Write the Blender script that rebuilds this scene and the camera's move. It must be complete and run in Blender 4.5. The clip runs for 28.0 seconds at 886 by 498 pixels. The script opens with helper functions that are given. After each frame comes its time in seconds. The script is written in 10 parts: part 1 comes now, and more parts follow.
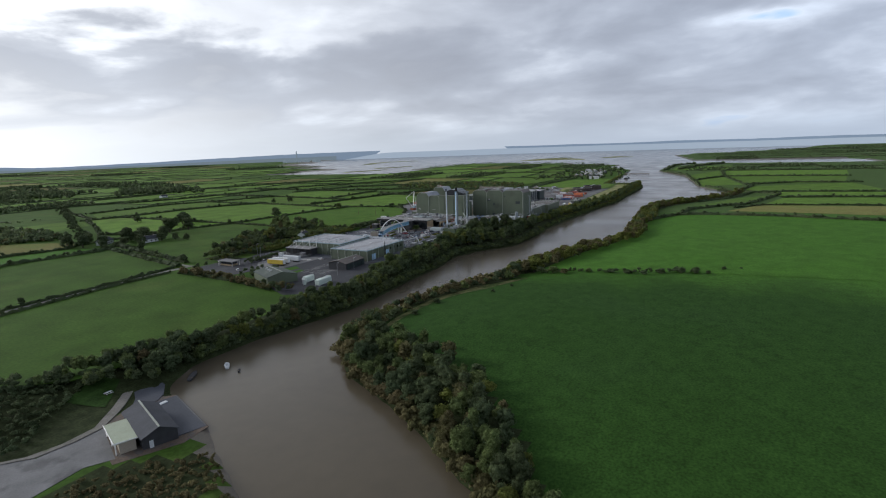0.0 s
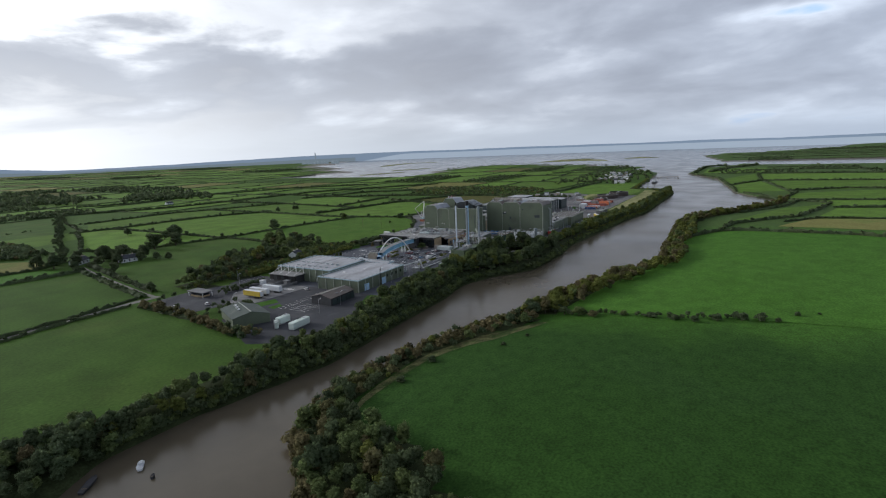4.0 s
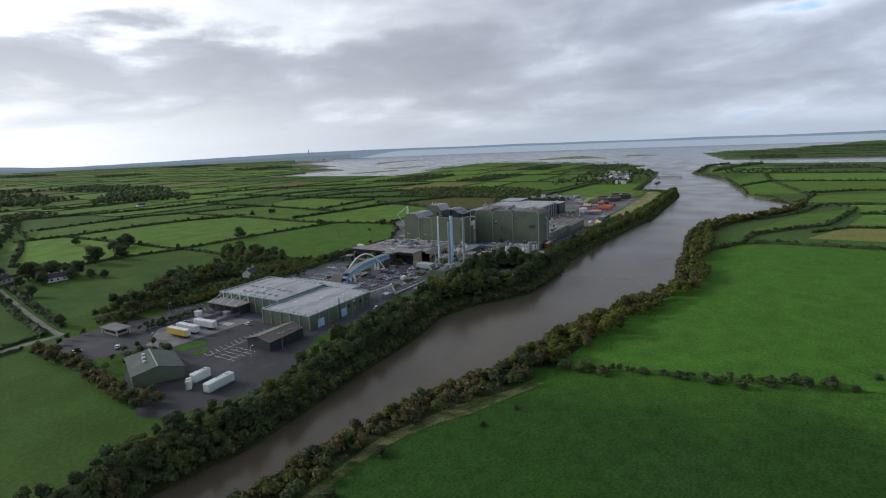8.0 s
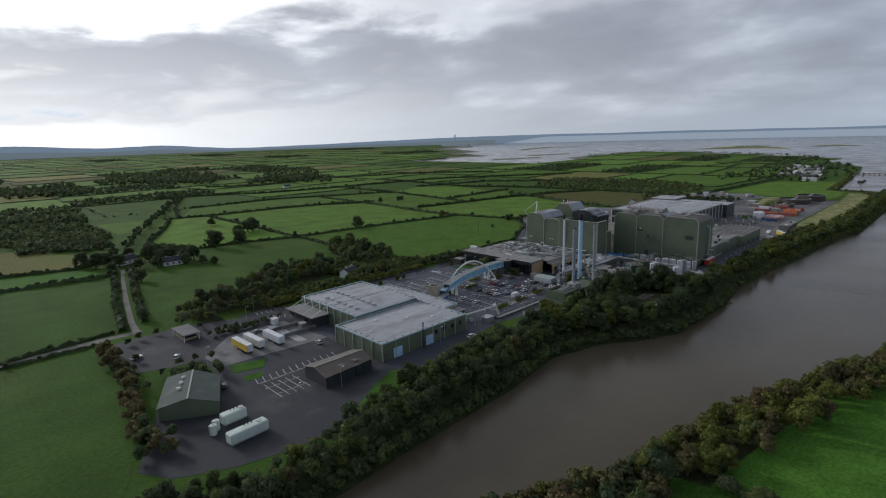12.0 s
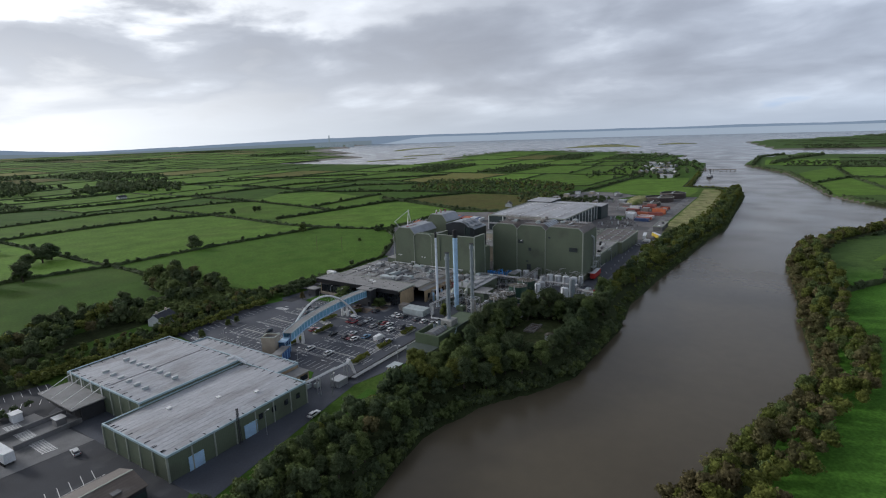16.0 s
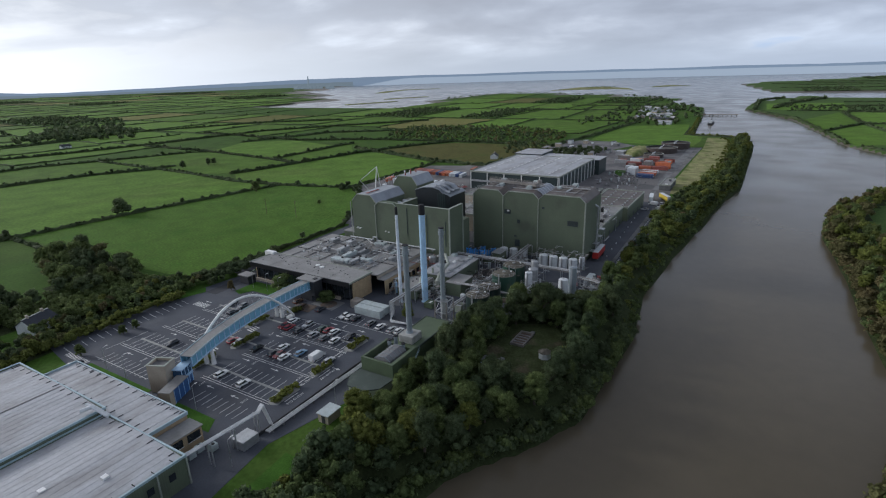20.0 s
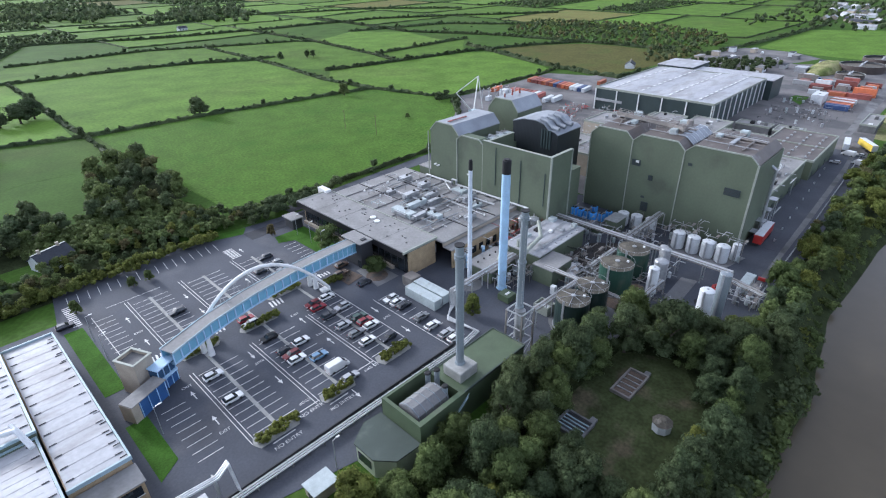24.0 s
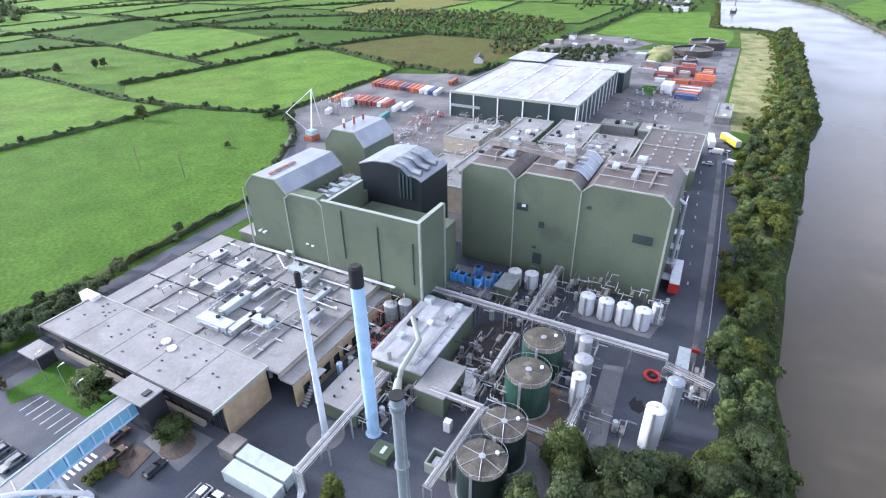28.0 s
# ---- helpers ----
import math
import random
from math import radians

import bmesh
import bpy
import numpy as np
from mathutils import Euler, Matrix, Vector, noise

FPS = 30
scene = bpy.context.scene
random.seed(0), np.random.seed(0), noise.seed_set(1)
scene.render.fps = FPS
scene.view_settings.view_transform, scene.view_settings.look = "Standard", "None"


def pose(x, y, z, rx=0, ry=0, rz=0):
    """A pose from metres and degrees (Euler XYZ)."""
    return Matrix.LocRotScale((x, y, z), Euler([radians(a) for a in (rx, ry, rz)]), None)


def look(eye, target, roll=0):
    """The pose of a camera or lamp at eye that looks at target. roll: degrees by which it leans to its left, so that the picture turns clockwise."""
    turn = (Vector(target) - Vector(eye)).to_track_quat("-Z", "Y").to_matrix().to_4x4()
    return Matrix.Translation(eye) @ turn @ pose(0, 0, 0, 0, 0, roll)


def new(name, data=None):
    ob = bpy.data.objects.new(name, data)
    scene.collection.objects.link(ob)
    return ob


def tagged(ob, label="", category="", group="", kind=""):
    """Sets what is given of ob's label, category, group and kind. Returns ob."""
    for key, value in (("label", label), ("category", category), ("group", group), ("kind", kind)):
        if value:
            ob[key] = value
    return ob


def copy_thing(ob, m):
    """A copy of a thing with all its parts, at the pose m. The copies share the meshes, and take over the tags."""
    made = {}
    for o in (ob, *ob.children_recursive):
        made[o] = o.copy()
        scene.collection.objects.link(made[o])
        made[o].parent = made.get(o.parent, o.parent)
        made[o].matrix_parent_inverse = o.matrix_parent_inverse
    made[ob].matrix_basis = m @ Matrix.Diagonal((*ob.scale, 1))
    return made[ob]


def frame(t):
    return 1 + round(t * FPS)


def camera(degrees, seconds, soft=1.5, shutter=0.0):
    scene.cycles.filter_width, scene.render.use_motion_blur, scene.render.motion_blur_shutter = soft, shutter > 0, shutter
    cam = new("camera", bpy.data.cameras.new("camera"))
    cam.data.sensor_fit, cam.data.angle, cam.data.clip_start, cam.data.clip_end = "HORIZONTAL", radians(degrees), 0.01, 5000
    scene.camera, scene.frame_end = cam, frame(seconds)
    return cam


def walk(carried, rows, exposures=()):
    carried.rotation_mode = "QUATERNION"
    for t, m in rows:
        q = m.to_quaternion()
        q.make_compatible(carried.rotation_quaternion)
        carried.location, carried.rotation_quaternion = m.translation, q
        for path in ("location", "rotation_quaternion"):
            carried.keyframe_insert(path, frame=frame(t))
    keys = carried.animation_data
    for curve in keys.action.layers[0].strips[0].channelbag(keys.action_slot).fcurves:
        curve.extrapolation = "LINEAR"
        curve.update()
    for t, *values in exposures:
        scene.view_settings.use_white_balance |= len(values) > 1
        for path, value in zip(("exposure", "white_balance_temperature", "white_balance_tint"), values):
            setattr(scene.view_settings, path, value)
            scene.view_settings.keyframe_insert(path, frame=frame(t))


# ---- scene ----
cam = camera(79.4, 28.0, 1.15)
# seconds, eye x, y, z, yaw, pitch, roll
PATH = [
    (0, -153.77, -53.36, 71.95, -61.75, -10.73, -1.95),
    (0.5, -147.01, -51.28, 72.72, -61.29, -10.96, -1.84),
    (1, -140.26, -49.19, 73.50, -60.86, -11.19, -1.79),
    (1.5, -133.53, -47.04, 74.28, -60.52, -11.27, -1.75),
    (2, -126.84, -44.81, 75.08, -60.23, -11.18, -1.83),
    (2.5, -120.21, -42.51, 75.88, -59.89, -11.07, -1.98),
    (3, -113.61, -40.15, 76.67, -59.76, -10.82, -2.09),
    (3.5, -107.00, -37.77, 77.43, -59.60, -10.61, -2.19),
    (5.5, -79.31, -27.79, 79.52, -59.46, -10.85, -2.31),
    (6, -72.11, -25.37, 79.79, -59.52, -10.91, -2.27),
    (6.5, -64.87, -22.97, 80.03, -59.57, -10.94, -2.20),
    (7, -57.59, -20.56, 80.23, -59.63, -10.99, -2.19),
    (7.5, -50.28, -18.16, 80.41, -59.75, -10.99, -2.17),
    (8, -42.96, -15.75, 80.56, -59.84, -11.01, -2.20),
    (8.5, -35.65, -13.31, 80.68, -59.94, -10.98, -2.09),
    (9, -28.40, -10.82, 80.79, -60.14, -11.05, -2.06),
    (9.5, -21.22, -8.27, 80.89, -60.32, -11.09, -2.04),
    (10, -14.13, -5.63, 80.96, -60.48, -12.11, -1.97),
    (10.5, -7.07, -2.88, 81.03, -58.23, -12.10, -1.98),
    (11, 0.00, 0.00, 81.08, -40.19, -11.87, -1.70),
    (11.5, 6.99, 3.02, 81.13, -40.35, -11.91, -1.62),
    (12, 13.85, 6.16, 81.17, -44.43, -12.02, -1.61),
    (12.5, 20.57, 9.41, 81.20, -48.94, -12.11, -1.65),
    (13, 27.19, 12.74, 81.22, -50.12, -12.16, -1.65),
    (13.5, 33.73, 16.15, 81.24, -56.44, -12.21, -1.65),
    (15.5, 59.29, 30.89, 81.04, -57.26, -12.35, -1.89),
    (16, 66.11, 34.31, 80.96, -57.22, -12.34, -1.89),
    (16.5, 72.99, 37.68, 80.88, -57.17, -12.34, -1.85),
    (17, 79.90, 40.97, 80.80, -57.54, -12.35, -1.81),
    (17.5, 86.82, 44.18, 80.72, -57.22, -12.32, -1.78),
    (18, 93.72, 47.33, 80.64, -57.06, -12.31, -1.78),
    (18.5, 100.55, 50.41, 80.57, -58.46, -12.37, -1.74),
    (19, 107.31, 53.42, 80.50, -58.58, -12.40, -1.71),
    (19.5, 114.01, 56.37, 80.46, -58.64, -12.69, -1.85),
    (20, 120.69, 59.23, 80.43, -58.54, -18.28, -1.79),
    (20.5, 127.44, 62.08, 80.41, -58.50, -22.04, -1.77),
    (21, 134.22, 65.02, 80.40, -58.56, -21.99, -1.73),
    (21.5, 141.05, 68.08, 80.37, -56.18, -21.93, -1.63),
    (22, 147.95, 71.25, 80.33, -43.72, -21.79, -1.23),
    (22.5, 154.76, 74.48, 80.29, -44.41, -21.85, -1.21),
    (24.5, 179.49, 89.13, 80.15, -45.36, -30.08, -1.07),
    (25, 185.49, 93.02, 80.17, -45.26, -30.15, -1.05),
    (25.5, 191.39, 96.93, 80.18, -49.00, -30.24, -1.03),
    (26, 197.05, 100.87, 80.18, -54.43, -30.27, -1.27),
    (26.5, 202.49, 104.69, 80.16, -54.64, -30.28, -1.30),
    (27, 207.78, 108.40, 80.12, -56.69, -30.23, -1.16),
    (27.5, 212.97, 112.02, 80.05, -56.68, -30.13, -0.91),
    (28, 218.08, 115.58, 79.96, -61.50, -30.23, -0.91),
]
def fly(x, y, z, yaw, pitch, roll):
    yw, pt = radians(yaw), radians(pitch)
    way = Vector((-math.sin(yw) * math.cos(pt), math.cos(yw) * math.cos(pt), math.sin(pt)))
    return look((x, y, z), Vector((x, y, z)) + way * 50, roll)
walk(cam, [(t, fly(*v)) for t, *v in PATH], [(0, 0.05, 5900, 10.5), (10.3, 0.04, 5900, 10.5), (11, 0.12, 5900, 10.5), (12, -0.28, 5900, 10.5), (13, -0.13, 5900, 10.5), (15.5, 0.0, 5900, 10.5), (18, -0.02, 5880, 10.5), (19.5, -0.05, 5800, 10.5), (21, 0.48, 5650, 12), (22.5, 0.98, 5500, 13), (24.5, 1.34, 5460, 14.5), (26, 1.85, 5480, 17), (28, 1.85, 5480, 17.5)])
# ---- light ----
SUN_AZ, SUN_EL = 98.0, 19.0   # degrees from +x towards +y, and above the horizon
sun_dir = Vector((math.cos(radians(SUN_AZ)) * math.cos(radians(SUN_EL)), math.sin(radians(SUN_AZ)) * math.cos(radians(SUN_EL)), math.sin(radians(SUN_EL))))
sun = new("sun", bpy.data.lights.new("sun", "SUN"))
sun.data.energy, sun.data.angle, sun.data.color = 1.5, radians(8.0), (1.0, 0.94, 0.86)
sun.matrix_world = look((0, 0, 400), Vector((0, 0, 400)) - sun_dir * 10)


def make_world():
    world = bpy.data.worlds.new("overcast_sky")
    scene.world = world
    world.use_nodes = True
    nt = world.node_tree
    nt.nodes.clear()
    N, L = nt.nodes.new, nt.links.new

    def math_node(op, a, b=None, clamp=False):
        n = N("ShaderNodeMath")
        n.operation, n.use_clamp = op, clamp
        for k, v in enumerate((a, b)):
            if v is None:
                continue
            if isinstance(v, (int, float)):
                n.inputs[k].default_value = v
            else:
                L(v, n.inputs[k])
        return n.outputs[0]

    def ramp(fac, stops):
        n = N("ShaderNodeValToRGB")
        L(fac, n.inputs[0])
        el = n.color_ramp.elements
        while len(el) < len(stops):
            el.new(0.5)
        for e, (p, c) in zip(el, stops):
            e.position, e.color = p, (*c, 1)
        return n.outputs[0]

    def mix(fac, a, b):
        n = N("ShaderNodeMix")
        n.data_type = "RGBA"
        for v, k in ((fac, 0), (a, 6), (b, 7)):
            if isinstance(v, (int, float)):
                n.inputs[k].default_value = v
            elif isinstance(v, tuple):
                n.inputs[k].default_value = (*v, 1)
            else:
                L(v, n.inputs[k])
        return n.outputs[2]

    way = N("ShaderNodeTexCoord").outputs["Generated"]
    sep = N("ShaderNodeSeparateXYZ")
    L(way, sep.inputs[0])
    x, y, z = sep.outputs
    up = math_node("MAXIMUM", z, 0.0)
    around = math_node("ARCTAN2", y, x)
    low = math_node("ADD", up, 0.085)
    flat = N("ShaderNodeCombineXYZ")
    L(math_node("DIVIDE", x, low), flat.inputs[0])
    L(math_node("DIVIDE", y, low), flat.inputs[1])

    lumps = N("ShaderNodeCombineXYZ")
    L(math_node("MULTIPLY", around, 5.2), lumps.inputs[0])
    L(math_node("ADD", math_node("MULTIPLY", math_node("POWER", math_node("ADD", up, 0.02), 0.7), 13.0), math_node("MULTIPLY", around, 0.5)), lumps.inputs[1])

    def noise_at(scale, detail, rough, warp, place=flat):
        n = N("ShaderNodeTexNoise")
        n.inputs["Scale"].default_value, n.inputs["Detail"].default_value = scale, detail
        n.inputs["Roughness"].default_value, n.inputs["Distortion"].default_value = rough, warp
        L(place.outputs[0], n.inputs["Vector"])
        return n.outputs[0]

    def bank(az, el, wide, tall):
        """A soft oval cloud bank or gap: azimuth, elevation and half sizes in degrees."""
        a = math_node("DIVIDE", math_node("SUBTRACT", around, radians(az)), radians(wide))
        e = math_node("DIVIDE", math_node("SUBTRACT", up, math.sin(radians(el))), math.sin(radians(tall)))
        r = math_node("ADD", math_node("MULTIPLY", a, a), math_node("MULTIPLY", e, e))
        return math_node("POWER", 2.718, math_node("MULTIPLY", r, -1.0))

    big = noise_at(0.17, 4, 0.45, 0.2)
    fine = noise_at(0.9, 7, 0.50, 0.2, lumps)
    deck = math_node("ADD", math_node("MULTIPLY", big, 0.42), math_node("MULTIPLY", fine, 0.58))
    for az, el, wide, tall, lift in ((44, 8.2, 20, 3.6, -0.055), (8, 5.6, 22, 1.6, -0.03), (36, 4.9, 16, 0.8, 0.045), (-3, 10.4, 7, 0.7, 0.10), (1, 9.6, 10, 0.9, 0.045), (6, 8.6, 14, 1.2, 0.03), (64, 3.6, 16, 1.4, -0.03)):
        deck = math_node("ADD", deck, math_node("MULTIPLY", bank(az, el, wide, tall), lift))
    clouds = ramp(deck, [(0.34, (0.37, 0.375, 0.40)), (0.42, (0.43, 0.437, 0.462)), (0.49, (0.515, 0.523, 0.547)), (0.545, (0.65, 0.655, 0.67)), (0.60, (0.85, 0.86, 0.87)), (0.66, (0.50, 0.68, 0.92))])
    # paler, thinner air low over the horizon
    band = ramp(up, [(0.0, (0.9, 0.9, 0.9)), (0.02, (0.72, 0.72, 0.72)), (0.045, (0.25, 0.25, 0.25)), (0.075, (0, 0, 0))])
    sky = mix(band, clouds, (0.52, 0.55, 0.58))
    # cooler light away from the sun
    cool = N("ShaderNodeMapRange")
    L(around, cool.inputs[0])
    for k, v in enumerate((radians(34), radians(-8), 0.0, 1.0), 1):
        cool.inputs[k].default_value = v
    tinted = N("ShaderNodeMix")
    tinted.data_type, tinted.blend_type = "RGBA", "MULTIPLY"
    L(cool.outputs[0], tinted.inputs[0])
    L(sky, tinted.inputs[6])
    tinted.inputs[7].default_value = (0.92, 0.96, 1.02, 1)
    sky = tinted.outputs[2]
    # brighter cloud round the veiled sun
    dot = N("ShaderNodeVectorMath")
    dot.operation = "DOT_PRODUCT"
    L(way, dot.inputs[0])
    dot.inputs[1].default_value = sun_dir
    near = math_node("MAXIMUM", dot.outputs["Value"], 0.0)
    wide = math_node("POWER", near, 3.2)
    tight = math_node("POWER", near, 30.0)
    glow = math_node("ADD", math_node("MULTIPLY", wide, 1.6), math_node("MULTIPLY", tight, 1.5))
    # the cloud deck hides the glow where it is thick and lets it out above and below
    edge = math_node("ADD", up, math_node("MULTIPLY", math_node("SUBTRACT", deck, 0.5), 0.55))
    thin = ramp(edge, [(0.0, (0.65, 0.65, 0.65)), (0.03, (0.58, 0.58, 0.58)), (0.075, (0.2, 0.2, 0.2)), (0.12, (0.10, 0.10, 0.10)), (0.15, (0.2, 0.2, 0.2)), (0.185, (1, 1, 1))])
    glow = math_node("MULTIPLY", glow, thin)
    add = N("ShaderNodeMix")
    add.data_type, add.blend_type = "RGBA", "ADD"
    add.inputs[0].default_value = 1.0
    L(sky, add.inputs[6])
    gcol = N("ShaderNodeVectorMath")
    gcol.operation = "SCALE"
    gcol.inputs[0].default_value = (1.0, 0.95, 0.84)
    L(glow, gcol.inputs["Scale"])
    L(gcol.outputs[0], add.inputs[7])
    # the deck thickens overhead
    thick = N("ShaderNodeMix")
    thick.data_type, thick.blend_type = "RGBA", "MULTIPLY"
    thick.inputs[0].default_value = 1.0
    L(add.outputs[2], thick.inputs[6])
    L(ramp(up, [(0.0, (1, 1, 1)), (0.33, (1, 1, 1)), (0.6, (0.5, 0.5, 0.52)), (1.0, (0.4, 0.4, 0.42))]), thick.inputs[7])
    atmos = N("ShaderNodeTexSky")
    atmos.sky_type, atmos.sun_disc = "NISHITA", False
    atmos.sun_elevation, atmos.sun_rotation = radians(SUN_EL), radians(90 - SUN_AZ)
    clear = N("ShaderNodeBackground")
    L(atmos.outputs[0], clear.inputs[0])
    clear.inputs[1].default_value = 0.05
    cover = N("ShaderNodeBackground")
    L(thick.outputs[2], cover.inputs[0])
    cover.inputs[1].default_value = 1.1
    both = N("ShaderNodeMixShader")
    both.inputs[0].default_value = 0.9
    L(clear.outputs[0], both.inputs[1])
    L(cover.outputs[0], both.inputs[2])
    out = N("ShaderNodeOutputWorld")
    L(both.outputs[0], out.inputs[0])


make_world()
# ---- materials ----
def material(name, color, rough=0.7, metal=0.0, vary=0.18, scale=0.6, grain=0.12, grain_scale=8.0, bump=0.0, bump_scale=6.0,
             stain=None, stain_at=0.55, stain_scale=0.15, ribs=None, rib_size=0.35, per="", alpha_spec=0.5, second=None, spread=0.38, stretch=None):
    """A surface with large blotches, fine grain, optional stains of another colour, relief and ribs along one axis."""
    m = bpy.data.materials.new(name)
    m.use_nodes = True
    nt = m.node_tree
    N, L = nt.nodes.new, nt.links.new
    b = nt.nodes["Principled BSDF"]
    b.inputs["Roughness"].default_value, b.inputs["Metallic"].default_value = rough, metal
    b.inputs["Specular IOR Level"].default_value = alpha_spec
    pos = N("ShaderNodeNewGeometry").outputs["Position"]

    long_pos = pos
    if stretch:
        sc = N("ShaderNodeVectorMath")
        sc.operation = "MULTIPLY"
        L(pos, sc.inputs[0])
        sc.inputs[1].default_value = stretch
        long_pos = sc.outputs[0]

    def noise_tex(s, detail=4.0, place=None):
        n = N("ShaderNodeTexNoise")
        n.inputs["Scale"].default_value, n.inputs["Detail"].default_value = s, detail
        L(place or pos, n.inputs["Vector"])
        return n.outputs[0]

    def mixed(kind, fac, a, c):
        n = N("ShaderNodeMix")
        n.data_type, n.blend_type = "RGBA", kind
        for v, k in ((fac, 0), (a, 6), (c, 7)):
            if isinstance(v, (int, float)):
                n.inputs[k].default_value = v
            elif isinstance(v, tuple):
                n.inputs[k].default_value = (*v, 1)
            else:
                L(v, n.inputs[k])
        return n.outputs[2]

    def mapped(src, a, z, lo, hi):
        n = N("ShaderNodeMapRange")
        L(src, n.inputs[0])
        for k, v in enumerate((a, z, lo, hi), 1):
            n.inputs[k].default_value = v
        return n.outputs[0]

    col = tuple(color)
    if second:
        col = mixed("MIX", mapped(noise_tex(scale * 0.4), 0.4, 0.62, 0.0, 1.0), col, tuple(second))
    if stain:
        col = mixed("MIX", mapped(noise_tex(stain_scale, 6, long_pos), stain_at, stain_at + 0.12, 0.0, 0.85), col, tuple(stain))
    shade = mapped(noise_tex(scale, 4.0, long_pos), 0.3, 0.7, 1 - vary, 1 + vary)
    fine = mapped(noise_tex(grain_scale), 0.3, 0.7, 1 - grain, 1 + grain)
    both = N("ShaderNodeMath")
    both.operation = "MULTIPLY"
    L(shade, both.inputs[0])
    L(fine, both.inputs[1])
    value = both.outputs[0]
    if per:
        src = N("ShaderNodeObjectInfo").outputs["Random"] if per == "object" else N("ShaderNodeNewGeometry").outputs["Random Per Island"]
        more = N("ShaderNodeMath")
        more.operation = "MULTIPLY"
        L(value, more.inputs[0])
        L(mapped(src, 0.0, 1.0, 1 - spread, 1 + spread), more.inputs[1])
        value = more.outputs[0]
    gray = N("ShaderNodeCombineXYZ")
    for k in range(3):
        L(value, gray.inputs[k])
    col = mixed("MULTIPLY", 1.0, col, gray.outputs[0])
    L(col, b.inputs["Base Color"])
    height = None
    if ribs:
        w = N("ShaderNodeTexWave")
        w.wave_type, w.bands_direction = "BANDS", ribs
        w.inputs["Scale"].default_value = 0.314 / rib_size
        L(pos, w.inputs["Vector"])
        height = w.outputs[1]
    if bump:
        n2 = noise_tex(bump_scale, 5)
        if height is None:
            height = n2
        else:
            s = N("ShaderNodeMath")
            s.operation = "ADD"
            L(height, s.inputs[0])
            L(n2, s.inputs[1])
            height = s.outputs[0]
    if height is not None:
        bp = N("ShaderNodeBump")
        bp.inputs["Strength"].default_value = bump or 0.4
        bp.inputs["Distance"].default_value = 0.08
        L(height, bp.inputs["Height"])
        L(bp.outputs[0], b.inputs["Normal"])
    return m


def glass_like(name, color, rough=0.08):
    m = material(name, color, rough, 0.0, 0.08, 0.3, 0.03, 3.0, alpha_spec=0.8)
    return m


M = {}
# near pasture is coloured for cloud shade, river pasture for sun
M["grass"] = material("pasture_grass", (0.028, 0.068, 0.012), 0.9, vary=0.16, scale=0.22, grain=0.34, grain_scale=1.5, bump=0.5, bump_scale=1.6, stain=(0.029, 0.068, 0.014), stain_at=0.54, stain_scale=0.02, alpha_spec=0.06)
M["river_grass"] = material("bright_river_pasture", (0.064, 0.152, 0.020), 0.9, vary=0.14, scale=0.12, grain=0.30, grain_scale=1.2, bump=0.5, bump_scale=1.6, stain=(0.062, 0.152, 0.018), stain_at=0.52, stain_scale=0.015, alpha_spec=0.06)


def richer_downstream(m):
    """Puts sun on the river pasture and haze beyond into the grass colour."""
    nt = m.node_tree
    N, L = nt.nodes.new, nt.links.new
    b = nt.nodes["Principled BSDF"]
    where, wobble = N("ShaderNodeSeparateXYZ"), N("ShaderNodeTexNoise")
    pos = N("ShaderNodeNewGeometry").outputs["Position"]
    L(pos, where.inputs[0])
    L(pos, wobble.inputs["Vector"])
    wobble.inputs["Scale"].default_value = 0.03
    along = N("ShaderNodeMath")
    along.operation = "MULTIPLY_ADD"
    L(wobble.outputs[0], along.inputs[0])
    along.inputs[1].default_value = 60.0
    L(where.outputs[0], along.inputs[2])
    # first step brightens the colour as if sunlit, second greys it for haze
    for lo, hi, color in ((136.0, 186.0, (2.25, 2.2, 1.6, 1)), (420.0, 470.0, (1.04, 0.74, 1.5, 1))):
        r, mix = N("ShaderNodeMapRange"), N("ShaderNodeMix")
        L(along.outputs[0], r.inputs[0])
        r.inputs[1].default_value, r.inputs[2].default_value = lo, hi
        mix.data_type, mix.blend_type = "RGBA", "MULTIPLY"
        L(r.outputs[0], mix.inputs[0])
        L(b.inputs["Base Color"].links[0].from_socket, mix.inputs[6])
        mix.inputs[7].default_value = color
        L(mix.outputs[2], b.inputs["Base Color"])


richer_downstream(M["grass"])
# near-bank meadow green darkened in colour for cloud shade
M["meadow"] = material("grazed_meadow", (0.052, 0.102, 0.016), 0.9, vary=0.2, scale=0.05, grain=0.2, grain_scale=0.8, bump=0.5, bump_scale=1.6, stain=(0.070, 0.112, 0.022), stain_at=0.52, stain_scale=0.012, alpha_spec=0.06)
M["field"] = material("field_grass", (0.100, 0.178, 0.027), 0.9, vary=0.2, scale=0.05, grain=0.22, grain_scale=0.5, bump=0.4, bump_scale=1.2, stain=(0.105, 0.165, 0.032), stain_at=0.55, stain_scale=0.012, per="object", alpha_spec=0.06, spread=0.2)
M["tufted_field"] = material("tufted_pasture", (0.074, 0.142, 0.020), 0.9, vary=0.16, scale=0.10, grain=0.34, grain_scale=0.9, bump=0.6, bump_scale=1.2, stain=(0.050, 0.112, 0.014), stain_at=0.55, stain_scale=0.05, alpha_spec=0.06)
M["rough_field"] = material("rough_pasture", (0.155, 0.152, 0.048), 0.95, vary=0.2, scale=0.03, grain=0.25, grain_scale=0.6, stain=(0.10, 0.128, 0.032), stain_at=0.52, stain_scale=0.03, per="object", alpha_spec=0.06)
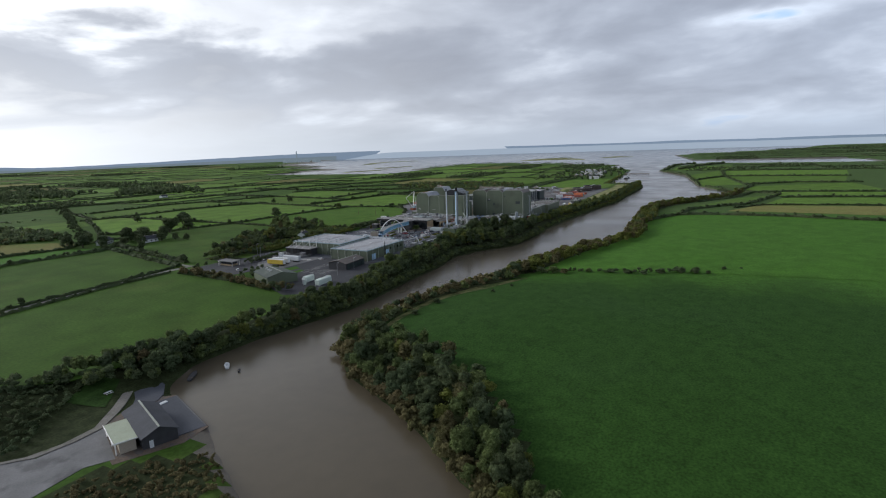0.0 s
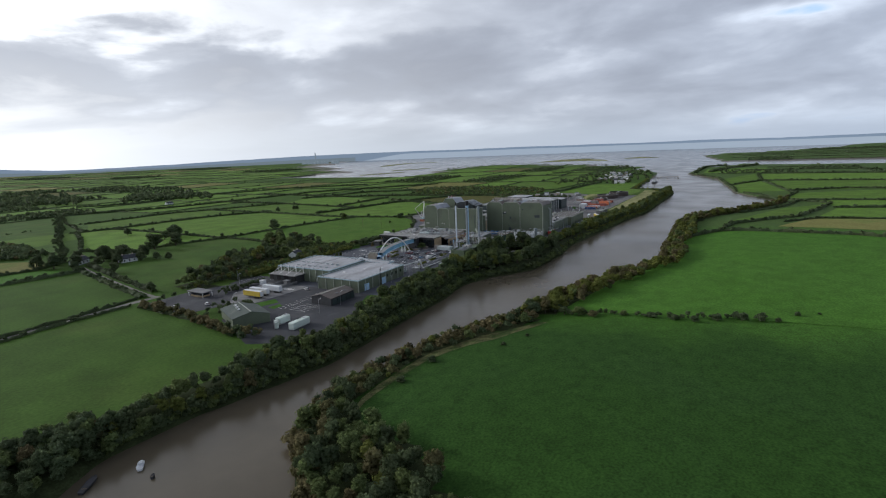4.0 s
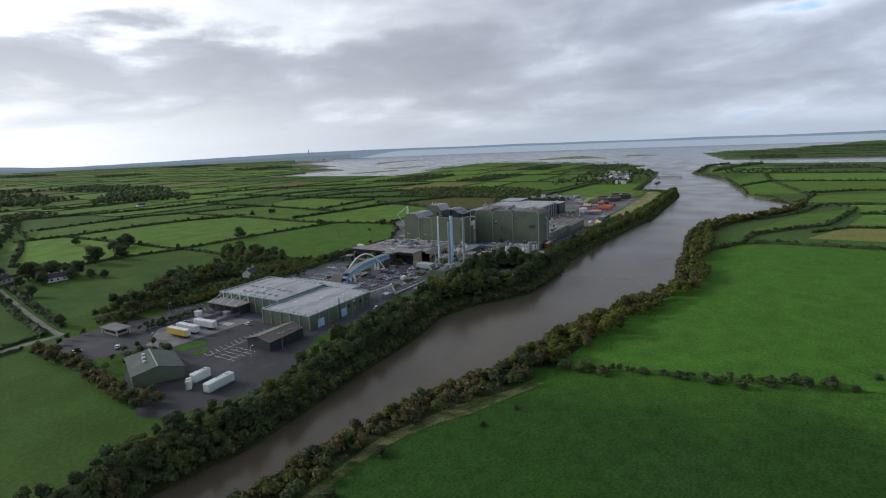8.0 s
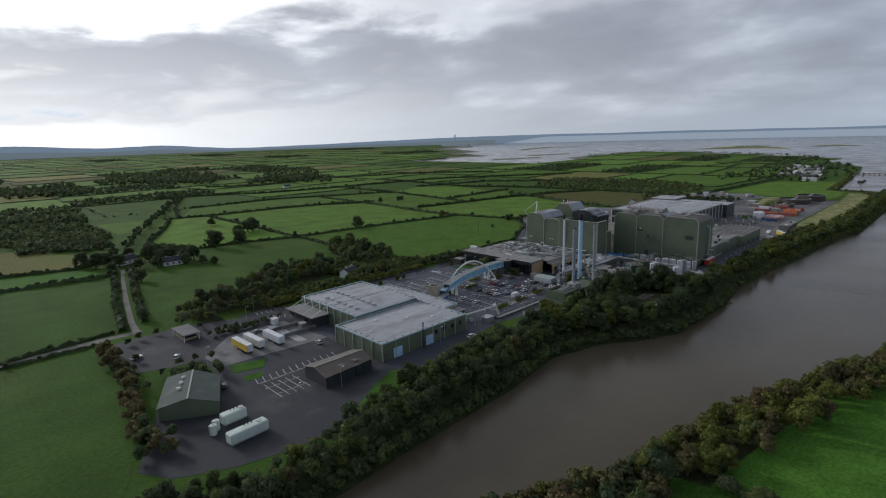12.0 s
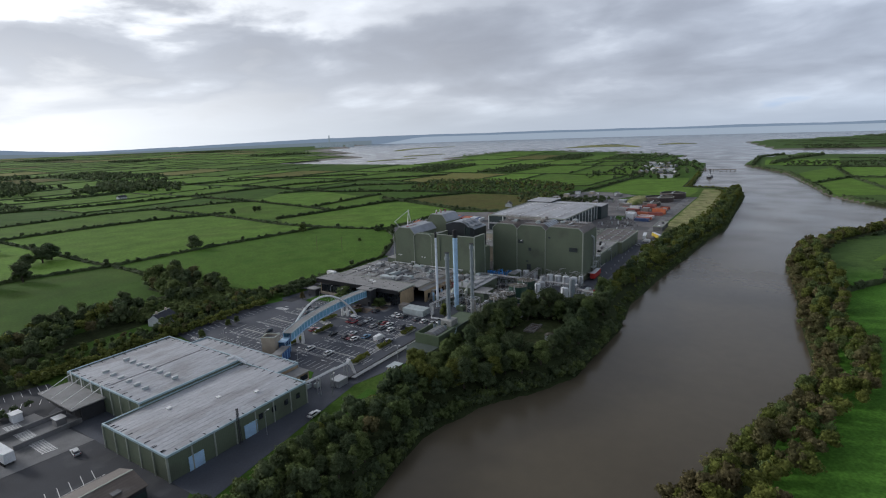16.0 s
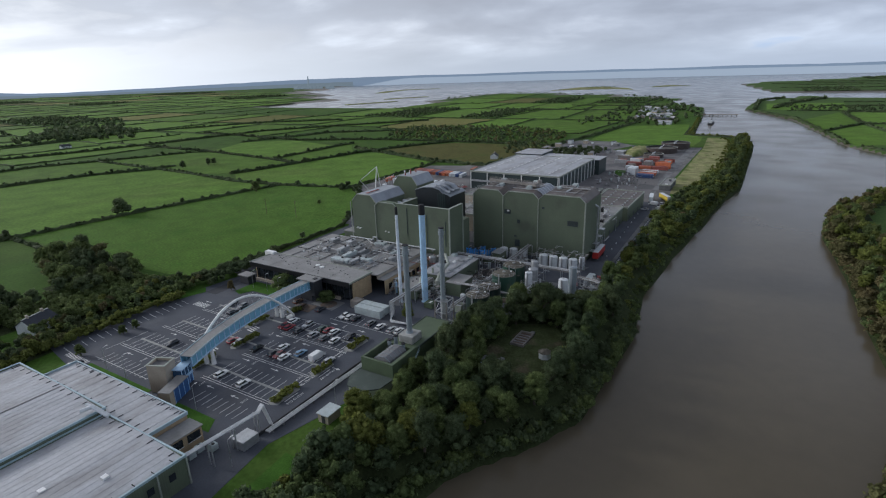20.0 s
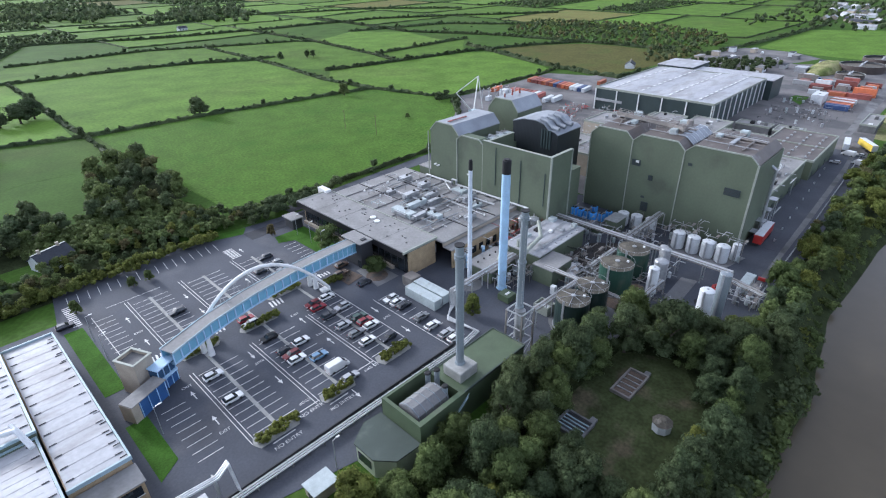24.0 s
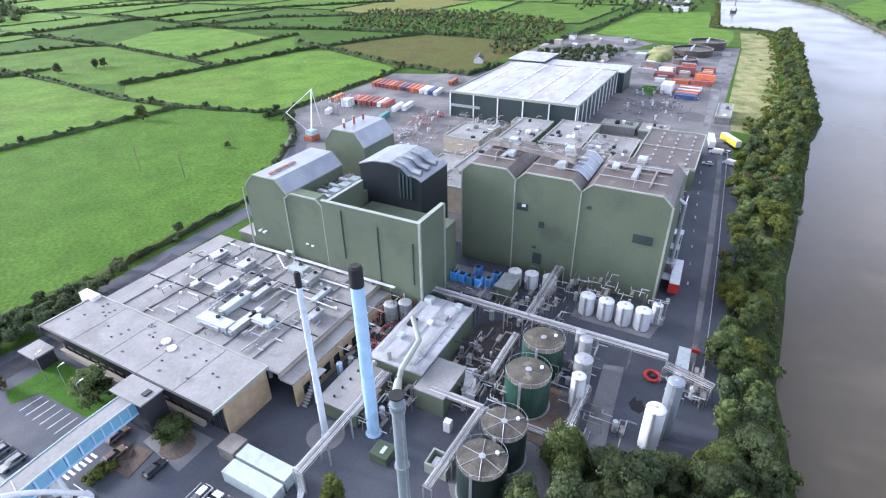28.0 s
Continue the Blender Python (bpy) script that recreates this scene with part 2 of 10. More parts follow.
# lawn green darkened to stand in for shade lying on it
M["shaded_lawn"] = material("shade_toned_rough_lawn", (0.030, 0.062, 0.013), 0.9, vary=0.3, scale=0.25, grain=0.25, grain_scale=2.0, bump=0.5, bump_scale=3, stain=(0.040, 0.046, 0.018), stain_at=0.58, stain_scale=0.12, alpha_spec=0.06)
M["verge"] = material("mown_verge", (0.055, 0.125, 0.018), 0.9, vary=0.2, scale=0.2, grain=0.2, grain_scale=3.0, bump=0.4, bump_scale=4, alpha_spec=0.06)
M["scrub_grass"] = material("dry_scrub_grass", (0.25, 0.245, 0.115), 0.95, vary=0.3, scale=0.12, grain=0.3, grain_scale=1.2, bump=0.6, bump_scale=1.5, stain=(0.13, 0.165, 0.05), stain_at=0.5, stain_scale=0.08, alpha_spec=0.06)
M["dry_bank"] = material("dry_bank_grass", (0.115, 0.118, 0.05), 0.95, vary=0.35, scale=0.3, grain=0.4, grain_scale=1.5, bump=0.6, bump_scale=1.5, stain=(0.045, 0.075, 0.02), stain_at=0.47, stain_scale=0.14, alpha_spec=0.06)
M["bank_mud"] = material("river_mud", (0.10, 0.085, 0.062), 0.6, vary=0.25, scale=0.2, grain=0.2, grain_scale=2, bump=0.5, bump_scale=2)
M["asphalt"] = material("worn_asphalt", (0.060, 0.066, 0.082), 0.85, vary=0.16, scale=0.10, grain=0.12, grain_scale=2.2, stain=(0.092, 0.094, 0.104), stain_at=0.57, stain_scale=0.06, bump=0.15, bump_scale=9)
# new asphalt, coloured darker still for the depot's cloud shade
M["asphalt_dark"] = material("dark_new_asphalt", (0.026, 0.028, 0.035), 0.85, vary=0.18, scale=0.12, grain=0.15, grain_scale=4.0, stain=(0.056, 0.058, 0.063), stain_at=0.55, stain_scale=0.08, bump=0.15, bump_scale=9)
M["dusty_yard"] = material("dusty_works_yard", (0.15, 0.142, 0.138), 0.9, vary=0.3, scale=0.06, grain=0.15, grain_scale=2.0, stain=(0.075, 0.075, 0.078), stain_at=0.48, stain_scale=0.05, bump=0.15, bump_scale=6)
M["concrete"] = material("yard_concrete", (0.165, 0.165, 0.165), 0.85, vary=0.2, scale=0.15, grain=0.12, grain_scale=3.0, stain=(0.085, 0.085, 0.085), stain_at=0.52, stain_scale=0.12, bump=0.15, bump_scale=6)
M["lane"] = material("gravel_lane", (0.17, 0.16, 0.14), 0.9, vary=0.2, scale=0.2, grain=0.2, grain_scale=2.0, stain=(0.10, 0.12, 0.05), stain_at=0.6, stain_scale=0.25)
M["paint"] = material("road_paint", (0.62, 0.62, 0.60), 0.7, vary=0.12, scale=0.8, grain=0.2, grain_scale=6.0, stain=(0.25, 0.25, 0.25), stain_at=0.6, stain_scale=0.5)
M["kerb"] = material("kerb_stone", (0.30, 0.30, 0.28), 0.8)
M["green_x"] = material("olive_cladding", (0.106, 0.130, 0.084), 0.6, vary=0.10, scale=0.10, grain=0.06, grain_scale=1.5, ribs="Y", rib_size=0.5, bump=0.12, bump_scale=0.6, stain=(0.082, 0.096, 0.066), stain_at=0.58, stain_scale=0.09)
M["green_y"] = material("olive_cladding_side", (0.106, 0.130, 0.084), 0.6, vary=0.10, scale=0.10, grain=0.06, grain_scale=1.5, ribs="X", rib_size=0.5, bump=0.12, bump_scale=0.6, stain=(0.082, 0.096, 0.066), stain_at=0.58, stain_scale=0.09)
M["dark_clad"] = material("charcoal_cladding", (0.018, 0.022, 0.026), 0.4, vary=0.12, scale=0.3, ribs="Y", rib_size=0.6, bump=0.3, bump_scale=1)
M["dark_green"] = material("dark_green_cladding", (0.028, 0.045, 0.045), 0.5, vary=0.12, scale=0.2, ribs="Y", rib_size=0.6, bump=0.3, bump_scale=1)
M["trim"] = material("cream_trim", (0.30, 0.32, 0.27), 0.6, vary=0.1, scale=0.5)
M["white_trim"] = material("white_painted_steel", (0.72, 0.72, 0.70), 0.5, vary=0.08, scale=0.6)
M["blue_trim"] = material("pale_blue_trim", (0.33, 0.43, 0.47), 0.5, vary=0.1, scale=0.6)
M["roof_metal"] = material("pale_standing_seam_roof", (0.39, 0.395, 0.41), 0.6, 0.0, vary=0.12, scale=0.5, grain=0.08, grain_scale=1.2, bump=0.05, bump_scale=0.5, stain=(0.29, 0.285, 0.285), stain_at=0.5, stain_scale=0.16, stretch=(0.4, 1.0, 1.0))
M["roof_flat"] = material("grey_flat_roof_felt", (0.25, 0.245, 0.237), 0.8, vary=0.14, scale=0.15, grain=0.10, grain_scale=1.5, stain=(0.175, 0.17, 0.163), stain_at=0.54, stain_scale=0.11)
M["roof_brown"] = material("brown_metal_roof", (0.100, 0.080, 0.066), 0.5, 0.1, vary=0.2, scale=0.2, stain=(0.22, 0.205, 0.19), stain_at=0.58, stain_scale=0.12, ribs="Y", rib_size=0.8, bump=0.3, bump_scale=0.6)
M["roof_silver"] = material("silver_vaulted_roof", (0.28, 0.30, 0.325), 0.42, 0.4, vary=0.15, scale=0.2, grain=0.08, ribs="X", rib_size=0.9, bump=0.25, bump_scale=0.7)
M["brick"] = material("buff_brick", (0.36, 0.27, 0.16), 0.85, vary=0.15, scale=0.6, grain=0.2, grain_scale=7)
M["beige"] = material("beige_render", (0.38, 0.33, 0.26), 0.8, vary=0.1, scale=0.4)
M["black"] = material("black_fascia", (0.012, 0.012, 0.014), 0.35, vary=0.2, scale=0.5)
M["blue_tank"] = material("blue_vat", (0.06, 0.26, 0.62), 0.45, vary=0.12, scale=0.8, per="object")
M["white_steel"] = material("white_painted_steel", (0.62, 0.67, 0.72), 0.45, vary=0.08, scale=0.5, stain=(0.42, 0.46, 0.50), stain_at=0.6, stain_scale=0.3)
M["sky_steel"] = material("pale_blue_steel", (0.40, 0.58, 0.76), 0.45, vary=0.08, scale=0.5, stain=(0.30, 0.40, 0.48), stain_at=0.62, stain_scale=0.3)
M["deep_blue"] = material("blue_panel", (0.04, 0.11, 0.28), 0.4, vary=0.1)
M["glazing_blue"] = glass_like("blue_tinted_glazing", (0.20, 0.42, 0.56), 0.2)
M["window"] = glass_like("dark_window_glass", (0.02, 0.025, 0.03), 0.06)
M["unit_grey"] = material("pale_grey_casing", (0.42, 0.47, 0.47), 0.5, 0.1, vary=0.12, scale=0.6, stain=(0.30, 0.32, 0.30), stain_at=0.58, stain_scale=0.4)
M["steel"] = material("galvanised_steel", (0.42, 0.43, 0.44), 0.45, 0.6, vary=0.15, scale=0.8, grain=0.1)
M["grey_flue"] = material("grey_flue_steel", (0.25, 0.285, 0.305), 0.5, 0.3, vary=0.08, scale=0.4, stain=(0.18, 0.20, 0.21), stain_at=0.62, stain_scale=0.12)
M["soot"] = material("sooty_cap", (0.012, 0.012, 0.013), 0.8)
M["pipe_white"] = material("lagged_pipe", (0.52, 0.53, 0.53), 0.45, 0.2, vary=0.12, scale=0.7)
M["tank_green"] = material("dark_green_tank", (0.022, 0.065, 0.045), 0.45, vary=0.18, scale=0.3, stain=(0.05, 0.07, 0.05), stain_at=0.57, stain_scale=0.3)
M["tank_top"] = material("weathered_tank_top", (0.085, 0.076, 0.058), 0.85, vary=0.3, scale=0.4, grain=0.3, grain_scale=3, stain=(0.17, 0.155, 0.125), stain_at=0.55, stain_scale=0.5)
M["white"] = material("white_paint", (0.60, 0.62, 0.63), 0.45, vary=0.08, scale=0.6, stain=(0.50, 0.49, 0.45), stain_at=0.64, stain_scale=0.4)
M["mint"] = material("pale_mint_tank", (0.58, 0.66, 0.60), 0.5, vary=0.08, scale=0.5, stain=(0.36, 0.38, 0.32), stain_at=0.6, stain_scale=0.4)
M["yellow"] = material("yellow_paint", (0.52, 0.38, 0.04), 0.5, vary=0.1, scale=0.6)
M["red"] = material("red_paint", (0.42, 0.03, 0.025), 0.45, vary=0.1, scale=0.6)
M["orange"] = material("orange_steel", (0.42, 0.12, 0.05), 0.6, vary=0.15, scale=0.5, per="object")
M["rust"] = material("rusty_red_steel", (0.24, 0.07, 0.055), 0.65, vary=0.2, scale=0.5, per="object")
M["teal"] = material("teal_steel", (0.06, 0.20, 0.20), 0.5, vary=0.15)
M["navy"] = material("navy_steel", (0.03, 0.06, 0.16), 0.5, vary=0.15)
M["rubber"] = material("black_rubber", (0.02, 0.02, 0.02), 0.8)
M["dirt"] = material("brown_dirt", (0.13, 0.095, 0.07), 0.9, vary=0.3, scale=0.4, grain=0.25, grain_scale=2.5, stain=(0.07, 0.065, 0.06), stain_at=0.5, stain_scale=0.4)
M["oily"] = material("oily_brown_ground", (0.042, 0.036, 0.034), 0.75, vary=0.3, scale=0.4, grain=0.2, grain_scale=2.5, stain=(0.075, 0.06, 0.05), stain_at=0.56, stain_scale=0.4)
M["brown_steel"] = material("brownish_steel", (0.24, 0.22, 0.20), 0.55, 0.3, vary=0.2, scale=0.6)
M["basin"] = material("dark_stained_steel", (0.06, 0.045, 0.04), 0.7, vary=0.25, scale=0.3)
M["shade_grass"] = material("worn_shaded_grass", (0.055, 0.068, 0.028), 0.95, vary=0.3, scale=0.25, grain=0.25, grain_scale=1.5, stain=(0.10, 0.085, 0.055), stain_at=0.52, stain_scale=0.12, bump=0.5, bump_scale=1.5, alpha_spec=0.06)
M["tank_dark"] = material("blackish_green_tank", (0.016, 0.032, 0.028), 0.45, vary=0.2, scale=0.3, stain=(0.04, 0.05, 0.045), stain_at=0.58, stain_scale=0.3)
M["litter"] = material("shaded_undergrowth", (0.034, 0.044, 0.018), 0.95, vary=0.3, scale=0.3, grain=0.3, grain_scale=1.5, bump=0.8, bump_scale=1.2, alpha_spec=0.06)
M["slate"] = material("dark_slate_roof", (0.040, 0.044, 0.055), 0.85, vary=0.15, scale=0.3, grain=0.15, grain_scale=2.5, bump=0.3, bump_scale=3)
M["dark_wall"] = material("dark_wall", (0.035, 0.036, 0.04), 0.7)
M["green_roof"] = material("grey_green_roof", (0.062, 0.080, 0.068), 0.85, vary=0.12, scale=0.2, bump=0.1, bump_scale=0.8, stain=(0.10, 0.115, 0.095), stain_at=0.57, stain_scale=0.2)
M["annex_roof"] = material("pale_green_sheet_roof", (0.34, 0.38, 0.27), 0.6, vary=0.1, scale=0.3)
M["green_box"] = material("green_boiler_roof", (0.075, 0.105, 0.055), 0.6, vary=0.14, scale=0.25, stain=(0.10, 0.12, 0.075), stain_at=0.56, stain_scale=0.2)
M["wood"] = material("weathered_timber", (0.16, 0.12, 0.08), 0.8, vary=0.2)
M["bark"] = material("tree_bark", (0.07, 0.055, 0.04), 0.9, vary=0.2, scale=2)
M["stone"] = material("grey_rubble", (0.2, 0.2, 0.19), 0.9, vary=0.25, scale=0.8, grain=0.2, grain_scale=3, bump=0.5, bump_scale=2)
leaf = dict(rough=0.75, vary=0.25, scale=0.10, grain=0.36, grain_scale=2.2, bump=0.35, bump_scale=2.4, per="island", alpha_spec=0.08, spread=0.24)
M["leaf"] = material("green_foliage", (0.118, 0.158, 0.058), second=(0.140, 0.176, 0.062), **leaf)
M["leaf_dark"] = material("dark_foliage", (0.086, 0.118, 0.058), second=(0.108, 0.136, 0.064), **leaf)
M["leaf_brown"] = material("autumn_foliage", (0.158, 0.134, 0.066), second=(0.130, 0.132, 0.056), **leaf)
M["leaf_yellow"] = material("yellow_green_foliage", (0.168, 0.185, 0.046), second=(0.130, 0.155, 0.040), **leaf)
for key in ("leaf", "leaf_dark", "leaf_brown", "leaf_yellow"):
    nt = M[key].node_tree
    b = nt.nodes["Principled BSDF"]
    thin, both = nt.nodes.new("ShaderNodeBsdfTranslucent"), nt.nodes.new("ShaderNodeMixShader")
    nt.links.new(b.inputs["Base Color"].links[0].from_socket, thin.inputs[0])
    both.inputs[0].default_value = 0.45
    nt.links.new(b.outputs[0], both.inputs[1])
    nt.links.new(thin.outputs[0], both.inputs[2])
    nt.links.new(both.outputs[0], nt.nodes["Material Output"].inputs[0])


def water_material():
    m = material("silty_river_water", (0.099, 0.083, 0.057), 0.10, vary=0.12, scale=0.012, grain=0.04, grain_scale=0.2, alpha_spec=0.2)
    nt = m.node_tree
    N, L = nt.nodes.new, nt.links.new
    pos = N("ShaderNodeNewGeometry").outputs["Position"]
    a = N("ShaderNodeTexNoise")
    a.inputs["Scale"].default_value, a.inputs["Detail"].default_value = 0.45, 5
    L(pos, a.inputs["Vector"])
    g = N("ShaderNodeTexNoise")
    g.inputs["Scale"].default_value, g.inputs["Detail"].default_value = 0.02, 3
    L(pos, g.inputs["Vector"])
    r = N("ShaderNodeMapRange")
    L(g.outputs[0], r.inputs[0])
    for k, v in enumerate((0.35, 0.65, 0.14, 0.26), 1):
        r.inputs[k].default_value = v
    b = nt.nodes["Principled BSDF"]
    # towards the estuary a grey-blue base colour stands in for mirrored sky
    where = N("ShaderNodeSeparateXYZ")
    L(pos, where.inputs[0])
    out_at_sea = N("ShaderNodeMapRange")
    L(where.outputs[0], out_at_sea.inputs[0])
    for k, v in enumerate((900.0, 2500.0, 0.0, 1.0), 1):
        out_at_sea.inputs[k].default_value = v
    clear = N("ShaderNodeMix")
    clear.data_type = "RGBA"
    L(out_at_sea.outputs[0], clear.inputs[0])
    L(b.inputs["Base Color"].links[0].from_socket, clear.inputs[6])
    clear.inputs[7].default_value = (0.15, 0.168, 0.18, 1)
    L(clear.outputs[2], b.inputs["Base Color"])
    L(r.outputs[0], b.inputs["Roughness"])
    bp = N("ShaderNodeBump")
    bp.inputs["Strength"].default_value, bp.inputs["Distance"].default_value = 0.05, 0.08
    L(a.outputs[0], bp.inputs["Height"])
    L(bp.outputs[0], b.inputs["Normal"])
    return m


M["water"] = water_material()


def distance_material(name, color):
    """A far shore that glows, with the haze of distance put into its tone."""
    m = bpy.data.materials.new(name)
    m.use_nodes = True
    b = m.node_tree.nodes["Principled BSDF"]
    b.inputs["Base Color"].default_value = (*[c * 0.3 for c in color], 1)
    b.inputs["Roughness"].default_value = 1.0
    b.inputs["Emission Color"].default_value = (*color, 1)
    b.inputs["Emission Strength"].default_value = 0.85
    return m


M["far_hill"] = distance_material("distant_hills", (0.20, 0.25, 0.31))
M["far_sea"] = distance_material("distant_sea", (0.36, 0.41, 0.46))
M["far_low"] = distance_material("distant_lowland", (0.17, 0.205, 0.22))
# ---- building blocks ----
ORIGIN = {}


def thing(name, x, y, z, label, category, group="", kind=""):
    ob = new(name)
    ob.empty_display_size = 1.0
    ob.location = (x, y, z)
    ORIGIN[ob.name] = Vector((x, y, z))
    return tagged(ob, label, category, group, kind)


def mesh_of(bm, name, mat, smooth=False):
    me = bpy.data.meshes.new(name)
    bm.to_mesh(me)
    bm.free()
    if smooth:
        me.shade_smooth()
    for mt in (mat if isinstance(mat, (list, tuple)) else [mat]):
        me.materials.append(M[mt] if isinstance(mt, str) else mt)
    return me


def part(name, bm, mat, parent, label="", smooth=False):
    """Links a bmesh, drawn in world coordinates, as one mesh under a thing or a part."""
    o = ORIGIN[parent.name]
    bmesh.ops.translate(bm, vec=-o, verts=bm.verts)
    ob = new(name, mesh_of(bm, name, mat, smooth))
    ob.parent = parent
    ORIGIN[ob.name] = o
    return tagged(ob, label)


def solo(name, bm, mat, label="", category="", group="", kind="", smooth=False, at=None):
    if at is not None:
        bmesh.ops.translate(bm, vec=-Vector(at), verts=bm.verts)
    ob = new(name, mesh_of(bm, name, mat, smooth))
    if at is not None:
        ob.location = at
    ORIGIN[ob.name] = Vector(at) if at is not None else Vector((0, 0, 0))
    return tagged(ob, label, category, group, kind)


def box(bm, x0, x1, y0, y1, z0, z1, turn=0.0, pivot=None, bevel=0.0):
    m = Matrix.Translation(((x0 + x1) / 2, (y0 + y1) / 2, (z0 + z1) / 2)) @ Matrix.Diagonal((x1 - x0, y1 - y0, z1 - z0, 1))
    if turn:
        p = Vector(pivot or ((x0 + x1) / 2, (y0 + y1) / 2, 0))
        m = Matrix.Translation(p) @ Matrix.Rotation(radians(turn), 4, "Z") @ Matrix.Translation(-p) @ m
    v = bmesh.ops.create_cube(bm, size=1, matrix=m)["verts"]
    if bevel:
        es = list({e for q in v for e in q.link_edges})
        bmesh.ops.bevel(bm, geom=es, offset=bevel, segments=1, affect="EDGES")
    return bm


def boxes(*items, turn=0.0, pivot=None, bevel=0.0):
    bm = bmesh.new()
    for it in items:
        box(bm, *it, turn=turn, pivot=pivot, bevel=bevel)
    return bm


def prism(bm, pts, z0, z1):
    """An upright prism on a plan outline."""
    lo = [bm.verts.new((x, y, z0)) for x, y in pts]
    hi = [bm.verts.new((x, y, z1)) for x, y in pts]
    n = len(pts)
    area = sum(pts[i][0] * pts[(i + 1) % n][1] - pts[(i + 1) % n][0] * pts[i][1] for i in range(n))
    faces = [hi, lo[::-1]] + [[lo[i], lo[(i + 1) % n], hi[(i + 1) % n], hi[i]] for i in range(n)]
    for f in faces:
        bm.faces.new(f if area > 0 else f[::-1])
    return bm


def extrude_x(bm, profile, x0, x1):
    """A prism along x of a profile in y, z."""
    a = [bm.verts.new((x0, y, z)) for y, z in profile]
    b = [bm.verts.new((x1, y, z)) for y, z in profile]
    n = len(profile)
    fs = [bm.faces.new(a), bm.faces.new(b[::-1])] + [bm.faces.new((a[i], b[i], b[(i + 1) % n], a[(i + 1) % n])) for i in range(n)]
    bmesh.ops.recalc_face_normals(bm, faces=fs)
    return bm


def sheet_x(bm, line, x0, x1, thick=0.25):
    """A bent sheet along x over a line in y, z."""
    low = [(y, z - thick) for y, z in line]
    return extrude_x(bm, list(line) + low[::-1], x0, x1)


def sheet_y(bm, line, y0, y1, thick=0.25):
    n0 = len(bm.verts)
    extrude_x(bm, list(line) + [(a, z - thick) for a, z in line][::-1], y0, y1)
    bm.verts.ensure_lookup_table()
    for v in bm.verts[n0:]:
        v.co = (v.co.y, v.co.x, v.co.z)
    bmesh.ops.reverse_faces(bm, faces=[f for f in bm.faces if all(v.index >= n0 or v.index < 0 for v in f.verts)])
    return bm


def cyl(bm, x, y, z0, z1, r, r2=None, seg=20):
    bmesh.ops.create_cone(bm, cap_ends=True, segments=seg, radius1=r, radius2=r if r2 is None else r2, depth=z1 - z0, matrix=Matrix.Translation((x, y, (z0 + z1) / 2)))
    return bm


def rod(bm, a, b, r, seg=6):
    a, b = Vector(a), Vector(b)
    d = b - a
    m = Matrix.Translation((a + b) / 2) @ d.to_track_quat("Z", "Y").to_matrix().to_4x4()
    bmesh.ops.create_cone(bm, cap_ends=True, segments=seg, radius1=r, radius2=r, depth=d.length, matrix=m)
    return bm


def loft(bm, rings):
    """Skins equal rings of points one after another and caps the ends."""
    rows = [[bm.verts.new(p) for p in r] for r in rings]
    n = len(rows[0])
    for a, b in zip(rows, rows[1:]):
        for i in range(n):
            bm.faces.new((a[i], a[(i + 1) % n], b[(i + 1) % n], b[i]))
    bm.faces.new(rows[0][::-1])
    bm.faces.new(rows[-1])
    bmesh.ops.recalc_face_normals(bm, faces=bm.faces[:])
    return bm


def rods(pts, r, seg=6):
    """One unbroken tube along a line of points."""
    pts = [Vector(p) for p in pts]
    ways = [(b - a).normalized() for a, b in zip(pts, pts[1:])]
    side, rings = ways[0].orthogonal().normalized(), []
    for k, p in enumerate(pts):
        d = (ways[max(0, k - 1)] + ways[min(k, len(ways) - 1)]).normalized()
        side = (side - d * side.dot(d)).normalized()
        up = d.cross(side)
        grow = 1 / max(0.5, d.dot(ways[min(k, len(ways) - 1)]))
        rings.append([p + (side * math.cos(6.28318 * i / seg) + up * math.sin(6.28318 * i / seg)) * r * grow for i in range(seg)])
    return loft(bmesh.new(), rings)


def each(name, mat, parent, *items):
    """One part for each box."""
    for it in items:
        part(name, boxes(it), mat, parent)


def beam(bm, a, b, w, h):
    a, b = Vector(a), Vector(b)
    d = b - a
    m = Matrix.Translation((a + b) / 2) @ d.to_track_quat("X", "Z").to_matrix().to_4x4() @ Matrix.Diagonal((d.length, w, h, 1))
    bmesh.ops.create_cube(bm, size=1, matrix=m)
    return bm


# ---- the lie of the land ----
LEFT_SHORE = [(-330, -110), (-200, -60), (-120, -5), (-90, 28), (-78, 46), (-70, 62), (-62, 74), (-58, 88), (-55, 100), (-48, 112), (-31, 120.5), (-5, 119),
              (25, 113), (50, 108), (80, 109), (120, 111), (150, 112), (180, 116.5), (205, 109), (220, 98.5), (238, 90.5), (291, 89), (325, 93.5), (391, 89), (440, 84),
              (505, 79), (545, 72), (658, 72), (740, 72), (800, 73), (835, 79), (862, 100), (868, 142), (940, 146), (1000, 150), (1110, 158), (1229, 166),
              (1394, 186), (1440, 206), (1493, 243), (1588, 277), (1697, 267), (1705, 295), (1867, 396), (1911, 458), (1968, 585), (2081, 748), (2204, 876), (2166, 947),
              (2028, 1009), (1814, 1018), (1701, 1023), (1566, 975), (1346, 921), (1290, 990), (1264, 1041), (1279, 1162), (1266, 1316), (1262, 1370),
              (1373, 1390), (1533, 1385), (1620, 1335), (1757, 1368), (1722, 1483), (1868, 1690), (2040, 1830), (2302, 2030), (2240, 2180), (2540, 2480),
              (2858, 2425), (3000, 2640), (3657, 3173), (4000, 3350), (4950, 3950)]
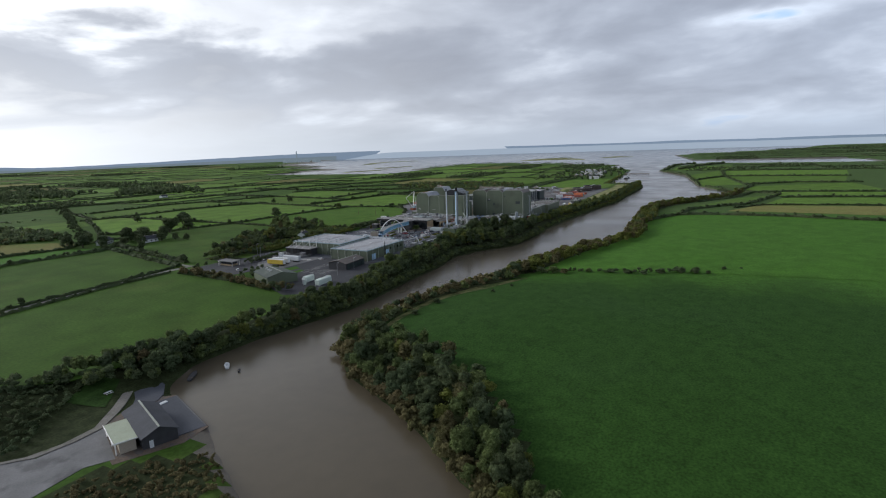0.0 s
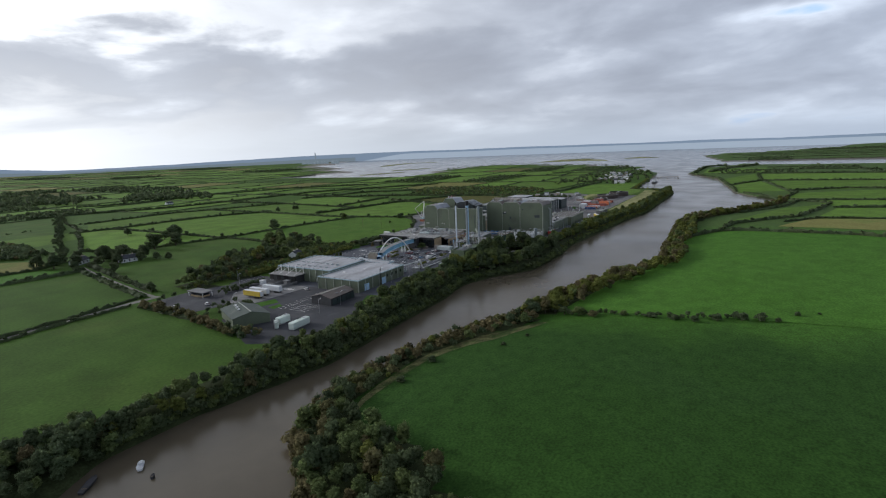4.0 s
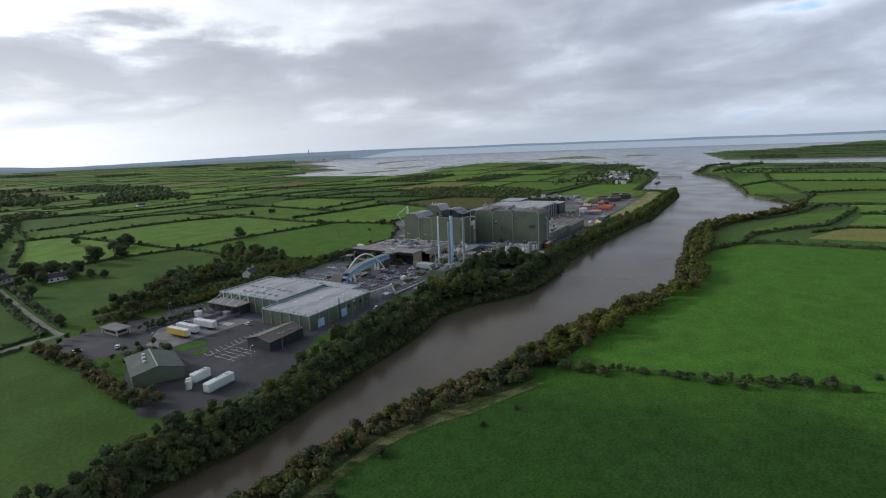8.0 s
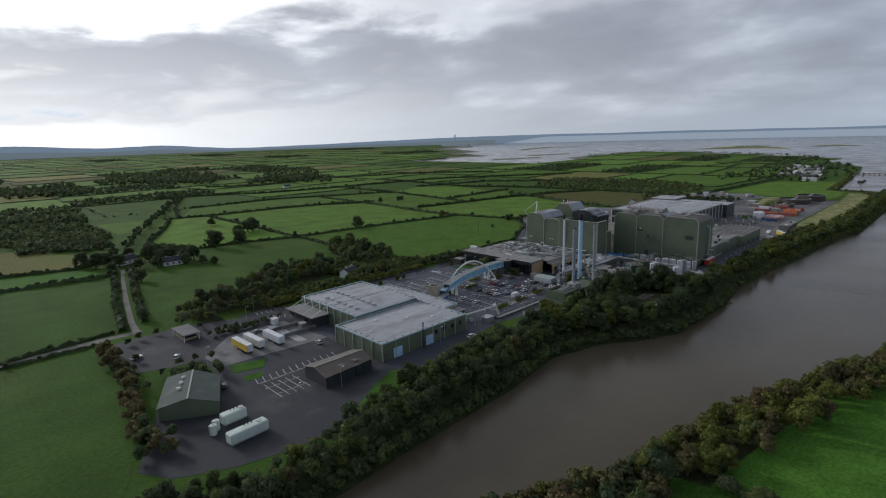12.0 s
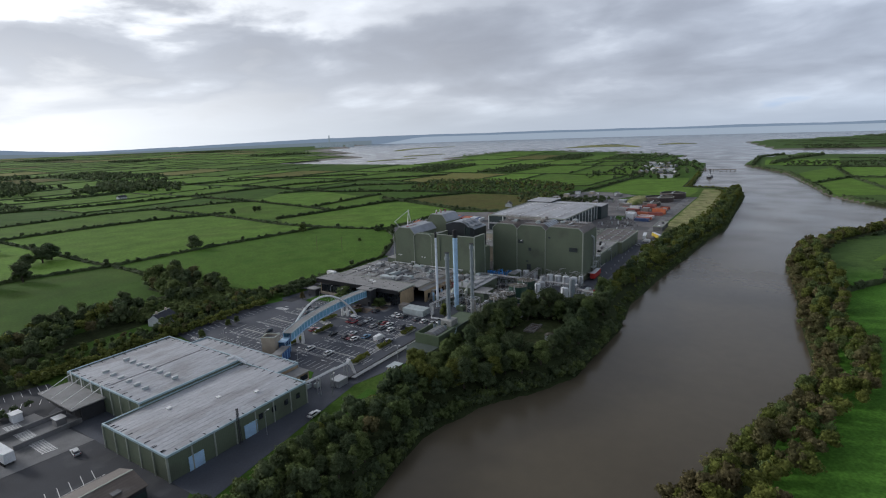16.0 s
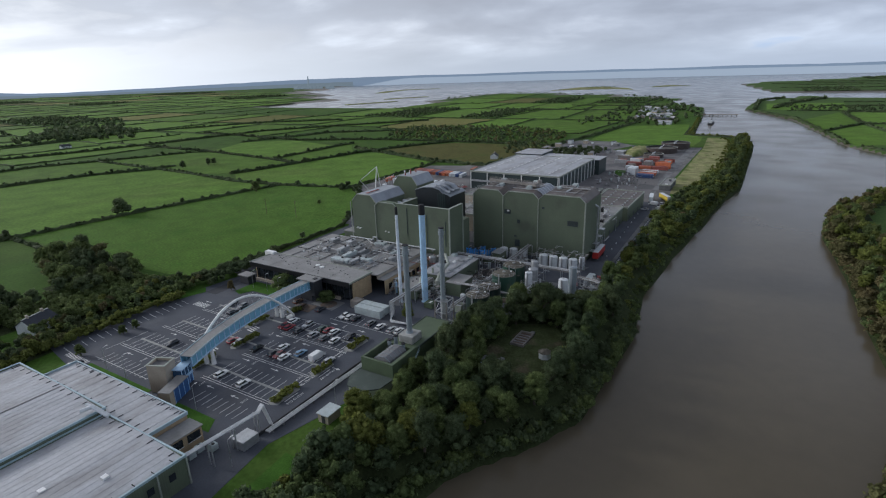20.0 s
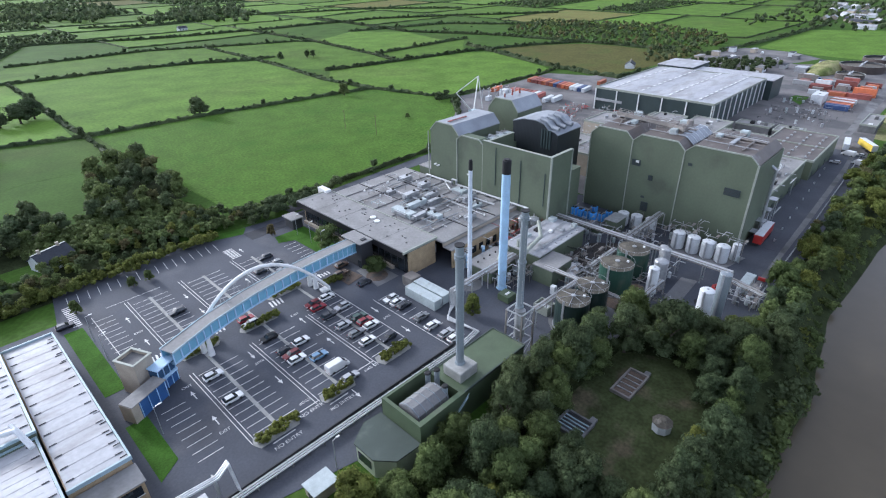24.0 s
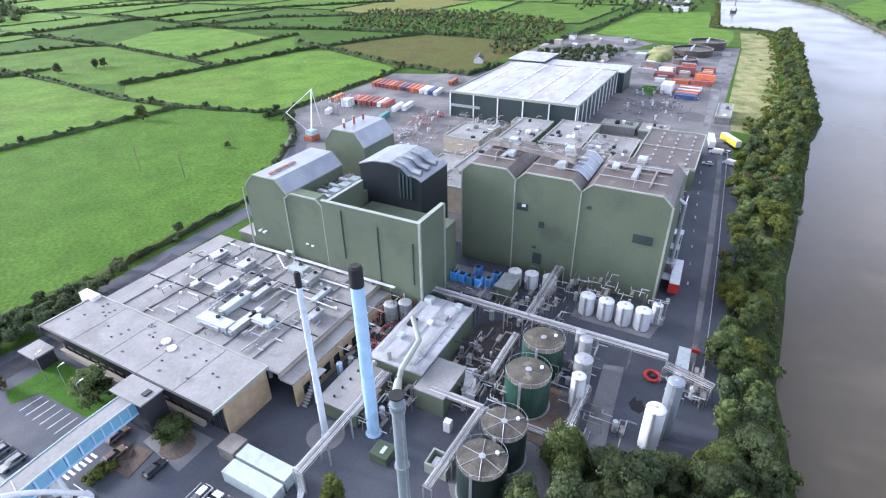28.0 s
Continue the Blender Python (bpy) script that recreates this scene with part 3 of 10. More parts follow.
RIGHT_SHORE = [(-330, -190), (-180, -125), (-110, -75), (-72, -38), (-55, -4), (-40, 16), (-28, 36), (-16, 60), (1, 78), (31, 88), (55, 87), (87, 82), (111, 73),
               (135, 61), (156, 59), (202, 45), (240, 30), (279, 19), (330, 23), (377, 24), (440, 29), (490, 24), (530, 6), (575, -20), (640, -50), (690, -64),
               (725, -64), (752, -40), (800, -16), (840, -6), (910, 2), (1000, 15), (1118, 33), (1220, 72), (1307, 106), (1400, 108),
               (1593, 98), (1760, 30), (1826, 0), (1720, -150), (1700, -420), (1950, -420), (2012, -171), (2044, 70), (2500, 150), (2868, 202), (3150, 100),
               (3400, -150), (4000, -450), (4950, -700)]
WATER = LEFT_SHORE + [(4950, 4950)] + RIGHT_SHORE[::-1]
WATER_Z = -5.0


def line_distance(px, py, line):
    best = np.full(px.shape, 1e9)
    for (ax, ay), (bx, by) in zip(line, line[1:]):
        dx, dy = bx - ax, by - ay
        t = np.clip(((px - ax) * dx + (py - ay) * dy) / (dx * dx + dy * dy), 0, 1)
        best = np.minimum(best, np.hypot(px - ax - t * dx, py - ay - t * dy))
    return best


def inside(px, py, ring):
    hit = np.zeros(px.shape, bool)
    for (ax, ay), (bx, by) in zip(ring, ring[1:] + ring[:1]):
        if ay != by:
            hit ^= ((ay > py) != (by > py)) & (px < (bx - ax) * (py - ay) / (by - ay) + ax)
    return hit


def smooth01(t):
    t = np.clip(t, 0, 1)
    return t * t * (3 - 2 * t)


def plain(x):
    """Level of the plant's side: it falls gently towards the estuary."""
    return -2.5 * smooth01((np.asarray(x, float) - 300) / 180)


def land(x, y):
    x, y = np.asarray(x, float), np.asarray(y, float)
    dl, dr = line_distance(x, y, LEFT_SHORE), line_distance(x, y, RIGHT_SHORE)
    wet = inside(x, y, WATER)
    d = np.minimum(dl, dr)
    left = plain(x)
    left = np.minimum(left, -5.0 + dl * 0.9)
    # low ground round the boathouse
    left = np.minimum(left, -4.0 + 0.12 * np.maximum(0, line_distance(x, y, [(-140, 88), (-68, 90)]) - 27))
    rise = 7.6 - 5.1 * smooth01((x - 380) / 300)
    right = -5.0 + 1.6 * smooth01(dr / 4) + rise * (1 - np.exp(-dr / 42))
    out = np.where(dl < dr, left, right)
    return np.where(wet, -5.0 - np.minimum(4, d * 0.45), out)


def land_at(x, y):
    return float(land(np.array([x]), np.array([y]))[0])


def steps(lo, hi, fine_lo, fine_hi, fine, grow=1.13, most=260):
    mid = list(np.arange(fine_lo, fine_hi + 0.1, fine))
    a, s, w = [], fine, fine_lo
    while w > lo:
        s = min(s * grow, most)
        w -= s
        a.append(w)
    b, s, w = [], fine, fine_hi
    while w < hi:
        s = min(s * grow, most)
        w += s
        b.append(w)
    return np.array(a[::-1] + mid + b)


def make_ground():
    xs, ys = steps(-900, 4880, -240, 900, 4.5), steps(-2600, 4880, -150, 175, 4.0)
    gx, gy = np.meshgrid(xs, ys, indexing="ij")
    gz = land(gx.ravel(), gy.ravel())
    verts = np.c_[gx.ravel(), gy.ravel(), gz]
    nx, ny = len(xs), len(ys)
    i = np.arange(nx * ny).reshape(nx, ny)
    quads = np.stack([i[:-1, :-1], i[1:, :-1], i[1:, 1:], i[:-1, 1:]], -1).reshape(-1, 4)
    me = bpy.data.meshes.new("ground")
    me.from_pydata(verts.tolist(), [], quads.tolist())
    me.shade_smooth()
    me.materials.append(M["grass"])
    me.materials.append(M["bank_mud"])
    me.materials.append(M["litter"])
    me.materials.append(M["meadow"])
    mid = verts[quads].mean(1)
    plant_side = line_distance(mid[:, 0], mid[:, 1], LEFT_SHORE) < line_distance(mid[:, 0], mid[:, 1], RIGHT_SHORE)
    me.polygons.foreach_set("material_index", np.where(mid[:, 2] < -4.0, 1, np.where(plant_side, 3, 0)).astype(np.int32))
    tagged(new("ground", me), "green pasture land sloping down to a muddy river bank", "ground", kind="structure")
    bm = bmesh.new()
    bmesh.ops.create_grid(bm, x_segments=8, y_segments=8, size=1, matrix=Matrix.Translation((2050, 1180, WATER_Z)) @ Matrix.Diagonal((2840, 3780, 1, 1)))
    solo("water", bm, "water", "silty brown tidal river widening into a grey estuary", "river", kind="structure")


make_ground()


def patch(name, pts, mat, lift=0.06, label="", category="ground", kind="structure"):
    """A thin layer on the plant's side of the land, over a plan outline."""
    bm = bmesh.new()
    prism(bm, pts, -0.3, 0.0)
    lo, hi = min(p[0] for p in pts), max(p[0] for p in pts)
    for cut in range(300, 481, 15):
        if lo < cut < hi:
            bmesh.ops.bisect_plane(bm, geom=bm.verts[:] + bm.edges[:] + bm.faces[:], plane_co=(cut, 0, 0), plane_no=(1, 0, 0))
    for v in bm.verts:
        v.co.z += float(plain(v.co.x)) + lift
    return solo(name, bm, mat, label, category, kind=kind)
# ---- paved ground of the plant ----
patch("asphalt_yard", [(126, 139), (187, 149), (310, 120), (345, 108), (345, 178), (310, 240), (262, 246), (230, 250), (186, 250), (183, 232), (126, 232)], "asphalt", 0.06, "grey worn asphalt of the factory yard and car park", "yard")
patch("asphalt_yard", [(42, 147), (47, 138), (60, 131), (76, 127), (92, 127), (112, 134), (126, 146), (126, 236), (92, 252), (58, 252), (56, 214), (80, 206), (80, 192), (60, 186)], "asphalt_dark", 0.05, "dark asphalt of the lorry depot", "yard")
patch("concrete_yard", [(84, 195), (126, 191), (124, 224), (98, 224), (82, 208)], "concrete", 0.09, "pale stained concrete where trailers stand", "yard")
patch("works_yard", [(345, 106), (400, 104), (520, 113), (560, 118), (745, 118), (740, 130), (700, 200), (600, 262), (556, 300), (545, 330), (438, 330), (404, 300), (345, 262)], "dusty_yard", 0.05, "pale dusty works yard east of the process buildings", "yard")
patch("works_yard", [(602, 261), (702, 199), (742, 186), (766, 214), (768, 256), (704, 272), (640, 276)], "dusty_yard", 0.045, "pale dusty yard round the works cabins", "yard")
patch("concrete_road", [(503, 121.5), (627, 122), (742, 124), (742, 130), (625, 128.9), (503, 124.5)], "concrete", 0.10, "pale concrete works road", "road")
patch("asphalt_road", [(345, 104.6), (400, 103.8), (475, 112.4), (475, 128), (420, 124), (345, 121)], "asphalt", 0.078, "dark asphalt road along the river trees", "road")
patch("asphalt_road", [(240, 238), (256, 238.5), (282, 241.5), (300, 247.5), (300, 252), (281, 246.5), (256, 243.5), (240, 244)], "asphalt_dark", 0.10, "dark asphalt drive behind the offices", "road")
patch("asphalt_road", [(260, 247), (345, 250), (400, 285), (400, 292), (342, 257), (260, 253)], "asphalt", 0.08, "grey service road along the field hedge", "road")
patch("lane", [(102, 402), (104.6, 402), (97.4, 375), (85.3, 320), (76.4, 276), (74.6, 262), (71.6, 262), (74.2, 278), (82.8, 320), (94.8, 372)], "lane", 0.07, "pale gravel lane between hedges", "lane")
patch("lane", [(-420, 222), (-120, 252), (-40, 258), (60, 264), (75, 262), (75, 258), (60, 259), (-40, 253), (-120, 247), (-420, 217)], "lane", 0.06, "narrow grey country road", "road")
patch("verge", [(183, 195), (187.2, 195), (187.2, 226), (183, 226)], "verge", 0.12, "mown grass strip beside the warehouse", "grass")
patch("verge", [(183, 165), (187.2, 168), (187.2, 183), (183, 183)], "verge", 0.12, "mown grass strip beside the warehouse", "grass")
patch("verge", [(94, 130), (112, 141), (124, 146), (124, 138), (110, 131)], "verge", 0.11, "mown grass bank beside the yard", "grass")
patch("verge", [(84, 186), (94, 183), (98, 190), (86, 194)], "verge", 0.12, "small grass island in the yard", "grass")
patch("verge", [(84, 176), (90, 176), (92, 180), (85, 181)], "verge", 0.12, "small grass island in the yard", "grass")
patch("verge", [(126, 131), (187, 137), (187, 143), (126, 138)], "verge", 0.08, "grass verge by the river trees", "grass")
patch("verge", [(249.6, 209), (257, 207), (257, 234), (246, 234), (244.6, 229.6), (249.4, 227.4)], "verge", 0.12, "lawn in front of the offices", "grass")
patch("verge", [(229, 247.5), (240, 244), (243, 248), (231, 251)], "verge", 0.12, "grass corner by the car park road", "grass")
patch("scrub_strip", [(500, 92), (545, 90), (700, 92), (800, 95), (836, 104), (836, 122), (742, 117), (560, 116), (505, 112)], "scrub_grass", 0.09, "dry yellowish rough grass by the river", "rough grass")
patch("clearing", [(233, 101), (262, 101), (276, 112), (270, 124), (238, 125)], "shade_grass", 0.12, "shaded grass clearing among trees", "grass")
patch("asphalt_yard", [(285, 110), (298, 103.5), (345, 104.5), (345, 121), (311, 121), (285, 131)], "asphalt", 0.045, "grey asphalt by the tanks and river trees", "yard")
patch("concrete_apron", [(286, 121.2), (286, 125.0), (293, 125.8), (310.6, 126.8), (311.7, 122.7), (294.5, 121.8)], "concrete", 0.10, "pale concrete apron by the river", "yard")
patch("concrete_strip", [(310, 109.3), (375, 110.2), (440, 112), (470, 113.6), (470, 115.2), (440, 113.8), (375, 112.0), (328, 110.7), (310, 110.6)], "concrete", 0.13, "pale kerb strip along the river road", "kerb")


patch("asphalt_yard", [(112, 246), (117, 224), (126, 219.5), (135.6, 227.4), (135.6, 244), (124, 248)], "asphalt_dark", 0.075, "dark asphalt of a small parking lot behind the loading dock", "yard")
# ---- car park ----
def flat_lines(name, lines, w=0.16, z=0.085, mat="paint", label="white painted parking lines", category="road marking"):
    bm = bmesh.new()
    for (ax, ay), (bx, by) in lines:
        d = Vector((bx - ax, by - ay)).normalized()
        n = Vector((-d.y, d.x)) * w / 2
        vs = [bm.verts.new((x, y, z + float(plain(x)))) for x, y in ((ax - n.x, ay - n.y), (bx - n.x, by - n.y), (bx + n.x, by + n.y), (ax + n.x, ay + n.y))]
        bm.faces.new(vs)
    bmesh.ops.recalc_face_normals(bm, faces=bm.faces[:])
    for f in bm.faces:
        if f.normal.z < 0:
            f.normal_flip()
    return solo(name, bm, mat, label, category, kind="structure")


def stall_row(x0, x1, spans, pitch=2.42):
    out = []
    for y0, y1 in spans:
        n = int((y1 - y0) / pitch)
        out += [((x0, y0 + k * pitch), (x1, y0 + k * pitch)) for k in range(n + 1)]
    return out


SPANS = ((163, 188.5), (203, 228.5))
for x0, x1, spans in ((189.3, 194.2, ((164.5, 183), (202, 228))), (199.4, 203.5, SPANS), (204.4, 208.6, SPANS), (214.2, 218.6, SPANS), (219.5, 223.8, SPANS), (229.6, 233.8, ((164, 193), (207, 227))), (234.7, 239.0, ((164, 193), (209, 226))), (245.4, 250.0, ((154, 181),)), (244.4, 248.8, ((211.6, 226.8),))):
    flat_lines("parking_lines", stall_row(x0, x1, spans))
flat_lines("parking_lines", [((x, 239.3), (x + 0.6, 244.6)) for x in np.arange(187.5, 230, 2.6).tolist()])
flat_lines("lane_lines", [((x, 161), (x, 189)) for x in (198.2, 199.0, 212.6, 213.4, 228.2, 229.0)] + [((x, 202), (x, 230)) for x in (198.2, 199.0, 212.6, 213.4, 228.2, 229.0)])
flat_lines("lane_lines", [((190, 202), (190, 229)), ((194, 231), (208, 231)), ((239.6, 164), (239.6, 200)), ((244.6, 153), (244.6, 182))])
flat_lines("pedestrian_crossing", [((185.6, 227.8 + k * 1.0), (187.6, 227.8 + k * 1.0)) for k in range(12)], 0.5)
flat_lines("pedestrian_crossing", [((x, 198.6), (x + 0.4, 201.4)) for x in (193.4, 194.4, 195.4, 196.4, 197.4, 209.2, 210.2, 211.2, 224.6, 225.6, 226.6, 227.6)], 0.5, label="white striped pedestrian crossing under the bridge")
flat_lines("pedestrian_crossing", [((239.8 + k * 1.0, 201.6), (239.8 + k * 1.0, 203.4)) for k in range(6)], 0.5, label="white striped pedestrian crossing by the offices")
flat_lines("pedestrian_crossing", [((229.5, 231 + k * 0.9), (232.5, 231 + k * 0.9)) for k in range(8)], 0.45, label="white striped crossing at the car park entrance")
for k, x in enumerate((204, 219, 234.2)):
    patch("tarmac_strip", [(x - 0.4, 163), (x + 0.4, 163), (x + 0.4, 228), (x - 0.4, 228)], "kerb", 0.075, "pale strip between facing parking bays", "paving")


def ground_arrow(x, y, down):
    s = -1 if down else 1
    pts = [(-0.12, -1.6), (0.12, -1.6), (0.12, 0.3), (0.5, 0.3), (0, 1.6), (-0.5, 0.3), (-0.12, 0.3)]
    bm = bmesh.new()
    f = bm.faces.new([bm.verts.new((x + px * s, y + py * s, 0.086)) for px, py in pts])
    f.normal_update()
    if f.normal.z < 0:
        f.normal_flip()
    solo("direction_arrow", bm, "paint", "white arrow painted on asphalt", "road marking", "car park arrows", "structure")


for x, y, down in ((196.2, 221, 0), (196.2, 208, 0), (196.2, 182, 0), (196.2, 172, 0), (211, 221, 1), (211, 211, 1), (211, 185, 1), (211, 173, 1), (226.6, 176, 0), (226.6, 188, 0), (226.6, 216, 0), (242, 178, 1), (242, 166, 1), (242, 204, 1), (220, 157.5, 1), (234, 234, 0)):
    ground_arrow(x, y, down)


def ground_text(words, x, y, size, turn=0.0):
    cu = bpy.data.curves.new("lettering", "FONT")
    cu.body, cu.size, cu.align_x, cu.align_y = words, size, "CENTER", "CENTER"
    ob = bpy.data.objects.new("lettering", cu)
    scene.collection.objects.link(ob)
    me = bpy.data.meshes.new_from_object(ob.evaluated_get(bpy.context.evaluated_depsgraph_get()))
    bpy.data.objects.remove(ob)
    me.materials.append(M["paint"])
    out = new("painted_lettering", me)
    out.matrix_world = pose(x, y, 0.088, 0, 0, turn)
    tagged(out, "white lettering " + words + " painted on asphalt", "road marking", kind="structure")


for words, x, y, s, turn in (("NO ENTRY", 211.2, 160.2, 1.25, 0), ("NO ENTRY", 203.5, 156.8, 1.2, 0), ("NO ENTRY", 216.5, 157.4, 1.2, 0), ("STOP", 211.2, 163.4, 1.1, 180), ("EXIT", 196.2, 213.5, 1.1, 0),
                             ("EXIT", 196.2, 185.5, 1.1, 0), ("EXIT", 196.2, 168.0, 1.1, 0), ("EXIT", 211, 181.5, 1.1, 180), ("EXIT", 226.6, 191.5, 1.1, 0), ("EXIT", 226.6, 180, 1.1, 0), ("NO EXIT", 227.5, 161.6, 1.1, 180), ("EXIT", 242, 173.4, 1.1, 180)):
    ground_text(words, x, y, s, turn)
flat_lines("stop_line", [((208.8, 161.5), (213.4, 161.5)), ((224, 162.8), (229, 162.8)), ((201, 158.3), (205.8, 158.3)), ((214.3, 158.8), (218.9, 158.8))], 0.25, label="white painted stop lines")

flat_lines("pedestrian_crossing", [((115.2, 196.2 + k * 0.95), (118.8, 195.4 + k * 0.95)) for k in range(28)], 0.5, 0.11, label="long white striped crossing in the lorry yard")
flat_lines("parking_lines", [((121 + k * 2.3, 245.8 - k * 0.35), (120 + k * 2.3, 241.4 - k * 0.35)) for k in range(7)] + [((118.2 + k * 2.3, 233.4 - k * 1.1), (120.2 + k * 2.3, 237.2 - k * 1.1)) for k in range(6)], 0.16, 0.095)
CAR_PAINT = {k: material("car_paint_" + k, c, 0.3, 0.2, 0.04, 0.5, 0.02, alpha_spec=0.6) for k, c in dict(white=(0.75, 0.75, 0.74), silver=(0.42, 0.43, 0.44), grey=(0.16, 0.17, 0.18), dark=(0.03, 0.034, 0.045), black=(0.012, 0.012, 0.013), red=(0.24, 0.015, 0.025), maroon=(0.16, 0.02, 0.025), blue=(0.16, 0.28, 0.42), green=(0.04, 0.09, 0.07), brown=(0.12, 0.075, 0.05)).items()}
M["lamp_clear"] = material("clear_lamp", (0.6, 0.6, 0.62), 0.15)
M["lamp_red"] = material("red_lamp", (0.3, 0.01, 0.01), 0.2)
CARS = {}


def make_car(color, van=False):
    L, W, H = (5.4, 2.0, 2.3) if van else (4.25, 1.78, 1.46)
    label = color + (" panel van parked on asphalt" if van else " parked hatchback car on asphalt")
    c = thing("van" if van else "car", 0, 0, 0, label, "van" if van else "car", "parked cars")
    w, b = W / 2, 0.28

    def ring(z, x0, x1, s):
        return [(x0, -s, z), (x1, -s, z), (x1 + 0.06, 0, z), (x1, s, z), (x0, s, z), (x0 - 0.05, 0, z)]

    if van:
        part("body", loft(bmesh.new(), [ring(b, -L / 2, L / 2, w * 0.96), ring(0.9, -L / 2, L / 2, w), ring(1.1, -L / 2, L / 2 - 0.35, w), ring(2.1, -L / 2, L / 2 - 1.5, w * 0.93), ring(H, -L / 2 + 0.15, L / 2 - 1.8, w * 0.82)]), CAR_PAINT[color], c)
        part("windscreen", loft(bmesh.new(), [[(L / 2 - 0.42, -0.8, 1.15), (L / 2 - 0.42, 0.8, 1.15), (L / 2 - 0.36, 0.8, 1.15), (L / 2 - 0.36, -0.8, 1.15)], [(L / 2 - 1.42, -0.75, 2.02), (L / 2 - 1.42, 0.75, 2.02), (L / 2 - 1.36, 0.75, 2.06), (L / 2 - 1.36, -0.75, 2.06)]]), "window", c)
    else:
        part("body", loft(bmesh.new(), [ring(b, -L / 2 + 0.1, L / 2 - 0.1, w * 0.94), ring(0.55, -L / 2, L / 2, w), ring(0.78, -L / 2, L / 2 - 0.15, w), ring(0.92, -L / 2 + 0.12, L / 2 - 1.15, w * 0.93)]), CAR_PAINT[color], c)
        part("glazing", loft(bmesh.new(), [ring(0.90, -L / 2 + 0.16, L / 2 - 1.2, w * 0.90), ring(H - 0.06, -L / 2 + 0.6, L / 2 - 1.95, w * 0.70)]), "window", c)
        part("roof", loft(bmesh.new(), [ring(H - 0.10, -L / 2 + 0.55, L / 2 - 1.92, w * 0.72), ring(H, -L / 2 + 0.75, L / 2 - 2.1, w * 0.60)]), CAR_PAINT[color], c)
    for sx in (-1, 1):
        for sy in (-1, 1):
            bm = bmesh.new()
            rod(bm, (sx * L * 0.30, sy * (w - 0.2), 0.32), (sx * L * 0.30, sy * (w + 0.01), 0.32), 0.32, 10)
            part("wheel", bm, "rubber", c)
    for sy in (-1, 1):
        part("headlight", boxes((L / 2 - 0.12, L / 2 + 0.01, sy * w * 0.62 - 0.2, sy * w * 0.62 + 0.2, 0.58, 0.74)), "lamp_clear", c)
        part("tail_light", boxes((-L / 2 - 0.02, -L / 2 + 0.1, sy * w * 0.75 - 0.14, sy * w * 0.75 + 0.14, 0.62, 0.82)), "lamp_red", c)
    return c


def park(color, x, y, turn, van=False):
    key = (color, van)
    m = pose(x, y, 0.07 + float(plain(x)), 0, 0, turn)
    if key not in CARS:
        CARS[key] = make_car(color, van)
        CARS[key].matrix_world = m
    else:
        copy_thing(CARS[key], m)


for color, x, y in (("dark", 184.2, 229), ("dark", 206.2, 214.7), ("white", 201.6, 184.3), ("white", 201.3, 174.6), ("dark", 236.6, 223.7), ("dark", 231.6, 217.1), ("grey", 236.8, 218.0), ("grey", 237.0, 213.4), ("grey", 221.6, 209.0), ("red", 216.8, 198.3), ("silver", 216.6, 195.7), ("black", 216.8, 187.2),
                    ("white", 221.4, 180.4), ("dark", 217.2, 180.1), ("maroon", 217.2, 177.8), ("white", 217.2, 175.5), ("blue", 221.2, 172.8), ("silver", 221.8, 161.9), ("white", 236.6, 191.6), ("maroon", 232.1, 191.5), ("red", 232.2, 189.1), ("silver", 236.7, 184.9), ("dark", 232.0, 184.2),
                    ("silver", 232.1, 178.0), ("grey", 232.2, 173.2), ("green", 236.9, 178.1), ("red", 236.8, 175.6), ("white", 236.8, 173.1), ("white", 232.3, 168.9), ("dark", 236.6, 166.3), ("white", 247.8, 178.3), ("white", 247.9, 175.8), ("dark", 248.0, 173.4), ("grey", 247.6, 166.4), ("white", 247.0, 161.9),
                    ("silver", 247.0, 157.2), ("white", 247.2, 154.6), ("brown", 246.4, 198.7), ("dark", 247.9, 189.7), ("brown", 249.5, 202.5)):
    park(color, x, y, 180 if (x * 7 + y * 3) % 2 > 1 else 0)
park("white", 221.9, 166.6, 0, True)
for color, x, y, turn in (("white", 64, 228, 20), ("white", 75, 217, 60), ("silver", 120, 188, 80), ("grey", 109, 219, 10), ("dark", 77, 178, 70), ("dark", 290, 176, 60), ("white", 166, 146, 5), ("silver", 452, 118, 90)):
    park(color, x, y, turn)
park("white", 456, 110, 60, True)
for color, x, y, turn in (("white", 668, 222, 40), ("white", 690, 232, 20), ("silver", 716, 214, 70), ("white", 738, 232, 10), ("white", 704, 246, 80), ("dark", 658, 206, 30), ("white", 640, 208, 60), ("silver", 470, 112, 70), ("white", 468, 116, 80)):
    park(color, x, y, turn, color == "white")

# planted islands
def shrub_bed(pts, label):
    bm = bmesh.new()
    prism(bm, pts, -0.1, 0.13)
    return solo("planter_kerb", bm, "kerb", label, "kerb", "planted islands", "structure")


for x, y, w, d in ((203.5, 160.6, 4.6, 1.7), (218.2, 161.0, 4.0, 1.5), (234.3, 161.6, 4.4, 1.8), (204, 195.5, 4.5, 1.2), (219, 195.0, 5.0, 1.3), (231, 203, 5.0, 1.3)):
    shrub_bed([(x - w, y - d), (x + w * 0.8, y - d), (x + w, y), (x + w * 0.8, y + d), (x - w, y + d), (x - w * 1.15, y)], "kerbed bed planted with low shrubs")


# ---- warehouses ----
def wall_posts(parent, pts, z0, z1, w=0.35, mat="trim", name="cladding_post"):
    for x, y in pts:
        part(name, boxes((x - w / 2, x + w / 2, y - w / 2, y + w / 2, z0, z1)), mat, parent)


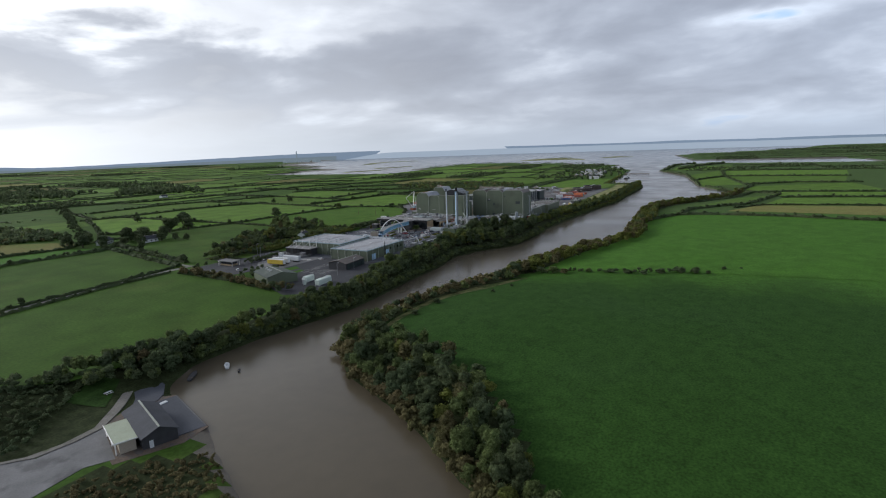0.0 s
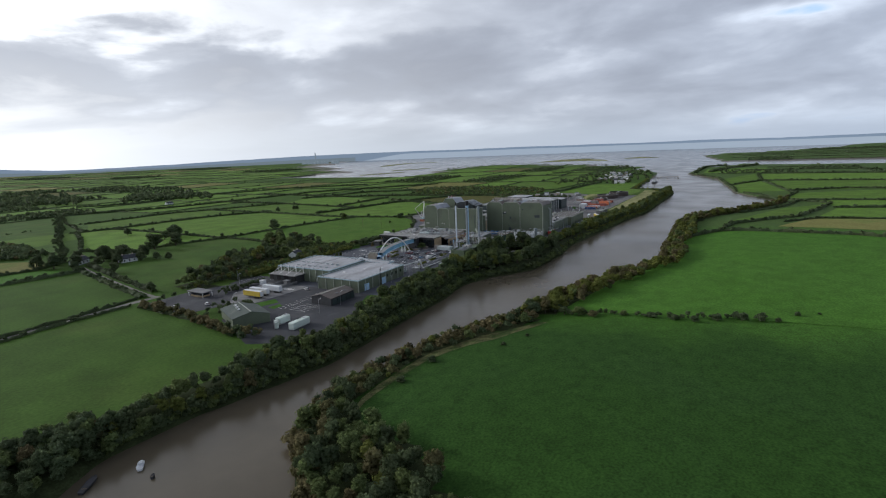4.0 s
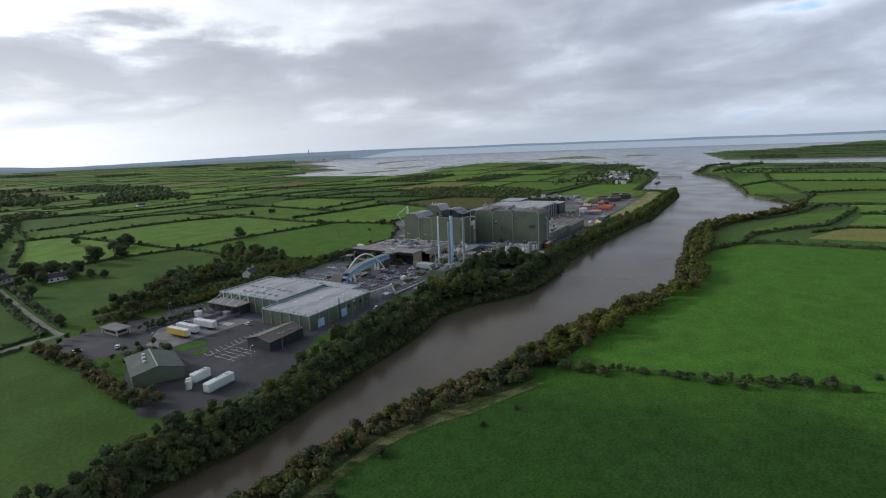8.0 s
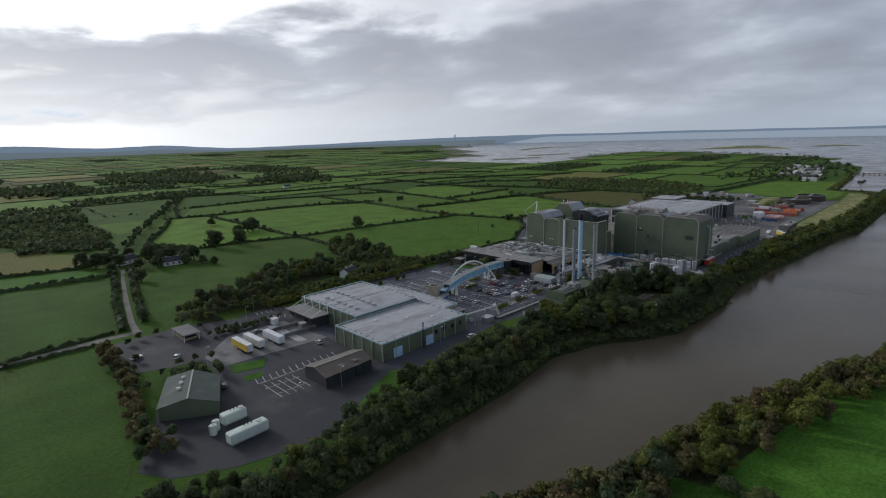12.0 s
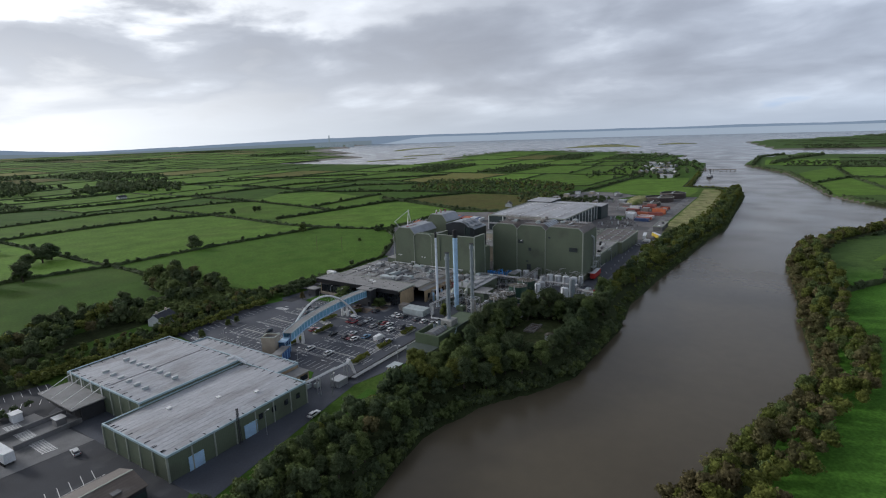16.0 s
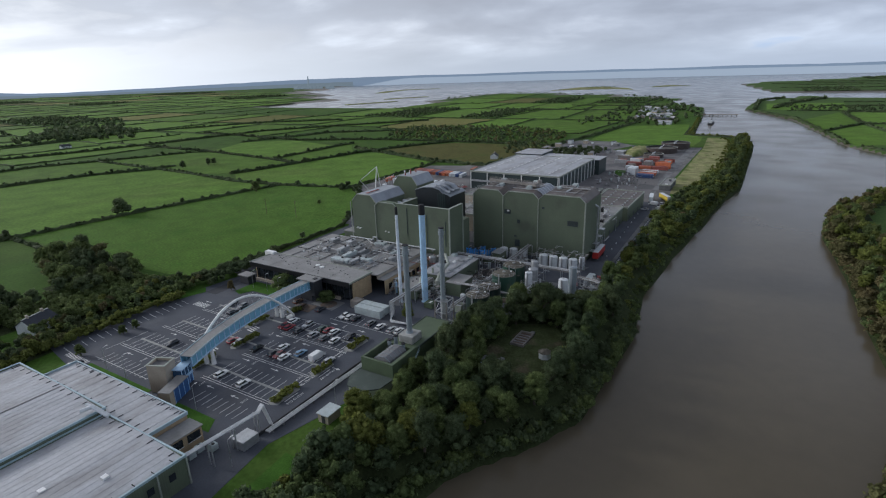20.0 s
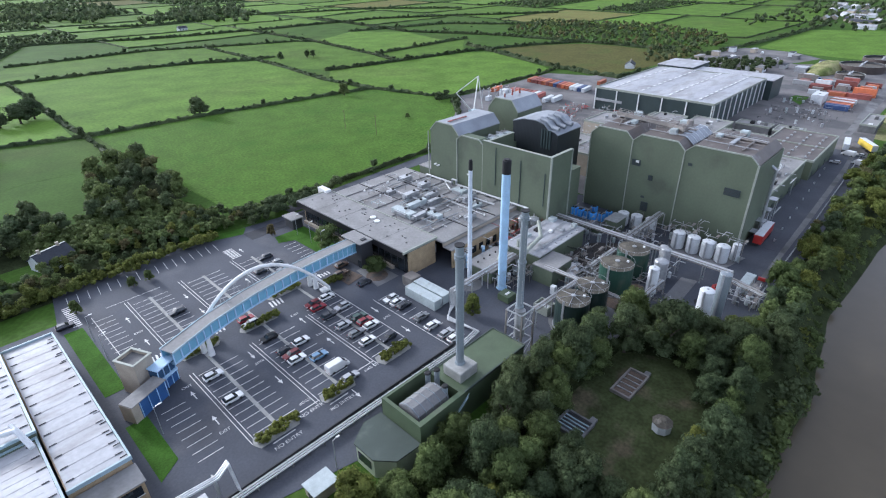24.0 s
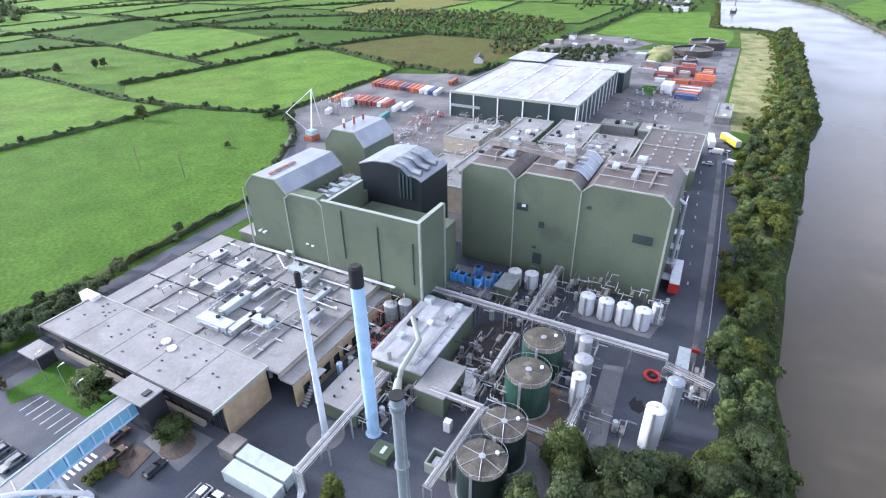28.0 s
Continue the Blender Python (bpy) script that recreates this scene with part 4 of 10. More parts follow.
def warehouse(name, x0, x1, y0, y1, z, label, south=True, posts_w=True):
    b = thing(name, (x0 + x1) / 2, (y0 + y1) / 2, 0, label, "warehouse", "warehouses by the car park")
    each("wall", "green_x", b, (x0, x0 + 0.4, y0, y1, 0, z), (x1 - 0.4, x1, y0, y1, 0, z))
    each("wall", "green_y", b, (x0 + 0.4, x1 - 0.4, y0, y0 + 0.4, 0, z), (x0 + 0.4, x1 - 0.4, y1 - 0.4, y1, 0, z))
    ym = (y0 + y1) / 2
    bm = bmesh.new()
    sheet_x(bm, [(y0 + 0.3, z - 0.25), (ym, z + 0.35), (y1 - 0.3, z - 0.25)], x0 + 0.3, x1 - 0.3, 0.3)
    part("roof", bm, "roof_metal", b)
    n = int((y1 - y0 - 2) / 1.7)
    for k in range(n):
        y = y0 + 1.2 + (y1 - y0 - 2.4) * k / (n - 1)
        zr = z - 0.25 + 0.6 * (1 - abs(y - ym) / (ym - y0 - 0.3))
        part("roof_seam", boxes((x0 + 1.7, x1 - 1.9, y - 0.04, y + 0.04, zr - 0.05, zr + 0.04)), "roof_metal", b)
        for xa in (x0 + 0.5, x1 - 1.8) if k % 2 else ():
            part("roof_clip", boxes((xa, xa + 1.1 + 0.2 * (k % 3), y - 0.1, y + 0.12, zr - 0.05, zr + 0.12)), "dark_wall", b)
    for a in ((x0 - 0.15, x0 + 0.25, y0 - 0.15, y1 + 0.15), (x1 - 0.25, x1 + 0.15, y0 - 0.15, y1 + 0.15), (x0 + 0.25, x1 - 0.25, y0 - 0.15, y0 + 0.25), (x0 + 0.25, x1 - 0.25, y1 - 0.25, y1 + 0.15)):
        part("parapet", boxes((*a, z - 0.3, z + 0.25)), "blue_trim", b)
    if south:
        n = max(2, int((x1 - x0) / 5.6))
        wall_posts(b, [(x0 + (x1 - x0) * k / n, y0 - 0.1) for k in range(n + 1)], 0, z - 0.4)
    if posts_w:
        n = max(2, int((y1 - y0) / 5.2))
        wall_posts(b, [(x0 - 0.1, y0 + (y1 - y0) * k / n) for k in range(n + 1)], 0, z - 0.4)
    return b


wa = warehouse("warehouse", 125.8, 170.5, 153.6, 183.8, 7.0, "olive green clad warehouse with pale metal roof and blue parapet")
wb = warehouse("warehouse", 136.0, 170.8, 184.1, 227.2, 8.2, "olive green warehouse with pale roof and row of roof vents", south=False)
wc = thing("warehouse_extension", 175.8, 191, 0, "low brick extension with pale metal roof and window band", "warehouse", "warehouses by the car park")
each("wall", "brick", wc, (171.0, 180.6, 168.2, 168.6, 0, 6.0), (180.2, 180.6, 168.6, 218.2, 0, 6.0), (171.0, 180.2, 217.8, 218.2, 0, 6.0), (171.0, 171.3, 168.6, 217.8, 0, 6.0))
part("roof", sheet_x(bmesh.new(), [(168.4, 6.0), (193, 6.5), (218, 6.0)], 171.2, 180.4, 0.25), "roof_metal", wc)
for a in ((171.0, 180.8, 168.0, 168.35), (180.45, 180.8, 168.35, 218.2), (171.0, 180.8, 218.0, 218.35)):
    part("parapet", boxes((*a, 5.6, 6.45)), "blue_trim", wc)
for k in range(14):
    y = 170.4 + k * 3.4
    zr = 6.0 + 0.5 * (1 - abs(y - 193) / 24.8)
    for xa in (171.5, 178.9):
        part("roof_clip", boxes((xa, xa + 1.2, y, y + 0.2, zr - 0.05, zr + 0.12)), "dark_wall", wc)
    part("roof_seam", boxes((172.8, 178.8, y + 0.06, y + 0.13, zr - 0.05, zr + 0.04)), "roof_metal", wc)
part("end_block", boxes((171.0, 180.6, 163.2, 167.9, 0, 4.4)), "brick", wc)
part("end_roof", boxes((170.9, 180.9, 162.9, 167.95, 4.4, 4.65)), "roof_flat", wc)
for k in range(2):
    part("window", boxes((172.4 + k * 4.4, 175.6 + k * 4.4, 163.05, 163.18, 2.0, 3.9)), "window", wc)
    part("window_frame", boxes((172.3 + k * 4.4, 175.7 + k * 4.4, 162.98, 163.19, 1.85, 1.98)), "white_trim", wc)
for k in range(5):
    part("window", boxes((180.62, 180.72, 164.5 + k * 3.4, 167.2 + k * 3.4, 2.0, 4.2)), "window", wc)
for k in range(14):
    y = 169 + k * 3.6
    part("roof_bracket", boxes((179.3, 180.5, y, y + 0.14, 6.2, 6.34)), "soot", wc)
for k in range(11):
    x = 129 + k * 3.9
    part("roof_bracket", boxes((x, x + 0.14, 154.0, 155.3, 6.9, 7.05)), "soot", wa)
for k in range(7):
    part("roof_bracket", boxes((126.2, 127.4, 157 + k * 3.9, 157.14 + k * 3.9, 6.9, 7.1)), "soot", wa)
for x, y0, n in ((142.0, 215.0, 6), (150.6, 219.0, 8)):
    for k in range(n):
        y = y0 - (4.7 if n == 6 else 4.1) * k
        part("roof_vent", boxes((x - 0.9, x + 0.9, y - 0.45, y + 0.45, 8.1, 8.95), bevel=0.12), "unit_grey", wb)
        part("vent_hood", boxes((x - 1.05, x + 1.05, y - 0.55, y + 0.55, 8.96, 9.06)), "steel", wb)
part("roof_seam", boxes((136.6, 170.2, 203.2, 203.5, 8.3, 8.6)), "roof_flat", wb)
for k in range(9):
    part("roof_bracket", boxes((138 + k * 3.8, 138.14 + k * 3.8, 224.6, 226.2, 8.2, 8.4)), "soot", wb)
for x, y in ((150, 168), (158, 161), (139, 175)):
    part("roof_hatch", boxes((x, x + 1.2, y, y + 1.2, 7.1, 7.55)), "white_trim", wa)
# roof duct where the two roofs meet
part("roof_duct", rods([(166.5, 186, 9.2), (168.6, 184.8, 9.6), (169.6, 180.5, 8.0)], 0.5, 10), "white", wa)
part("roof_duct", rods([(168.6, 184.8, 9.6), (168.2, 186.6, 9.9)], 0.35, 8), "white", wa)
# doors and south-side details
for x in (147.5, 131.0):
    part("roller_door", boxes((x, x + 4.2, 153.35, 153.5, 0.05, 4.0)), "sky_steel", wa)
for k in range(4):
    part("window", boxes((152.5 + k * 4.6, 153.9 + k * 4.6, 153.38, 153.5, 3.4, 5.0)), "window", wa)
mast = thing("lattice_mast", 145.4, 152.6, 0, "dark steel lattice mast by the warehouse wall", "mast")
bm = bmesh.new()
for dx in (-0.35, 0.35):
    for dy in (-0.3, 0.3):
        rod(bm, (145.4 + dx, 152.7 + dy, 0), (145.4 + dx * 0.5, 152.7 + dy * 0.5, 10.5), 0.07, 4)
part("leg_frame", bm, "dark_wall", mast)
bm = bmesh.new()
for k in range(10):
    rod(bm, (145.1, 152.4, k * 1.0 + 0.3), (145.7, 153.0, k * 1.0 + 1.1), 0.05, 4)
part("bracing", bm, "dark_wall", mast)
# loading canopy
can = thing("loading_canopy", 131, 214, 0, "white steel canopy hung over a loading dock", "canopy")
part("canopy_roof", boxes((126.5, 136.0, 203.5, 226, 4.9, 5.25)), "roof_flat", can)
part("dock_wall", boxes((129.5, 135.9, 205, 225, 0, 4.6)), "dark_wall", can)
for k in range(4):
    y = 205 + k * 6.4
    part("hanger", rods([(135.8, y, 8.3), (127.0, y, 5.2)], 0.11, 6), "white_trim", can)
    part("mast", boxes((135.5, 135.75, y - 0.15, y + 0.15, 5.3, 9.2)), "white_trim", can)
    part("dock_door", boxes((129.3, 129.45, y + 0.6, y + 4.2, 0.9, 4.2)), "soot", can)
each("ramp_wall", "concrete", can, (112, 129, 204.5, 205, 0, 1.5), (112, 129, 214.5, 215, 0, 1.5))
for k, (x, y, l) in enumerate(((123.5, 207, "concrete"), (118, 222, "white"))):
    u = thing("plant_skip", x, y, 0, "small service cabin beside the loading dock", "cabin")
    part("body", boxes((x, x + 2.6, y, y + 3.2, 0, 2.6), bevel=0.08), l, u)
    part("roof", boxes((x - 0.15, x + 2.75, y - 0.15, y + 3.35, 2.6, 2.75)), "steel", u)
# rooftop pipe that leaves the warehouse on a trestle
tr = thing("pipe_trestle", 180, 153, 0, "white lagged pipes on a steel trestle", "pipe rack")
for k, off in enumerate((0, 0.45, 0.9)):
    part("pipe", rods([(170.5, 154.6 + off, 6.0), (189.0, 153.0 + off, 6.0), (191.5, 154.5 + off, 6.0), (191.5, 152 + off, 1.4)], 0.18, 8), "pipe_white", tr)
for x in (176, 182, 188.5):
    each("post", "steel", tr, (x, x + 0.25, 153.2, 153.45, 0, 5.8), (x, x + 0.25, 154.6, 154.85, 0, 5.8), (x, x + 0.25, 153.45, 154.6, 5.5, 5.8))
part("cabinet", boxes((182.5, 187, 151.5, 155.5, 0.05, 2.4), bevel=0.1), "steel", tr)


# ---- bridge, tower, arch ----
tw = thing("stair_tower", 191, 191, 0, "beige rendered stair tower with sunken pale roof", "tower")
each("wall", "beige", tw, (188.2, 188.5, 189.2, 195.4, 0, 8.3), (193.1, 193.4, 189.2, 195.4, 0, 8.3), (188.5, 193.1, 189.2, 189.5, 0, 8.3), (188.5, 193.1, 195.1, 195.4, 0, 8.3))
part("roof", boxes((188.5, 193.1, 189.5, 195.1, 7.4, 7.6)), "concrete", tw)
for a in ((188.0, 188.6, 189.0, 195.6), (193.0, 193.6, 189.0, 195.6), (188.6, 193.0, 189.0, 189.6), (188.6, 193.0, 195.0, 195.6)):
    part("coping", boxes((*a, 8.3, 8.45)), "trim", tw)
M["dark_blue_glass"] = glass_like("dark_blue_glass", (0.03, 0.075, 0.15), 0.12)
part("link_block", boxes((183.0, 190.9, 184.0, 187.4, 0.05, 3.9)), "deep_blue", tw, "deep blue clad link corridor")
for k in range(4):
    part("link_post", boxes((183.2 + k * 2.45, 183.36 + k * 2.45, 183.84, 183.98, 0.05, 3.9)), "sky_steel", tw)
part("link_end", boxes((180.9, 182.9, 183.8, 187.6, 0.05, 4.1)), "beige", tw)
part("link_roof", boxes((181.0, 191.0, 183.7, 187.7, 4.12, 4.32)), "roof_flat", tw, "pale grey felt roof of the link")
part("bay_panel", boxes((191.1, 196.2, 186.1, 189.0, 0.1, 2.6)), "deep_blue", tw, "deep blue lower panels")
part("bay_floor", boxes((190.9, 196.5, 185.8, 189.1, 2.62, 3.3)), "sky_steel", tw, "pale blue steel floor band")
part("bay_glazing", boxes((191.1, 196.2, 186.1, 189.0, 3.32, 5.6)), "dark_blue_glass", tw, "dark blue stair glazing")
part("bay_roof", boxes((190.9, 196.5, 185.7, 189.1, 5.62, 5.9)), "sky_steel", tw, "pale blue steel roof slab")
for x in (191.0, 192.7, 194.4, 196.1):
    part("bay_post", boxes((x, x + 0.18, 185.9, 186.08, 0.1, 5.6)), "sky_steel", tw)
for y in (186.9, 188.0):
    part("bay_post", boxes((196.22, 196.4, y, y + 0.18, 0.1, 5.6)), "sky_steel", tw)

tw.rotation_euler = (0, 0, radians(24))
tw.scale = (0.86, 0.86, 1)
tw.location.x -= 0.6
tw.location.y += 0.5

BR = [(195.5, 189.8), (206, 193.6), (218, 196.5), (231, 198.6), (244, 200.0), (252.88, 200.7)]
br = thing("footbridge", 226, 197, 0, "pale blue glazed footbridge hung from a white arch", "footbridge")


def bridge_z(t):
    return 5.2 + 1.0 * math.sin(math.pi * min(1, max(0, t)) ** 1.0) * 0.8


def along(t):
    f = t * (len(BR) - 1)
    i = min(int(f), len(BR) - 2)
    a, b = Vector(BR[i]), Vector(BR[i + 1])
    p = a.lerp(b, f - i)
    d = (b - a).normalized()
    return p, Vector((-d.y, d.x)), d


def ribbon(bm, off0, off1, dz0, dz1, n=30, t0=0.0, t1=1.0):
    rings = []
    for k in range(n + 1):
        t = t0 + (t1 - t0) * k / n
        p, nn, _ = along(t)
        z = bridge_z(t)
        a, c = p + nn * off0, p + nn * off1
        rings.append([(a.x, a.y, z + dz0), (c.x, c.y, z + dz0), (c.x, c.y, z + dz1), (a.x, a.y, z + dz1)])
    return loft(bm, rings)


part("deck", ribbon(bmesh.new(), -1.7, 1.7, -0.6, -0.15), "sky_steel", br)
part("roof", ribbon(bmesh.new(), -1.85, 1.85, 2.55, 2.72), "roof_flat", br)
part("roof_edge", ribbon(bmesh.new(), 1.75, 1.95, 2.45, 2.85), "blue_trim", br)
part("roof_edge", ribbon(bmesh.new(), -1.95, -1.75, 2.45, 2.85), "blue_trim", br)
for k in range(26):
    t0, t1 = k / 26 + 0.003, (k + 1) / 26 - 0.003
    for off in (-1.66, 1.6):
        part("glazing_panel", ribbon(bmesh.new(), off, off + 0.06, -0.12, 2.44, 1, t0, t1), "glazing_blue", br)
    for off in (-1.72, 1.66):
        part("mullion", ribbon(bmesh.new(), off - 0.02, off + 0.1, -0.15, 2.5, 1, t0 - 0.004, t0 + 0.001), "sky_steel", br)
ARCH_A, ARCH_B = Vector((205.0, 200.5, 1.0)), Vector((239.5, 194.5, 1.0))
arch_pts = [ARCH_A.lerp(ARCH_B, k / 28) + Vector((0, 0, 12.7 * (1 - (2 * k / 28 - 1) ** 2))) for k in range(29)]
part("arch", rods(arch_pts, 0.42, 10), "white_trim", br, smooth=False)
for k in (6, 9, 12, 16, 19, 22):
    p = arch_pts[k]
    t = min(0.95, max(0.05, (p.x - BR[0][0]) / (BR[-1][0] - BR[0][0])))
    q, nn, _ = along(t)
    for s in (-1.9, 1.9):
        e = q + nn * s
        part("cable", rods([p, (e.x, e.y, bridge_z(t) + 2.6)], 0.035, 4), "steel", br)
for x, y, dx in ((205.0, 199.4, -1), (238.6, 195.2, 1)):
    part("arch_foot", boxes((x - 1.3, x + 1.3, y - 1.0, y + 1.0, 0.05, 0.9), bevel=0.2), "white_trim", br)
for t in (0.17, 0.70):
    q, nn, _ = along(t)
    for s in (-1.2, 1.2):
        e = q + nn * s
        bm = bmesh.new()
        bmesh.ops.create_cone(bm, cap_ends=True, segments=10, radius1=0.75, radius2=0.45, depth=bridge_z(t) - 0.6, matrix=Matrix.Translation((e.x, e.y, (bridge_z(t) - 0.6) / 2)))
        part("leg", bm, "white_trim", br)


# ---- office building with flat roof ----
of = thing("office_building", 283, 207, 0, "low flat-roofed office and laboratory building with black fascia", "office")
part("front_roof", boxes((257.6, 270.4, 183.6, 236.6, 8.0, 8.45)), "roof_flat", of)
part("fascia", boxes((257.2, 257.58, 183.4, 236.9, 6.6, 8.5)), "black", of)
part("glazed_front", boxes((259.6, 260.0, 184.4, 236.0, 0.4, 6.6)), "window", of)
part("soffit", boxes((257.6, 270.0, 183.8, 236.5, 7.4, 7.95)), "black", of)
for k in range(18):
    part("window_mullion", boxes((259.45, 259.58, 185.5 + k * 2.9, 185.62 + k * 2.9, 0.4, 6.6)), "dark_wall", of)
part("sill_wall", boxes((258.6, 259.4, 190, 236.2, 0, 1.1)), "beige", of)
part("end_wall", boxes((259.6, 270.2, 183.7, 184.2, 0, 7.4)), "brick", of)
part("end_wall", boxes((259.6, 270.2, 236.0, 236.4, 0, 7.4)), "brick", of)
for a in ((257.2, 270.6, 183.1, 183.5), (270.4, 270.7, 183.5, 236.9), (257.2, 270.4, 236.62, 236.95)):
    part("roof_edge", boxes((*a, 8.0, 8.65)), "trim", of)
part("roof_house", boxes((268.2, 270.3, 235.0, 240.2, 6.5, 9.4), bevel=0.05), "white_trim", of)
part("roof", boxes((270.8, 306.2, 181.0, 236.0, 6.9, 7.3)), "roof_flat", of)
part("roof", boxes((270.8, 305.4, 177.6, 180.9, 5.6, 6.0)), "roof_flat", of)
part("wall", boxes((270.8, 305.4, 177.4, 177.8, 0, 5.6)), "brick", of)
part("wall", boxes((270.8, 306.2, 235.6, 236.0, 0, 6.9)), "beige", of)
part("wall", boxes((271.0, 306.0, 181.1, 181.5, 5.6, 6.9)), "beige", of)
for k in range(10):
    part("window", boxes((273 + k * 3.2, 274.8 + k * 3.2, 177.25, 177.38, 1.6, 3.8)), "window", of)
for k, y in enumerate((188.5, 197, 205.5, 214, 222.5, 229.5)):
    part("roof_rib", boxes((271.2, 305.8, y, y + 0.22, 7.3, 7.55)), "concrete", of)
for x in (283, 295):
    part("roof_rib", boxes((x, x + 0.22, 181.5, 235.5, 7.3, 7.5)), "soot", of)
for k in range(16):
    x, y = random.uniform(272, 303), random.uniform(184, 233)
    part("roof_vent", cyl(bmesh.new(), x, y, 7.3, 7.9, random.uniform(0.2, 0.4), seg=8), "white_trim", of)
for k in range(24):
    x, y = random.uniform(259, 269), random.uniform(185, 235)
    part("roof_vent", boxes((x, x + 0.4, y, y + 0.5, 8.45, 8.65)), "concrete", of)
part("dish_base", cyl(bmesh.new(), 265.5, 204.5, 8.45, 8.75, 1.0, seg=16), "white_trim", of)
part("dish_base", cyl(bmesh.new(), 266.5, 207.5, 8.45, 8.75, 1.0, seg=16), "white_trim", of)
part("porch_roof", boxes((253.6, 257.1, 197.6, 204.8, 5.9, 6.3)), "roof_flat", of)
part("porch_wall", boxes((254.2, 257.0, 198.0, 204.4, 0, 5.9)), "black", of)
part("side_porch", boxes((252.5, 257.0, 233.5, 239.5, 3.6, 4.0)), "roof_flat", of)
part("side_porch_wall", boxes((253.2, 256.8, 234.2, 239.0, 0, 3.6)), "dark_wall", of)
bm = bmesh.new()
for k in range(10):
    box(bm, 271.2 + k * 0.45, 271.65 + k * 0.45, 175.6, 176.8, 0.3 + k * 0.45, 0.42 + k * 0.45)
part("stair_flight", bm, "steel", of)
part("stair_rail", rods([(271, 175.6, 1.2), (275.8, 175.6, 5.6)], 0.05, 5), "steel", of)
part("stair_landing", boxes((275.7, 278.0, 175.4, 177.2, 4.7, 4.85)), "steel", of)


def air_handler(x, y, l, w, h, turn=0.0, z=7.5):
    u = thing("air_handling_unit", x, y, z, "pale grey rooftop air handling unit on a frame", "ventilation unit", "rooftop ventilation units")
    part("casing", boxes((x - l / 2, x + l / 2, y - w / 2, y + w / 2, z + 0.25, z + h), turn=turn, bevel=0.05), "unit_grey" if (x + y) % 3 > 1 else "steel", u)
    part("base_frame", boxes((x - l / 2 - 0.1, x + l / 2 + 0.1, y - w / 2 - 0.1, y + w / 2 + 0.1, z - 0.2, z + 0.22), turn=turn), "steel", u)
    part("fan_cowl", cyl(bmesh.new(), x + l * 0.25, y, z + h, z + h + 0.35, min(0.5, w * 0.3), seg=10), "soot", u)
    part("intake_hood", boxes((x - l / 2 - 0.5, x - l / 2, y - w * 0.3, y + w * 0.3, z + 0.5, z + h * 0.8), turn=turn, pivot=(x, y, 0)), "steel", u)


for x, y, l, w, h in ((276, 203.5, 3.0, 9.0, 1.7), (279.5, 198, 9, 1.8, 1.5), (283, 205, 8, 2.0, 1.8), (281, 195, 2.2, 6, 1.5), (287, 212, 6, 2.2, 2.0), (292, 207, 5, 1.8, 1.6), (290, 203, 7, 1.6, 1.3), (296, 215, 4, 3, 2.0), (299, 196, 5, 2.4, 1.8), (301, 202, 3, 5, 1.6), (288, 186, 4, 2, 1.4), (297, 226, 4, 3, 1.4), (285, 220, 3, 2, 1.2), (295, 190, 6, 1.4, 1.0)):
    air_handler(x, y, l, w, h)
rp = thing("rooftop_pipework", 288, 205, 7.3, "galvanised ducts and pipes across the flat roof", "pipework")
for pts in ([(274, 200, 8), (290, 199.5, 8), (303, 199, 8)], [(276, 209, 7.9), (293, 210.5, 7.9), (305, 210, 7.9)], [(300, 186, 8.2), (300, 206, 8.2), (304, 212, 8.2)], [(281, 190, 7.8), (281, 200, 7.8)], [(292, 184, 8.1), (293, 207, 8.1)], [(286, 208, 8.3), (286, 224, 8.3), (300, 224, 8.3)], [(272, 192, 7.8), (288, 191, 7.8)]):
    part("duct", rods(pts, random.choice((0.16, 0.22, 0.3)), 7), random.choice(("steel", "pipe_white")), rp)

porch = thing("entrance_porch", 256, 200, 0, "dark entrance lobby where the footbridge meets the offices", "porch")
part("lobby_wall", boxes((252.9, 257.1, 196.8, 204.6, 0.05, 8.1), bevel=0.05), "dark_wall", porch)
part("roof", boxes((252.3, 257.15, 196.2, 205.2, 8.1, 8.45), bevel=0.05), "roof_flat", porch, "grey felt canopy roof")
part("roof_hatch", boxes((254.2, 255.8, 197.4, 198.6, 8.452, 8.75), bevel=0.04), "dark_wall", porch)
part("entrance_door", boxes((252.82, 252.89, 197.2, 198.6, 0.05, 2.3)), "window", porch)

# bed with felled logs by the office path
patch("soil_bed", [(244.6, 192.6), (250.4, 193.6), (249.6, 201.2), (244.6, 200.4)], "dirt", 0.14, "brown soil bed with felled logs", "bed")
for x, y, turn in ((246, 199, 20), (247.6, 198.2, 70), (248.4, 199.6, 120), (246.6, 197.2, 150), (248.2, 196.6, 40), (245.6, 196.4, 95), (248.8, 198.4, 10)):
    lg = thing("log", x, y, 0.3, "short felled log lying on brown soil", "log", "felled logs")
    d = Vector((math.cos(radians(turn)), math.sin(radians(turn)), 0)) * 0.8
    p = Vector((x, y, 0.32))
    part("trunk_piece", rods([p - d, p + d], 0.2, 8), "bark", lg)
    for q, e in ((p + d, d.normalized()), (p - d, -d.normalized())):
        part("sawn_end", rods([q, q + e * 0.02], 0.17, 8), "wood", lg)
for x, y in ((253.4, 190.8),):
    patch("tree_pit", [(x + 3.2 * math.cos(k * 0.5236), y + 3.2 * math.sin(k * 0.5236)) for k in range(12)], "dirt", 0.10, "round bare soil under a young tree", "bed")
patch("brick_paving", [(249.6, 186), (257.4, 186), (257.4, 197.4), (251, 197.4)], "concrete", 0.085, "pale worn paving by the office wall", "paving")
